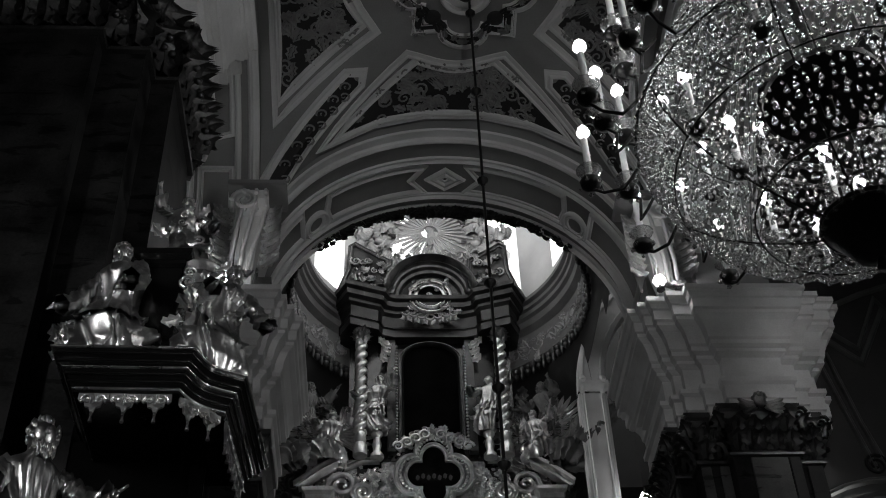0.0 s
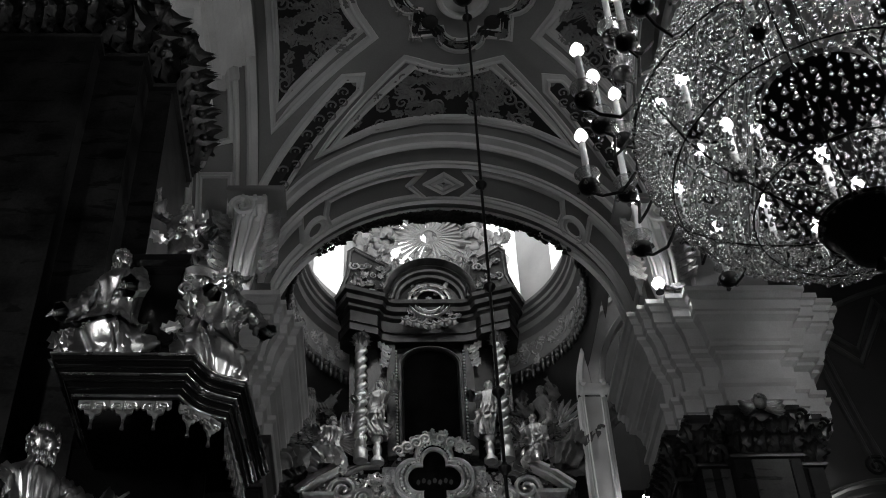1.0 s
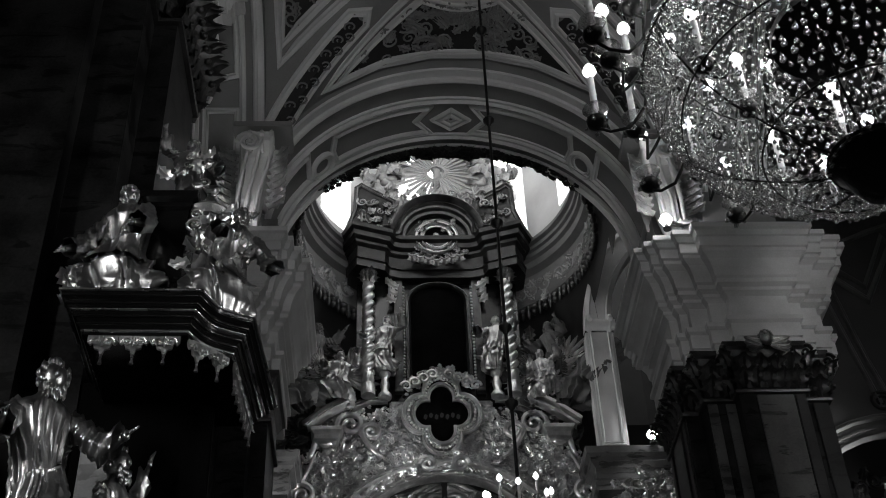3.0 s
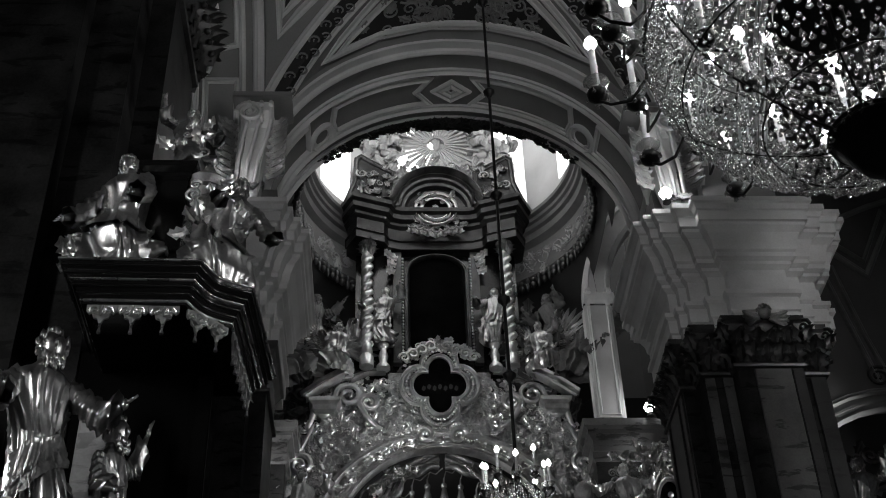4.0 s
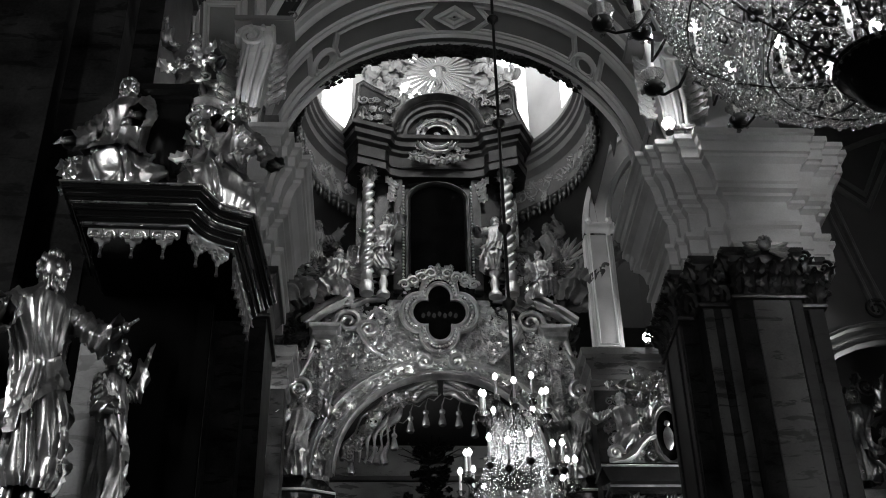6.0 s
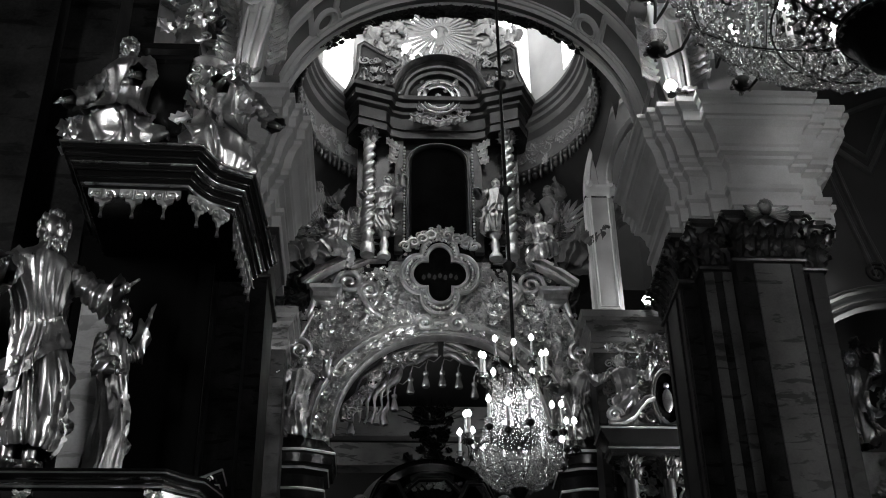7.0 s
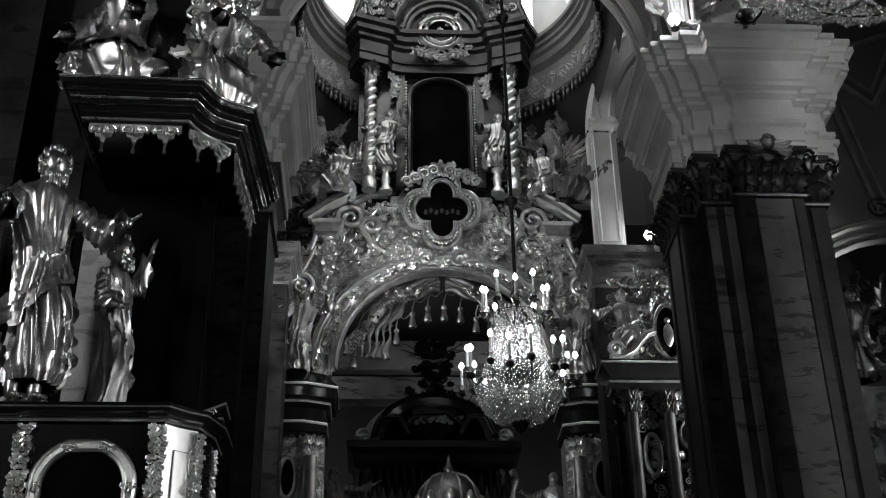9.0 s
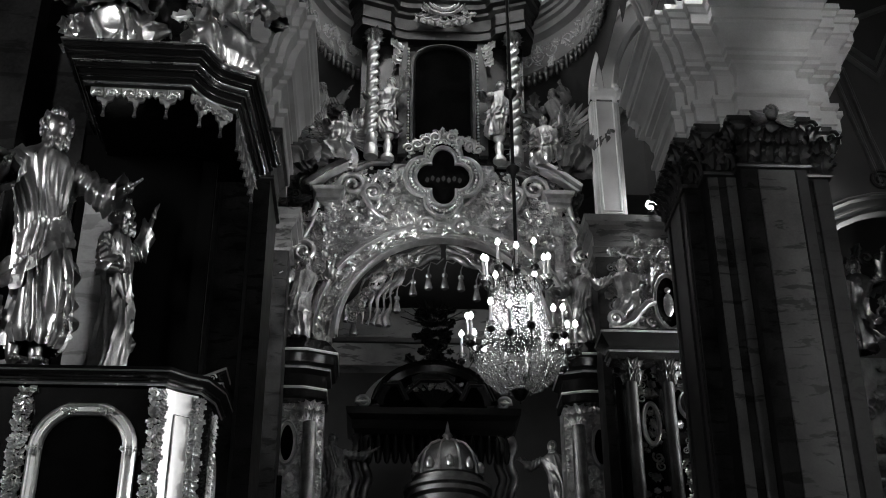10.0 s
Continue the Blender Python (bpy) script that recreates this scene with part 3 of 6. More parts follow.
def figure(bm, base, h, turn=0.0, seed=1, shape=STAND, lean=0.0, arms=((-.32, -.25, .6), (.3, -.22, .95)), wings=0.0, sway=0.05, slim=1.0, feet=0.0):
    """A carved draped statue, one plain mesh. turn: degrees about the vertical; 0 faces -y."""
    rng = random.Random(seed)
    start = len(bm.verts)
    fine = h > 0.9
    n, m = (128, 56) if fine else (44, 30)
    zs = [s[0] for s in shape]
    ph = [rng.uniform(0, 6.28) for _ in range(6)]
    side = rng.choice((-1, 1))

    def skin(t, f, grow, amp, slant):
        rx, ry = np.interp(f, zs, [s[1] for s in shape]), np.interp(f, zs, [s[2] for s in shape])
        q = noise.noise((1.6 * math.cos(t) + ph[1], 1.6 * math.sin(t) + ph[2], 3 * f + ph[3]))
        a = (8 if feet else 5) * t + .6 * slant * f + (2.8 if feet else 3.8) * q + ph[4]
        pleat = 0.6 - 1.35 * abs(math.sin(a)) ** 0.7 + 0.3 * math.sin(1.6 * a + 2 * q + ph[5])
        knee = 0.16 * math.exp(-((f - .3) / .1) ** 2) * max(0.0, math.cos(t + math.pi / 2 + .5 * side)) ** 4
        w = grow * (1 + amp * (.95 + .9 * q) * pleat + 0.1 * q + knee)
        return Vector((sway * math.sin(f * 5 + ph[0]) + rx * w * math.cos(t), -lean * f * f + ry * w * math.sin(t), f))

    def sheet(rows):
        for a, b in zip(rows, rows[1:]):
            for k in range(len(a) - 1):
                bm.faces.new((a[k], a[k + 1], b[k + 1], b[k]))

    rows = []
    for i in range(m + 1):
        f = zs[-1] * i / m
        amp = 0.02 if f > .8 else (1.5 if shape is SEAT else 1.0) * np.interp(f, (0, .45, .6, .8), (.2, .17, .12, .09))
        row = [bm.verts.new(skin(2 * math.pi * k / n, f, 1.0, amp, 6.0)) for k in range(n)]
        rows.append(row + row[:1])
    sheet(rows)
    # mantle thrown from one shoulder across to the other hip
    for t0, span, grow in ((-2.9, 4.2, 1.13), (-.4, 2.6, 1.08)):
        rows = []
        mm = n // 2
        for k in range(mm + 1):
            e = k / mm
            t = t0 + span * (e if side > 0 else 1 - e)
            top, bot = .80 - .42 * e + .03 * math.sin(9 * e), .5 - .3 * e + .07 * math.sin(5 * e + ph[5])
            bot = max(.06, bot)
            flare = 1 + .1 * e * e
            rows.append([bm.verts.new(skin(t, bot + (top - bot) * j / 16, grow * (flare if j < 6 else 1) * (1.0 + .06 * (j == 16)), (.17 if fine else .13), 15.0 * side)) for j in range(17)])
        sheet(rows)
    top = Vector((sway * math.sin(zs[-1] * 5 + ph[0]), -lean * zs[-1] ** 2, zs[-1]))
    hd = top + Vector((0, -0.015, 0.05))
    g = 1.0 / slim
    ball(bm, hd, 0.064, 0.88 * g, 1.05 * g, 1.25)
    ball(bm, hd + Vector((0, -.066 * g, -.005)), 0.015, .8 * g, g, 1.4, 1)
    for _ in range(150 if fine else 50):
        b = rng.uniform(-0.6, 1.5)
        a = rng.uniform(0, 6.28) if b > .55 else rng.uniform(-0.7, 3.85)
        c = hd + Vector((0.062 * g * math.cos(a) * math.cos(b), 0.064 * g * math.sin(a) * math.cos(b), 0.012 + 0.072 * math.sin(b)))
        ball(bm, c, rng.uniform(.007, .014) if fine else .016, rng.uniform(.7, 1.4), 1, rng.uniform(.9, 2.2), 1)
    for _ in range(34):
        ball(bm, hd + Vector((rng.uniform(-.045, .045) * g, -0.055 * g, -0.05 - rng.uniform(0, .06))), 0.010, .8 * g, g, 2.2, 1)
    if feet:
        for sx in (-1, 1):
            f = Vector((sx * .05, -.02 - .02 * sx, 0))
            tube(bm, [f + Vector((0, .02, .12)), f + Vector((0, .01, -.3 * feet)), f + Vector((0, 0, .02 - feet))], [.05, .034, .024], 12)
            ball(bm, f + Vector((0, -.03, .022 - feet)), .034, 1.0, 2.0, .65)
            for q in range(5):
                ball(bm, f + Vector((.014 * (q - 2), -.1 + .004 * abs(q - 1), .012 - feet)), .009, 1, 1.8, .9, 1)
    for sx, (ax, ay, az) in zip((-1, 1), arms):
        sh = Vector((top.x + sx * 0.145, top.y + .01, 0.775 * zs[-1] / 0.89))
        hand = Vector((ax, ay + top.y, az))
        el = sh.lerp(hand, 0.5) + Vector((sx * 0.05, 0.02, -0.07))
        tube(bm, [el, el.lerp(hand, .5), hand], [.034, .03, .02], 10)
        # wide sleeve in folds
        rings = []
        for j in range(25):
            f = j / 24
            c = sh.lerp(el, min(1, f * 1.25)) if f < .8 else el.lerp(hand, (f - .8) * 3.6)
            d = (hand - sh).normalized()
            u = d.orthogonal().normalized()
            v = d.cross(u)
            rings.append([bm.verts.new(c + (u * math.cos(k * math.pi / 10) + v * math.sin(k * math.pi / 10)) * (.054 + .016 * f) * (1 + .12 * math.sin(k * 2.2 + 5 * f + ph[2]) + .16 * math.sin(30 * f + .6 * k))) for k in range(20)])
        for a, b in zip(rings, rings[1:]):
            for k in range(20):
                bm.faces.new((a[k], a[(k + 1) % 20], b[(k + 1) % 20], b[k]))
        ball(bm, hand + (hand - el).normalized() * 0.02, 0.024, 1, 1, 1.2, 1)
        for q in range(4):
            dd = (hand - el).normalized() * .075 + Vector(((q - 1.5) * .016, 0, .012 * (q - 1)))
            tube(bm, [hand + dd * .3, hand + dd], [.009, .006], 5)
    for q in range(3):
        a = rng.choice((-1, 1)) * rng.uniform(0.5, 1.0)
        leaf(bm, (a * .14, .02, rng.uniform(.1, .5)), (a, .2, rng.uniform(-.8, .2)), (0, -1, .4), .22, .13, .5, 1)
    if wings:
        for sx in (-1, 1):
            for q in range(11):
                a = radians(5 + 11 * q)
                d = Vector((sx * math.cos(a - .5), .2, math.sin(a - .5)))
                leaf(bm, Vector((sx * (.12 + .012 * q), .1, .62 + .015 * q)), d, (0, -1, 0), wings * (.75 + .25 * math.sin(q * .35)), .1, .18, 1)
                leaf(bm, Vector((sx * (.12 + .012 * q), .07, .62 + .015 * q)), d, (0, -1, 0), wings * .5, .09, .2, 1)
    mat = Matrix.Translation(base) @ Matrix.Rotation(radians(turn), 4, "Z") @ Matrix.Diagonal((h * slim, h * slim, h, 1))
    bm.verts.ensure_lookup_table()
    bmesh.ops.transform(bm, matrix=mat, verts=bm.verts[start:])


def statue(name, base, h, label, mat=None, group="", **kw):
    bm = bmesh.new()
    figure(bm, (0, 0, 0), h, **kw)
    bmesh.ops.translate(bm, verts=bm.verts, vec=base)
    ob = part(name, bm, mat or M_STATUE, None, label, 75)
    return tagged(ob, "", "statue", group)


bm = bmesh.new()
for k in range(3):
    spiral(bm, (9.25 + 1.0 * k, 19.76, 14.14), (1, 0, 0), (0, 0, 1), .24, 2.0, .04, 24)
part("scroll", bm, M_FRIEZE, aisle, "dark painted scroll", 60)

# ---- pulpit ----


def hollow(a, b, dip, n=6):
    """Points from a to b along a shallow hollow curve, ends left out."""
    a, b = Vector(a), Vector(b)
    e = (b - a).normalized()
    nv = Vector((-e.y, e.x))
    return [tuple(a.lerp(b, k / n) + nv * dip * math.sin(math.pi * k / n)) for k in range(1, n)]


def canopy_plan(inset=0.0):
    """Front, hollowed corner and side of the canopy, counter-clockwise; the back lies on the pier."""
    p = [(-2.14, 7.52), (-1.43, 7.54)] + hollow((-1.43, 7.54), (-1.14, 7.82), .05) + [(-1.14, 7.82), (-1.08, 8.75), (-2.14, 8.75)]
    return offset_plan([Vector(q) for q in p], .14 - inset)


def pulpit_plan(inset=0.0):
    p = [(-2.5, 7.63), (-1.38, 7.63)] + hollow((-1.38, 7.63), (-1.19, 7.76), .012) + [(-1.19, 7.76), (-1.12, 7.93), (-1.11, 8.2), (-1.4, 8.5), (-2.5, 8.5)]
    return offset_plan([Vector(q) for q in p], .18 - inset)


pulpit = thing("pulpit", (-1.9, 8.0, 0), "black lacquered pulpit with gilded mouldings on the pier", "pulpit")
bm = bmesh.new()
moulding(bm, pulpit_plan(0.18), [(-.25, 2.6), (-.08, 2.7), (0, 3.0), (.03, 3.02), (.03, 3.15), (0, 3.2), (0, 4.76)])
part("parapet", bm, M_LACQUER, pulpit, "", 30)
bm = bmesh.new()
moulding(bm, pulpit_plan(0.18), [(0, 4.74), (.02, 4.745), (.025, 4.765), (.05, 4.775), (.05, 4.79), (.07, 4.8), (.09, 4.815), (.09, 4.835), (.1, 4.85), (0, 4.86)])
part("handrail_cornice", bm, M_LACQUER, pulpit, "black moulded cornice", 25)
bm = bmesh.new()
moulding(bm, pulpit_plan(0.18), [(.088, 4.818), (.096, 4.826), (.088, 4.834)], lid=False)
moulding(bm, pulpit_plan(0.18), [(.022, 4.75), (.032, 4.758), (.026, 4.766)], lid=False)
part("gilt_fillet", bm, M_GOLD, pulpit, "narrow gilded fillets", 30)
# stem down to the floor
bm = bmesh.new()
lathe(bm, [(.0, 2.75), (.55, 2.7), (.5, 2.45), (.3, 2.2), (.2, 1.9), (.22, .4), (.35, .2), (.4, 0), (0, 0)], (-1.75, 8.0, 0), 24)
part("stem", bm, M_LACQUER, pulpit, "", 40)
# arched panel of the front
bm = bmesh.new()
arc = [(-2.14, 3.25), (-2.14, 4.33)] + [(-1.85 - .29 * math.cos(radians(a)), 4.33 + .27 * math.sin(radians(a))) for a in (12, 24, 36, 48, 60, 68, 112, 120, 132, 144, 156, 168)] + [(-1.56, 4.33), (-1.56, 3.25)]
strip(bm, [(x, 7.625, z) for x, z in arc], [(0, -1, 0)] * len(arc), [(-.046, 0), (-.042, .024), (-.026, .04), (-.016, .022), (.012, .022), (.022, .034), (.04, .026), (.046, 0)])
for kx, kz in ((-2.14, 4.33), (-1.56, 4.33), (-1.955, 4.585), (-1.725, 4.585)):
    for s in (-1, 0, 1):
        leaf(bm, (kx, 7.6, kz), (s * .8, 0, -.6 + .3 * abs(s)), (0, -1, 0), .07, .04, .5)
part("arch_moulding", bm, M_GOLD, pulpit, "gilded arched moulding", 35)
bm = bmesh.new()
vs = [bm.verts.new((x, 7.622, z)) for x, z in arc]
bm.faces.new(vs)
part("painting", bm, M_PAINTING, pulpit, "blackened painted panel")
# bright gilt panel in the hollowed corner
M_SHEEN = material("burnished_gilding", 0.85, 0.38, 0.85, spread=0.08, scale=3, bump=0.03)
bm = bmesh.new()
cp = pulpit_plan(0.172)[1:8]
for a, b in zip(cp, cp[1:]):
    bm.faces.new([bm.verts.new(q) for q in ((a.x, a.y, 3.25), (b.x, b.y, 3.25), (b.x, b.y, 4.74), (a.x, a.y, 4.74))])
bmesh.ops.remove_doubles(bm, verts=bm.verts, dist=1e-4)
part("corner_panel", bm, M_SHEEN, pulpit, "burnished gilt corner panel", 60)
bm = bmesh.new()
q0, q1 = pulpit_plan(0.165)[3], pulpit_plan(0.165)[6]
fr = [(q0.x, q0.y, 3.3), (q0.x, q0.y, 4.58), (q1.x, q1.y, 4.58), (q1.x, q1.y, 3.3)]
tube(bm, fr, 0.007, 6)
part("panel_bead", bm, M_OLDGOLD, pulpit)


def garland(x, y, z0, z1, w, seed, nrm=(0, -1, 0), name="garland"):
    r = random.Random(seed)
    b = bmesh.new()
    z, nv = z1, Vector(nrm).normalized()
    e = nv.cross(Vector((0, 0, 1))).normalized()
    while z > z0:
        for s in (-1, 0, 1):
            p = Vector((x, y, z)) + e * s * w * .35
            leaf(b, p, e * (s * .8 + r.uniform(-.5, .5)) + Vector((0, 0, -1 + .5 * abs(s))), nv, w * 1.5 * r.uniform(.7, 1.3), w * 1.1 * r.uniform(.7, 1.2), r.uniform(.3, .7))
        for _ in range(2):
            ball(b, Vector((x, y, z - w * r.uniform(0, .5))) + nv * w * .25 + e * w * r.uniform(-.4, .4), w * .22 * r.uniform(.6, 1.5), sub=1)
        z -= w * .95
    return tagged(part(name, b, M_GOLD, pulpit, "gilded hanging garland of fruit", 50), kind="stuff")


garland(-2.25, 7.62, 3.2, 4.73, .04, 1)
garland(-1.415, 7.62, 3.2, 4.73, .042, 2)
garland(-1.185, 7.75, 3.2, 4.72, .036, 3, (.6, -.8, 0))
garland(-1.105, 7.98, 3.2, 4.7, .03, 4, (.9, -.4, 0))
bm = bmesh.new()
arc = [(8.0, 3.25), (8.0, 4.25)] + [(8.1 - .1 * math.cos(radians(a)), 4.25 + .16 * math.sin(radians(a))) for a in range(20, 180, 20)] + [(8.2, 4.25), (8.2, 3.25)]
strip(bm, [(-1.118, y, z) for y, z in arc], [(1, 0, 0)] * len(arc), [(-.03, 0), (-.02, .03), (.02, .03), (.03, 0)])
part("side_arch_moulding", bm, M_GOLD, pulpit, "", 35)
# small gilt book rest on the rail
bm = bmesh.new()
box(bm, -1.2, -1.05, 7.86, 8.08, 4.855, 4.88, .006)
top = [bm.verts.new(q) for q in ((-1.22, 7.84, 4.9), (-1.04, 7.84, 4.98), (-1.04, 8.1, 4.98), (-1.22, 8.1, 4.9))]
low = [bm.verts.new(v.co + Vector((.01, 0, -.03))) for v in top]
bm.faces.new(top)
bm.faces.new(low[::-1])
for k in range(4):
    bm.faces.new((top[k - 1], low[k - 1], low[k], top[k]))
box(bm, -1.16, -1.1, 7.9, 8.04, 4.87, 4.92, .004)
rest = part("book_rest", bm, M_LACQUER, pulpit, "black book rest on the rail")
bm = bmesh.new()
tube(bm, [(-1.22, 7.835, 4.895), (-1.035, 7.835, 4.975), (-1.035, 8.1, 4.975)], .009, 6)
tube(bm, [(-1.2, 7.85, 4.865), (-1.05, 7.85, 4.875), (-1.045, 8.08, 4.875)], .007, 6)
spiral(bm, (-1.12, 7.84, 4.91), (1, 0, 0), (0, 0, 1), .03, 1.5, .006, 12)
part("gilt_edge", bm, M_GOLD, rest, "gilded edging", 40)

M_PLANK = material("pale_veined_marble", 0.3, 0.35, spread=0.3, scale=3.0, bump=0.02, veins=0.4)
backboard = thing("backboard", (-2.0, 8.5, 4.8), "black lacquered back panel between pulpit and canopy", "panel")
bm = bmesh.new()
box(bm, -2.75, -1.32, 8.42, 8.55, 2.4, 7.2, .01)
part("board", bm, M_EBONY, backboard)
bm = bmesh.new()
box(bm, -2.25, -1.97, 8.3, 8.42, 4.8, 6.6, .012)
part("pilaster", bm, M_PLANK, backboard, "grey veined marble pilaster")
bm = bmesh.new()
box(bm, -1.42, -1.3, 8.36, 8.42, 4.8, 6.95, .01)
part("edge_strip", bm, M_EBONY, backboard)

canopy = thing("pulpit_canopy", (-1.9, 8.0, 6.9), "black lacquered sounding board with gilded valance over the pulpit", "canopy")
bm = bmesh.new()
moulding(bm, canopy_plan(0.14), [(0, 7.0), (.02, 7.0), (.03, 7.04), (.05, 7.06), (.05, 7.09), (.08, 7.12), (.1, 7.16), (.13, 7.18), (.13, 7.22), (.16, 7.24), (.18, 7.28), (.18, 7.3), (.0, 7.32)])
part("cornice", bm, M_LACQUER, canopy, "", 25)
for o, z in ((.028, 7.03), (.055, 7.075), (.082, 7.125), (.105, 7.168), (.135, 7.2), (.162, 7.25), (.185, 7.287)):
    bm = bmesh.new()
    moulding(bm, canopy_plan(0.14), [(o - .004 + .013 * math.cos(radians(a)), z + .013 * math.sin(radians(a))) for a in range(-100, 101, 25)], lid=False)
    part("gilt_fillet", bm, M_FILLET if o in (.028, .105, .185) else M_LACQUER, canopy, "", 60)
bm = bmesh.new()
moulding(bm, canopy_plan(0.2), [(0, 7.03), (0, 7.05)])
part("soffit", bm, M_EBONY, canopy)


def valance(a, b, w0=0.2):
    a, b = Vector((*a, 7.01)), Vector((*b, 7.01))
    n = max(1, round((b - a).length / w0))
    e = (b - a).normalized()
    nv = Vector((e.y, -e.x, 0))
    for k in range(n):
        c = a.lerp(b, (k + .5) / n)
        w = (b - a).length / n * .49
        bm = bmesh.new()
        shape = [(-1, 0), (-1, -.4), (-.8, -.55), (-.62, -.45), (-.5, -.75), (-.2, -.82), (-.1, -1.05), (.1, -1.05), (.2, -.82), (.5, -.75), (.62, -.45), (.8, -.55), (1, -.4), (1, 0)]
        f0 = [bm.verts.new(c + e * u * w + Vector((0, 0, v * .16))) for u, v in shape]
        f1 = [bm.verts.new(c + nv * .02 + e * u * w + Vector((0, 0, v * .16))) for u, v in shape]
        bm.faces.new(f0)
        bm.faces.new(f1)
        for i in range(len(shape)):
            bm.faces.new((f0[i - 1], f0[i], f1[i], f1[i - 1]))
        for s in (-1, 1):
            spiral(bm, c + nv * .028 + e * s * w * .45 + Vector((0, 0, -.07)), e * s, Vector((0, 0, 1)), w * .4, 1.4, .008, 12)
        leaf(bm, c + nv * .025 + Vector((0, 0, -.02)), (0, 0, -1), nv, .12, .06, .3)
        lap = part("valance_lappet", bm, M_GOLD, canopy, "", 30)
        bm = bmesh.new()
        lathe(bm, [(0, 0), (.008, -.005), (.012, -.03), (.006, -.035), (.016, -.085), (0, -.085)], c + nv * .01 + Vector((0, 0, -.165)), 8)
        part("tassel", bm, M_OLDGOLD, lap, "", 40)


valance((-2.12, 7.53), (-1.46, 7.55), .23)
valance((-1.42, 7.58), (-1.15, 7.83), .18)
valance((-1.12, 7.88), (-1.07, 8.74), .13)
# pedestal and mouldings on top of the canopy
bm = bmesh.new()
sq = [Vector(q) for q in ((-1.88, 7.7), (-1.55, 7.7), (-1.55, 8.1), (-1.88, 8.1))]
moulding(bm, sq, [(.12, 7.32), (.1, 7.5), (.03, 7.62), (0, 7.66), (0, 8.36), (.03, 8.38), (.03, 8.42), (.07, 8.45), (.08, 8.5), (0, 8.51)])
part("pedestal", bm, M_LACQUER, canopy, "black pedestal", 30)
bm = bmesh.new()
for k in range(6):
    tube(bm, [(-1.86 + .05 * k, 7.62, 7.33), (-1.84 + .045 * k, 7.62, 7.5), (-1.80 + .03 * k, 7.68, 7.66)], [.022, .018, .012], 6)
part("flutes", bm, M_OLDGOLD, canopy, "gilded flutes", 50)
bm = bmesh.new()
lathe(bm, [(.0, 8.1), (.14, 8.12), (.17, 8.18), (.14, 8.22), (.18, 8.28), (.16, 8.34), (.2, 8.4), (.15, 8.46), (0, 8.5)], (-1.42, 7.85, 0), 20)
part("scroll_block", bm, M_OLDGOLD, canopy, "", 40)

statue("statue", (-1.97, 7.66, 7.32), 1.1, "gilded seated statue in folded robes on the canopy", shape=SEAT, turn=-25, seed=11, lean=.14, arms=((-.22, -.28, .34), (.34, -.3, .36)))
statue("statue", (-1.27, 7.8, 7.32), 0.98, "gilded seated statue leaning out over the canopy corner", shape=SEAT, turn=35, seed=12, lean=.25, arms=((-.26, -.3, .5), (.24, -.3, .3)))
statue("statue", (-1.6, 7.9, 8.5), 0.78, "gilded standing statue on the canopy pedestal", turn=10, seed=13, arms=((-.32, -.2, .95), (.3, -.22, .5)))
bm = bmesh.new()
r = random.Random(5)
carving(bm, r, lambda q: (q.uniform(-2.4, -1.9), q.uniform(7.5, 7.6), q.uniform(7.32, 7.65)), 26, .14, .8)
carving(bm, r, lambda q: (q.uniform(-1.5, -1.05), q.uniform(7.55, 7.8), q.uniform(7.32, 8.3)), 46, .15, .8)
carving(bm, r, lambda q: (q.uniform(-1.75, -1.4), q.uniform(7.75, 7.9), q.uniform(8.5, 9.1)), 24, .13, .8)
tagged(part("carved_drapery", bm, M_GOLD, canopy, "gilded carved drapery and leaves", 60), kind="stuff")
statue("statue", (-2.33, 7.68, 5.03), 1.74, "large gilded statue of a robed bearded man on the pulpit rail", turn=30, seed=21, lean=.06, slim=.76, feet=.09,
       arms=((-.3, -.25, .62), (.33, -.2, .68)))
bm = bmesh.new()
r = random.Random(77)
for _ in range(26):
    ball(bm, (-2.33 + r.uniform(-.2, .2), 7.74 + r.uniform(-.1, .1), 4.86 + r.uniform(0, .035)), r.uniform(.035, .07), 1.2, 1, .8, 1)
box(bm, -2.5, -2.15, 7.64, 7.84, 4.855, 4.93, .02)
tagged(part("carved_rock", bm, M_OLDGOLD, None, "dull gilded carved rock under the large statue", 40), "", "rock")
statue("statue", (-1.9, 8.1, 4.85), 1.5, "slender gilded statue beside the grey marble pilaster", turn=60, seed=22, slim=.58, arms=((-.14, -.16, .6), (.22, -.12, .98)))

# ---- chandeliers ----


def drop_ring(bm, c, r, z, n, size, rng, tilt=0.25):
    for k in range(n):
        t = 2 * math.pi * (k + rng.random() * .5) / n
        p = Vector((c[0] + r * math.cos(t), c[1] + r * math.sin(t), c[2] + z + rng.uniform(-.3, .3) * size))
        s = size * rng.uniform(.6, 1.25)
        d = Vector((rng.uniform(-tilt, tilt), rng.uniform(-tilt, tilt), 1)).normalized()
        u = d.orthogonal().normalized()
        v = d.cross(u)
        a = rng.uniform(0, 1.5)
        ring = [bm.verts.new(p + (u * math.cos(a + q * math.pi / 2.5) + v * math.sin(a + q * math.pi / 2.5)) * s * .3 - d * s * .15) for q in range(5)]
        t0, t1 = bm.verts.new(p + d * s * .55), bm.verts.new(p - d * s * .42)
        for q in range(5):
            bm.faces.new((ring[q], ring[(q + 1) % 5], t0))
            bm.faces.new((ring[(q + 1) % 5], ring[q], t1))


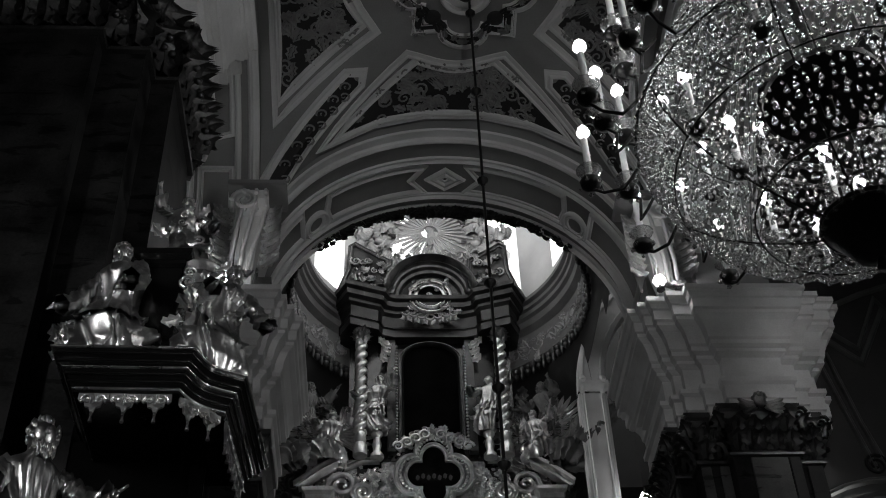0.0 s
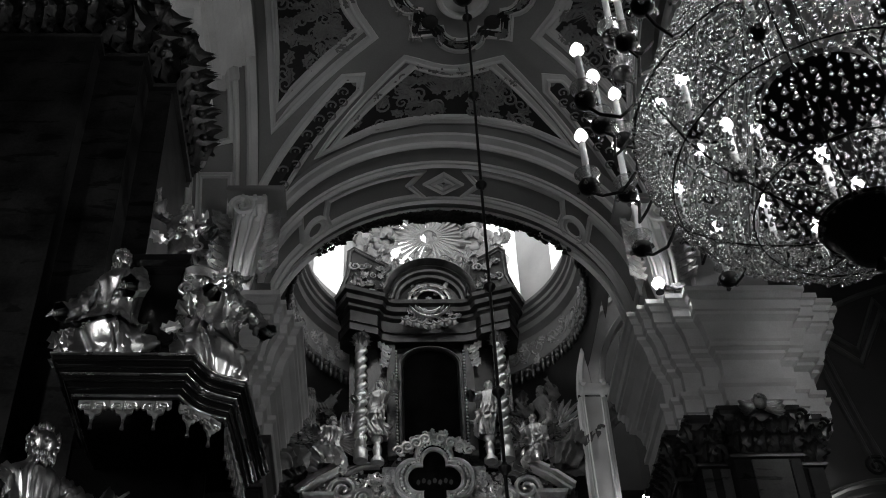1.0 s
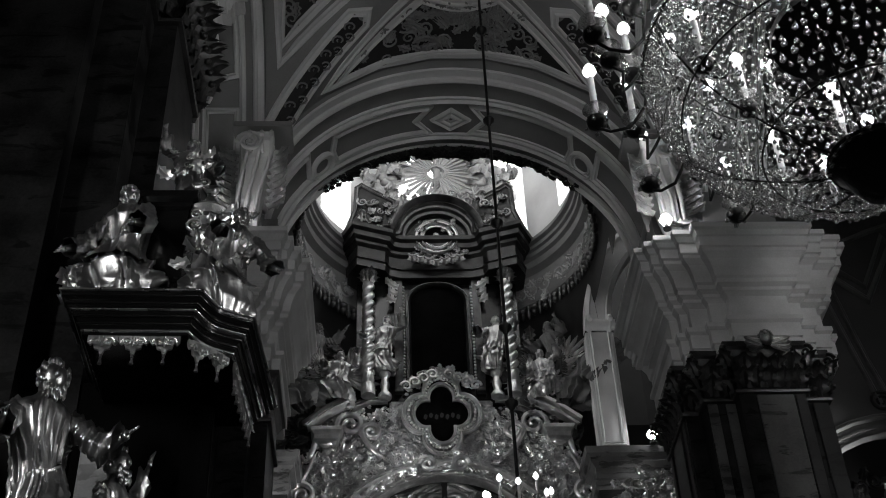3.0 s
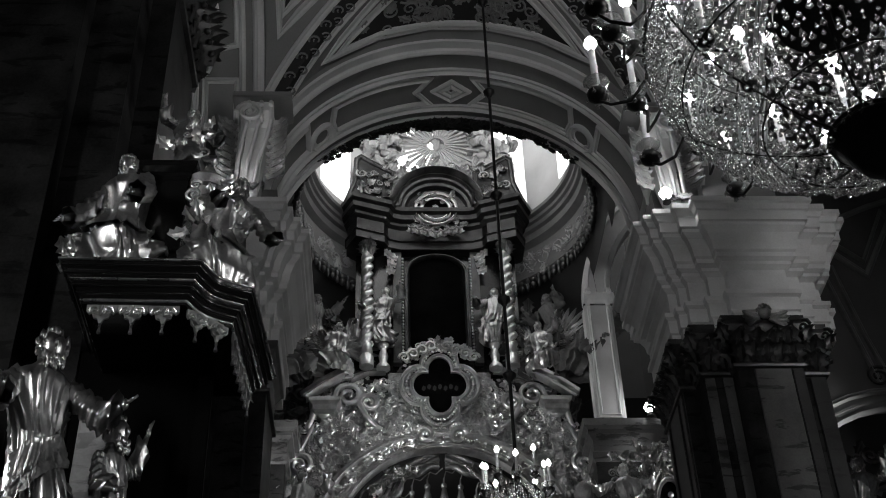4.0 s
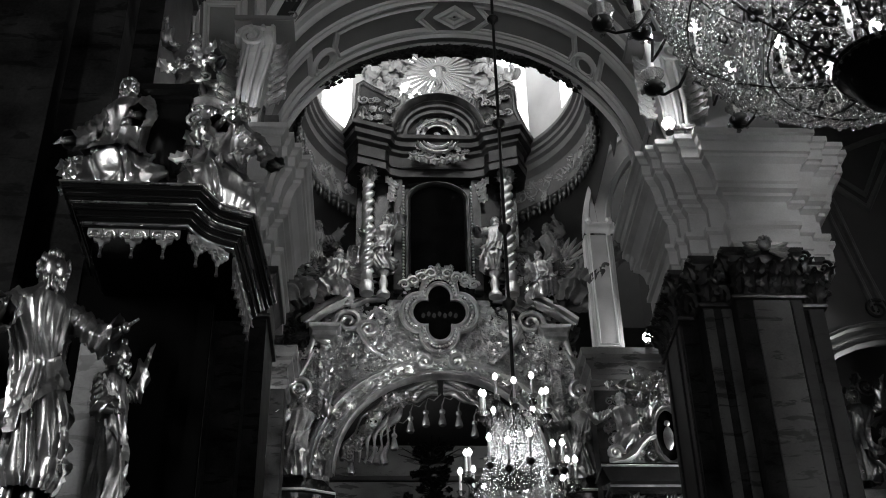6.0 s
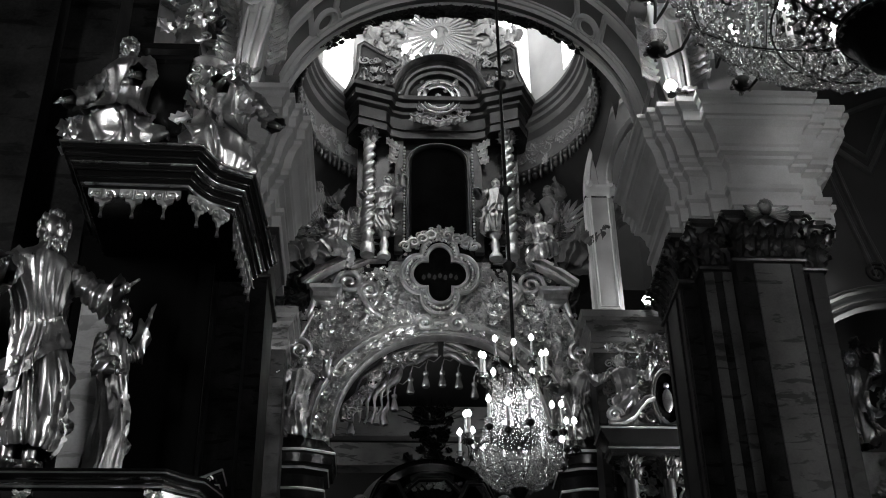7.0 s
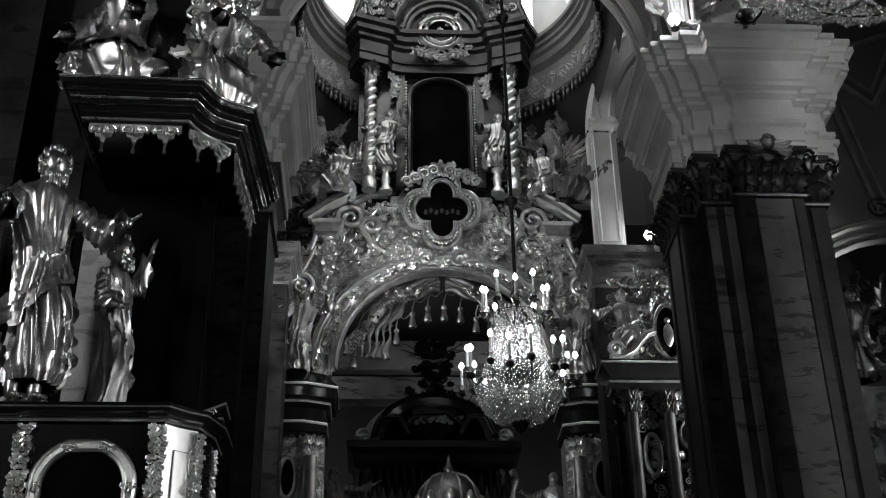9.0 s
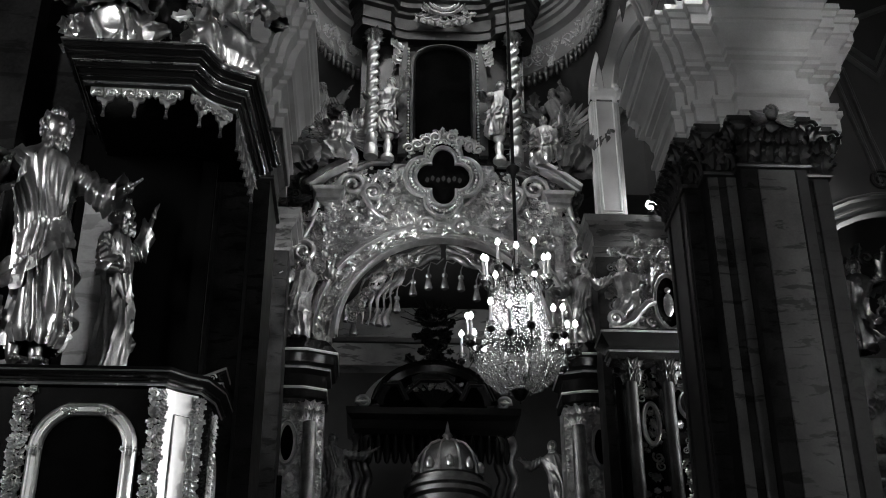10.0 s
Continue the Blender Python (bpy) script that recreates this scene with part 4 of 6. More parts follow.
def chandelier(c, k, tiers, bowl, tent, per, size, label, seed, top, dish=1.0):
    """tiers: (radius, z, arms); bowl and tent: (radius, z) of crystal curtains; k: size of candles."""
    rng = random.Random(seed)
    th = thing("chandelier", c, label, "chandelier", "chandeliers of the nave")
    for nm, prof in (("crystal_bowl", bowl), ("crystal_tent", tent)):
        bm = bmesh.new()
        ln = [0]
        for a, b in zip(prof, prof[1:]):
            ln.append(ln[-1] + math.hypot(b[0] - a[0], b[1] - a[1]))
        rows = int(ln[-1] / (size * .8))
        for i in range(rows + 1):
            s = ln[-1] * i / max(1, rows)
            rr, zz = np.interp(s, ln, [p[0] for p in prof]), np.interp(s, ln, [p[1] for p in prof])
            drop_ring(bm, c, rr, zz, max(4, int(per * rr)), size, rng)
        ob = part(nm, bm, M_CRYSTAL, th, "hanging strings of cut crystal drops", 120)
        tagged(ob, kind="stuff")
        for rr, zz in prof[::2]:
            bm = bmesh.new()
            tube(bm, [(c[0] + rr * math.cos(2 * math.pi * q / 40), c[1] + rr * math.sin(2 * math.pi * q / 40), c[2] + zz) for q in range(40)], .0045 * k, 6, closed=True)
            part("hoop", bm, M_IRON, th, "black metal hoop")
        for q in range(8):
            t = 2 * math.pi * q / 8 + .2
            bm = bmesh.new()
            tube(bm, [(c[0] + rr * .99 * math.cos(t), c[1] + rr * .99 * math.sin(t), c[2] + zz) for rr, zz in prof], .005 * k, 5)
            part("rib", bm, M_IRON, th)
    for R, z, n in tiers:
        for q in range(n):
            t = 2 * math.pi * (q + .37) / n
            e = Vector((math.cos(t), math.sin(t), 0))
            b = Vector(c) + Vector((0, 0, z))
            R1 = R * (1 if q % 2 else .9)
            z1 = .0 if q % 2 else .12 * k
            tip = b + e * R1 + Vector((0, 0, z1))
            bm = bmesh.new()
            tube(bm, [b + e * R * .8, b + e * (R * .83) + Vector((0, 0, -.05 * k)), b + e * (R * .87) + Vector((0, 0, -.1 * k)), b + e * (R1 * .95) + Vector((0, 0, z1 - .09 * k)), tip + e * .015 + Vector((0, 0, -.03 * k)), tip], [.009 * k, .009 * k, .009 * k, .008 * k, .008 * k, .012 * k], 6)
            arm = part("arm", bm, M_IRON, th, "black curved arm", 50)
            bm = bmesh.new()
            lathe(bm, [(0, -.06 * k), (.02 * k, -.05 * k), (.045 * k, -.03 * k), (.055 * k, 0), (.05 * k, .01 * k), (.02 * k, .012 * k), (.02 * k, .03 * k), (.0, .03 * k)], tip, 12)
            part("cup", bm, M_IRON, arm, "", 50)
            bm = bmesh.new()
            lathe(bm, [(.02 * k, .03 * k), (.06 * k, .075 * k), (.065 * k, .08 * k), (.03 * k, .04 * k)], tip, 12)
            drop_ring(bm, tip, .055 * k, -.03 * k, 5, .045 * k, rng)
            part("drip_glass", bm, M_CRYSTAL, arm, "cut glass drip pan")
            bm = bmesh.new()
            lathe(bm, [(0, .03 * k), (.019 * k, .03 * k), (.017 * k, .30 * k), (.008 * k, .31 * k), (0, .31 * k)], tip, 10)
            part("candle", bm, M_WAX, arm, "white electric candle", 40)
            bm = bmesh.new()
            lathe(bm, [(0, .305 * k), (.016 * k, .315 * k), (.034 * k, .345 * k), (.026 * k, .375 * k), (.008 * k, .40 * k), (0, .41 * k)], tip, 10)
            part("bulb", bm, M_BULB, arm, "lit bulb", 60)
    bm = bmesh.new()
    lo = bowl[-1][1]
    lathe(bm, [(rr * k * dish, lo + zz * k * dish) for rr, zz in ((0, -.26), (.03, -.24), (.02, -.2), (.1, -.16), (.17, -.04), (.2, 0), (.21, .02), (.1, .03), (0, .03))], c, 28)
    part("finial_bowl", bm, M_IRON, th, "black turned bowl below the crystals", 50)
    bm = bmesh.new()
    z2 = tent[0][1]
    lathe(bm, [(0, bowl[0][1] + .1), (tent[0][0] * .8, bowl[0][1] + .12), (tent[0][0] * .8, bowl[0][1] + .16), (0, bowl[0][1] + .2)], c, 32)
    part("inner_dish", bm, M_IRON, th, "black inner dish", 40)
    bm = bmesh.new()
    lathe(bm, [(0, bowl[0][1]), (.03 * k, bowl[0][1]), (.025 * k, top - .2), (.06 * k, top - .12), (.02 * k, top), (0, top)], c, 12)
    part("stem", bm, M_IRON, th, "", 50)
    return th


C1 = (2.09, 3.85, 5.92)
chandelier(C1, 1.0, ((1.15, .0, 26), (.98, .42, 18), (.62, .0, 7)), ((.9, 0), (.86, -.16), (.77, -.32), (.63, -.46), (.46, -.57), (.3, -.65), (.2, -.68)),
           ((.36, 1.5), (.42, 1.2), (.52, .9), (.64, .6), (.78, .3), (.9, .0)), 128, .05, "large crystal chandelier with lit electric candles", 3, 1.8)
C2 = (1.55, 13.2, 7.5)
chandelier(C2, .95, ((.66, .0, 16), (.4, .88, 10)), ((.5, 0), (.48, -.12), (.41, -.25), (.3, -.35), (.17, -.42), (.08, -.45)),
           ((.27, .9), (.28, .7), (.33, .45), (.4, .2), (.5, .0)), 190, .042, "crystal chandelier with two rings of lit candles", 4, 1.3, .55)
point_lamp("chandelier_light", (C1[0], C1[1], C1[2] + .35), 48, .3)
point_lamp("chandelier_light", (C2[0], C2[1], C2[2] + .55), 30, .25)


def chain(x, y, z0, z1, beads, label):
    th = thing("chain", (x, y, z0), label, "chain")
    bm = bmesh.new()
    tube(bm, [(x, y, z0), (x, y, z1)], .022, 8)
    part("rod", bm, M_IRON, th)
    for z in beads:
        bm = bmesh.new()
        lathe(bm, [(0, z - .1), (.03, z - .09), (.045, z - .05), (.08, z - .02), (.085, z + .02), (.045, z + .05), (.03, z + .09), (0, z + .1)], (x, y, 0), 14)
        part("knob", bm, M_IRON, th, "", 50)


chain(1.56, 13.2, 8.78, 19.45, (10.0, 11.15, 12.92, 14.9, 16.9, 18.9), "black iron suspension rod with turned knobs")
chain(C1[0], C1[1], 7.6, 20.4, (9.0, 11.0), "black iron suspension rod of the large chandelier")

# ---- capitals, brackets and vault ornament ----


def perimeter(plan, step):
    out, n = [], len(plan)
    for i in range(n):
        a, b = Vector(plan[i]), Vector(plan[(i + 1) % n])
        m = max(1, round((b - a).length / step))
        e = (b - a).normalized()
        for k in range(m):
            out.append((a.lerp(b, (k + .5) / m), Vector((e.y, -e.x))))
    return out


def capital_leaves(plan, owner_xy, label, ylim, big=1.0):
    th = thing("capital_carving", (*owner_xy, Z_CAP), label, "carving", "capitals of the piers")
    r = random.Random(int(owner_xy[0] * 10))
    for tier, (z, ln, st) in enumerate(((Z_CAP + .02, .36, .2), (Z_CAP + .2, .42, .24))):
        for p, nv in perimeter(plan, st):
            if p.y > ylim:
                continue
            bm = bmesh.new()
            q = Vector((p.x + nv.x * .03, p.y + nv.y * .03, z + r.uniform(-.02, .02)))
            leaf(bm, q, (0, 0, 1), (nv.x, nv.y, 0), ln * r.uniform(.9, 1.1) * big, .26 * big, .75, 3)
            ball(bm, q + Vector((nv.x, nv.y, 0)) * .16 + Vector((0, 0, ln * .78)), .045, sub=1)
            part("acanthus_leaf", bm, M_GILT_DIMMED, th, "", 60)
    for i, p in enumerate(plan):
        if p[1] > ylim:
            continue
        q = offset_plan([Vector(v) for v in plan], .1)[i]
        d = (q - Vector(p)).normalized()
        bm = bmesh.new()
        spiral(bm, (q.x, q.y, 12.56), (d.x, d.y, 0), (0, 0, 1), .13, 1.7, .035, 18)
        leaf(bm, (q.x, q.y, 12.3), (0, 0, 1), (d.x, d.y, 0), .3, .2, .9)
        part("volute", bm, M_GILT_DIMMED, th, "", 60)
    return th


capital_leaves(PLAN_R, (5.8, 17.2), "gilded acanthus carving round the pier's capital, shade in its colour", 18.2)
capital_leaves(PLAN_A, (-3.6, 9.4), "gilded acanthus carving on the pulpit pier's capital, shade in its colour", 10.4, 1.5)
bm = bmesh.new()
ball(bm, (5.85, 15.72, 12.74), .1, 1, .9, 1.15)
r = random.Random(58)
for _ in range(60):
    a, b = r.uniform(0, 6.28), r.uniform(.1, 1.5)
    ball(bm, (5.85 + .105 * math.cos(a) * math.cos(b), 15.73 + .1 * math.sin(a) * math.cos(b), 12.76 + .11 * math.sin(b)), r.uniform(.015, .03), 1, 1, 1.2, 1)
for s in (-1, 1):
    for k in range(4):
        leaf(bm, (5.85 + s * .08, 15.76, 12.66), (s, 0, .3 - .35 * k), (0, -1, 0), .32, .12, .3, 1)
tagged(part("winged_carving", bm, M_OLDGOLD, None, "gilded carved winged head on the capital", 60), "", "carving", "", "stuff")


def bracket(x, y, z, s, label):
    """A white scrolled console with leaves under the vault; s: side to which it turns."""
    th = thing("bracket", (x, y, z), label, "bracket", "brackets of the great arch")
    pts = []
    bm = bmesh.new()
    prof = [(-.05, 0), (.1, .25), (.2, .6), (.2, 1.0), (.3, 1.35), (.52, 1.55), (.52, 1.75), (.0, 1.8), (-.12, 1.4), (-.12, .4)]
    for w in (-.2, .2):
        pts.append([bm.verts.new((x + s * (.1 + .25 * v[1] * .4) + w * (.75 + .25 * v[1] / 1.8), y - v[0], z + v[1])) for v in prof])
    for i in range(len(prof)):
        bm.faces.new((pts[0][i - 1], pts[0][i], pts[1][i], pts[1][i - 1]))
    bm.faces.new(pts[0])
    bm.faces.new(pts[1])
    part("console", bm, M_PLASTER, th, "white plaster console", 30)
    bm = bmesh.new()
    for w in (-.16, .04, .2):
        spiral(bm, (x + s * .27 + w, y - .5, z + 1.5), (0, -1, 0), (0, 0, 1), .2, 1.8, .04, 20)
    spiral(bm, (x + s * .12, y - .62, z + 1.42), (-s, 0, 0), (0, 0, 1), .22, 2.2, .045, 30)
    for w in (-.2, 0, .2):
        tube(bm, [(x + s * .05 + w * .7, y - .12, z + .1), (x + s * .12 + w * .85, y - .3, z + .6), (x + s * .2 + w, y - .32, z + 1.1), (x + s * .28 + w, y - .5, z + 1.4)], [.032, .04, .04, .035], 7)
    part("volute", bm, M_PLASTER, th, "white volute", 60)
    bm = bmesh.new()
    r = random.Random(7)
    for sd in (-1, 1):
        for k in range(8):
            leaf(bm, (x + s * .15 + sd * .28, y - .2, z + .3 + .16 * k), (sd, 0, .5), (0, -1, 0), .42, .18, .5)
    for k in range(7):
        leaf(bm, (x + s * .1 + .02 * k - .06, y - .25, z + .1), (math.sin(k - 3), -.2, -.6), (0, -1, 0), .3, .16, .6)
    part("leaves", bm, M_OLDGOLD, th, "dull gilded leaves", 60)
    bm = bmesh.new()
    box(bm, x + s * .3 - .5, x + s * .3 + .5, y - .62, y + .1, z + 1.8, z + 1.92, .02)
    part("abacus", bm, M_GREY, th)
    return th


bracket(-2.35, 16.1, 15.3, 1, "white scrolled bracket with gilded leaves on the pier")
bracket(4.95, 16.1, 15.1, -1, "white scrolled bracket with gilded leaves on the lit pier")


def vault_pos(cell, u, v):
    """Cells: 0 towards the altar, 1 towards the entrance, 2 and 3 to the sides; u across, v outwards from 0 to 1."""
    if cell < 2:
        return VC + u * VA, VY + (v if cell == 0 else -v) * VB
    return VC + (v if cell == 2 else -v) * VA, VY + u * VB


def on_vault(cell, path, sub=6, lift=0.0):
    pts, nor = [], []
    n = len(path)
    for i in range(n):
        (u0, v0), (u1, v1) = path[i], path[(i + 1) % n]
        for k in range(sub):
            f = k / sub
            x, y = vault_pos(cell, u0 + (u1 - u0) * f, v0 + (v1 - v0) * f)
            nn = vault_n(x, y)
            pts.append(Vector((x, y, vault_h(x, y))) + nn * lift)
            nor.append(nn)
    return pts, nor


def vault_sheet(bm, cell, rows, lift=0.012):
    vs = []
    for row in rows:
        line = []
        for u, v in row:
            x, y = vault_pos(cell, u, v)
            line.append(bm.verts.new(Vector((x, y, vault_h(x, y))) + vault_n(x, y) * lift))
        vs.append(line)
    for a, b in zip(vs, vs[1:]):
        for k in range(len(a) - 1):
            bm.faces.new((a[k], a[k + 1], b[k + 1], b[k]))


M_ARAB = material("grey_arabesque", 0.26, 0.75, spread=0.3, scale=3)
decor = []
for cell in range(4):
    th = thing("vault_panel", (VC, VY, 19.3), "dark painted vault panel with grey arabesques and white frame", "panel", "panels of the vault", "structure")
    top = [(-.2 + .4 * k / 24, .47 + .085 * math.sin(math.pi * k / 24)) for k in range(25)]
    bot = [(-.62 + 1.24 * k / 24, .90) for k in range(25)]
    rows = [[(a[0] + (b[0] - a[0]) * f / 10, a[1] + (b[1] - a[1]) * f / 10) for a, b in zip(top, bot)] for f in range(11)]
    bm = bmesh.new()
    vault_sheet(bm, cell, rows)
    part("painted_field", bm, M_FRIEZE, th, "", 60)
    for grow, w in ((.0, .17), (.05, .16)):
        path = [(-.2 - grow, .47 - grow * 1.2)] + [(u * (1 + grow), v - grow * .8) for u, v in top[3:-3:3]] + [(.2 + grow, .47 - grow * 1.2), (.62 + grow * 1.6, .90 + grow * .3), (-.62 - grow * 1.6, .90 + grow * .3)]
        bm = bmesh.new()
        pts, nor = on_vault(cell, path, 5)
        strip(bm, pts, nor, bead(w, .05), closed=True)
        part("frame", bm, M_PLASTER, th, "white frame moulding" if grow == 0 else "", 50)
    bm = bmesh.new()
    r = random.Random(40 + cell)
    for sgn in (-1, 1):
        for k in range(48):
            f, q = r.uniform(.18, .97), r.uniform(.05, .95)
            tu = .2 + .42 * f
            u, v = sgn * tu * q, .47 + .43 * f
            x, y = vault_pos(cell, u, v)
            nn = vault_n(x, y)
            a = r.uniform(0, 6.28)
            e = nn.orthogonal().normalized()
            d = e * math.cos(a) + nn.cross(e) * math.sin(a)
            p = Vector((x, y, vault_h(x, y))) + nn * .02
            if r.random() < .4:
                spiral(bm, p, d, d.cross(nn) * sgn, .15, 1.4, .025, 14)
            else:
                leaf(bm, p, d, nn, .3, .15, .06)
    for k in range(9):
        u, v = -.085 + .17 * k / 8, .68
        x, y = vault_pos(cell, u, v)
        x1, y1 = vault_pos(cell, u * 2.0, .58)
        nn = vault_n(x, y)
        leaf(bm, Vector((x, y, vault_h(x, y))) + nn * .02, Vector((x1 - x, y1 - y, 0)), nn, .4, .1, .05, 1)
    part("arabesque", bm, M_ARAB, th, "grey leaf arabesque", 60)
# diagonal bands on the groins
for sx in (-1, 1):
    for sy in (-1, 1):
        th = thing("vault_band", (VC, VY, 19.0), "narrow dark ornamented band with white frame along the groin", "panel", "bands of the groins", "structure")

        def gp(t, w):
            x, y = VC + sx * (t * VA + w * .5), VY + sy * (t * VB - w * .5)
            return x, y
        bm = bmesh.new()
        vs = []
        for k in range(21):
            t = .51 + .42 * k / 20
            line = []
            for w in (-.13, 0, .13):
                x, y = gp(t, w * 1.4)
                line.append(bm.verts.new(Vector((x, y, vault_h(x, y))) + vault_n(x, y) * .015))
            vs.append(line)
        for a, b in zip(vs, vs[1:]):
            for k in range(2):
                bm.faces.new((a[k], a[k + 1], b[k + 1], b[k]))
        part("painted_field", bm, M_FRIEZE, th, "", 60)
        for wid, t0, t1 in ((.19, .47, .97),):
            bm = bmesh.new()
            path = [(t0, 0)] + [(t0 + .05 + (t1 - t0 - .05) * k / 14, wid) for k in range(15)] + [(t1 - .05, 0)] + [(t1 - (t1 - t0 - .05) * k / 14, -wid) for k in range(15)]
            pts, nor = [], []
            for t, w in path:
                x, y = gp(t, w * 1.4)
                nn = vault_n(x, y)
                pts.append((x, y, vault_h(x, y)))
                nor.append(nn)
            strip(bm, pts, nor, bead(.16, .05), closed=True)
            part("frame", bm, M_PLASTER, th, "white frame moulding", 50)
        bm = bmesh.new()
        for k in range(12):
            x, y = gp(.55 + .03 * k, .05 * (-1) ** k)
            nn = vault_n(x, y)
            p = Vector((x, y, vault_h(x, y))) + nn * .03
            spiral(bm, p, Vector((sx, sy, 0)).normalized(), Vector((sx, -sy, 0)).normalized() * (-1) ** k, .12, 1.3, .022, 12)
        part("arabesque", bm, M_ARAB, th, "", 60)
# central medallion
MC = (1.5, 13.1)
th = thing("vault_medallion", (*MC, 19.4), "stepped white and dark stucco medallion at the vault's crown", "medallion", "", "structure")


def med(scale):
    out = []
    for q in range(4):
        a = radians(90 * q)
        side = [(-.95, .72), (-.95, .95), (-.45, .95)] + [(.45 * -math.cos(radians(t)), .95 + .4 * math.sin(radians(t))) for t in range(20, 180, 20)] + [(.45, .95), (.95, .95)]
        for u, v in reversed(side):
            out.append((MC[0] + scale * (u * math.cos(a) - v * math.sin(a)), MC[1] + scale * (u * math.sin(a) + v * math.cos(a))))
    return out


zc = 19.40
bm = bmesh.new()
rows = [[bm.verts.new((x, y, vault_h(x, y) - .02)) for x, y in med(s)] for s in (.92, .74)]
for k in range(len(rows[0])):
    bm.faces.new((rows[0][k - 1], rows[0][k], rows[1][k], rows[1][k - 1]))
part("dark_band", bm, M_FRIEZE, th)
for s, w in ((.92, .1), (.74, .09)):
    bm = bmesh.new()
    pl = med(s)
    strip(bm, [(x, y, vault_h(x, y)) for x, y in pl], [(0, 0, -1)] * len(pl), bead(w, .06), closed=True)
    part("frame", bm, M_PLASTER, th, "white frame moulding", 50)
bm = bmesh.new()
r = random.Random(9)
for x, y in med(.83)[::1]:
    leaf(bm, (x, y, vault_h(x, y) - .04), (r.uniform(-1, 1), r.uniform(-1, 1), 0), (0, 0, -1), .2, .1, .1)
part("arabesque", bm, M_ARAB, th, "", 60)
bm = bmesh.new()
lathe(bm, [(.0, zc - .02), (.36, zc - .02), (.36, zc - .1), (.42, zc - .12), (.46, zc - .08), (.46, zc)], (*MC, 0), 40)
part("rosette_ring", bm, M_PLASTER, th, "white ring", 40)
bm = bmesh.new()
lathe(bm, [(0, zc - .25), (.08, zc - .22), (.16, zc - .1), (.2, zc)], (*MC, 0), 24)
part("hook_boss", bm, M_IRON, th, "black hook boss", 40)
bm = bmesh.new()
for q in range(4):
    a = radians(45 + 90 * q)
    ball(bm, (MC[0] + .78 * math.cos(a), MC[1] + .78 * math.sin(a), zc - .02), .16, 1, 1, .4)
    for s in (-1, 1):
        for k in range(3):
            b = a + s * (1.2 + .3 * k)
            leaf(bm, (MC[0] + .78 * math.cos(a), MC[1] + .78 * math.sin(a), zc - .03), (math.cos(b), math.sin(b), 0), (0, 0, -1), .34, .12, .2, 1)
part("winged_heads", bm, M_FRIEZE, th, "dark carved winged heads", 60)

# dark carved valance under the rear edge of the great arch
th = thing("arch_valance", (1.32, 18.2, 18.9), "dark carved hanging drapery along the great arch", "carving")
for k in range(46):
    t = 42 + 96 * k / 45
    p, nrm = soffit_point("x", 1.32, 3.42, 15.9, 3.32, 18.22, t)
    bm = bmesh.new()
    r = random.Random(k)
    full = .45 + .9 * (1 - abs(t - 90) / 48)
    for q in range(4):
        leaf(bm, p + Vector((r.uniform(-.15, .15), .04 * q - .06, 0)), nrm * r.uniform(.3, 1) + Vector((r.uniform(-1, 1), 0, 0)), (0, -1, 0), r.uniform(.16, .36) * full, .26 * full, r.uniform(.1, .5))
    part("carved_leaf", bm, M_FRIEZE, th, "", 60)

# ---- drum ring: fringe and inscription ----
BEFORE = set(scene.objects)
ring = thing("ring_frieze", (*DC, 19.7), "grey ring frieze with worn painted scrolls and hanging tassels", "frieze", "", "structure")
proto = None
for k in range(84):
    a = radians(-30 + 240 * k / 83)
    if proto is None:
        bm = bmesh.new()
        lathe(bm, [(0, 0), (.05, 0), (.06, -.06), (.03, -.1), (.045, -.12), (.05, -.2), (.02, -.26), (0, -.27)], (0, 0, 0), 8)
        proto = part("tassel", bm, M_GILT_DIMMED, ring, "", 50)
        proto.data.transform(Matrix.Translation(ring.location))
        ob = proto
    else:
        ob = new("tassel", proto.data)
        ob.parent = ring
    ob.location = (3.3 * math.cos(a), 3.3 * math.sin(a), 0 if k % 2 else .06)
    ob.scale = (1.5, 1.5, 1.0) if k % 2 else (1.0, 1.0, 1.35)
M_LETTER = material("worn_painting", 0.33, 0.6, spread=0.3)
r = random.Random(77)
for k in range(30):
    a = radians(-22 + 224 * k / 29)
    nv = Vector((-math.cos(a), -math.sin(a), 0))
    e = Vector((-math.sin(a), math.cos(a), 0))
    o = Vector((*DC, 20.18)) - nv * 3.305
    bm = bmesh.new()
    for q in range(4):
        p = o + e * r.uniform(-.17, .17) + Vector((0, 0, r.uniform(-.2, .2)))
        b = r.uniform(0, 6.28)
        leaf(bm, p, e * math.cos(b) + Vector((0, 0, math.sin(b))), nv, r.uniform(.2, .4), r.uniform(.12, .22), .06)
    spiral(bm, o + e * r.uniform(-.1, .1), e, Vector((0, 0, r.choice((-1, 1)))), .2, 1.2, .025, 14)
    part("painted_scroll", bm, M_LETTER, ring, "", 60)

# ---- altar screen ----
Y = 24.0
CX = 1.27
screen = thing("altar_screen", (CX, Y, 0), "tall gilded carved altar screen with dark icons", "altar screen")


def sp(name, bm, mat=M_GOLD, label="", smooth=45, parent=None):
    return part(name, bm, mat, parent or screen, label, smooth)


def mirror(x):
    return 2 * CX - x


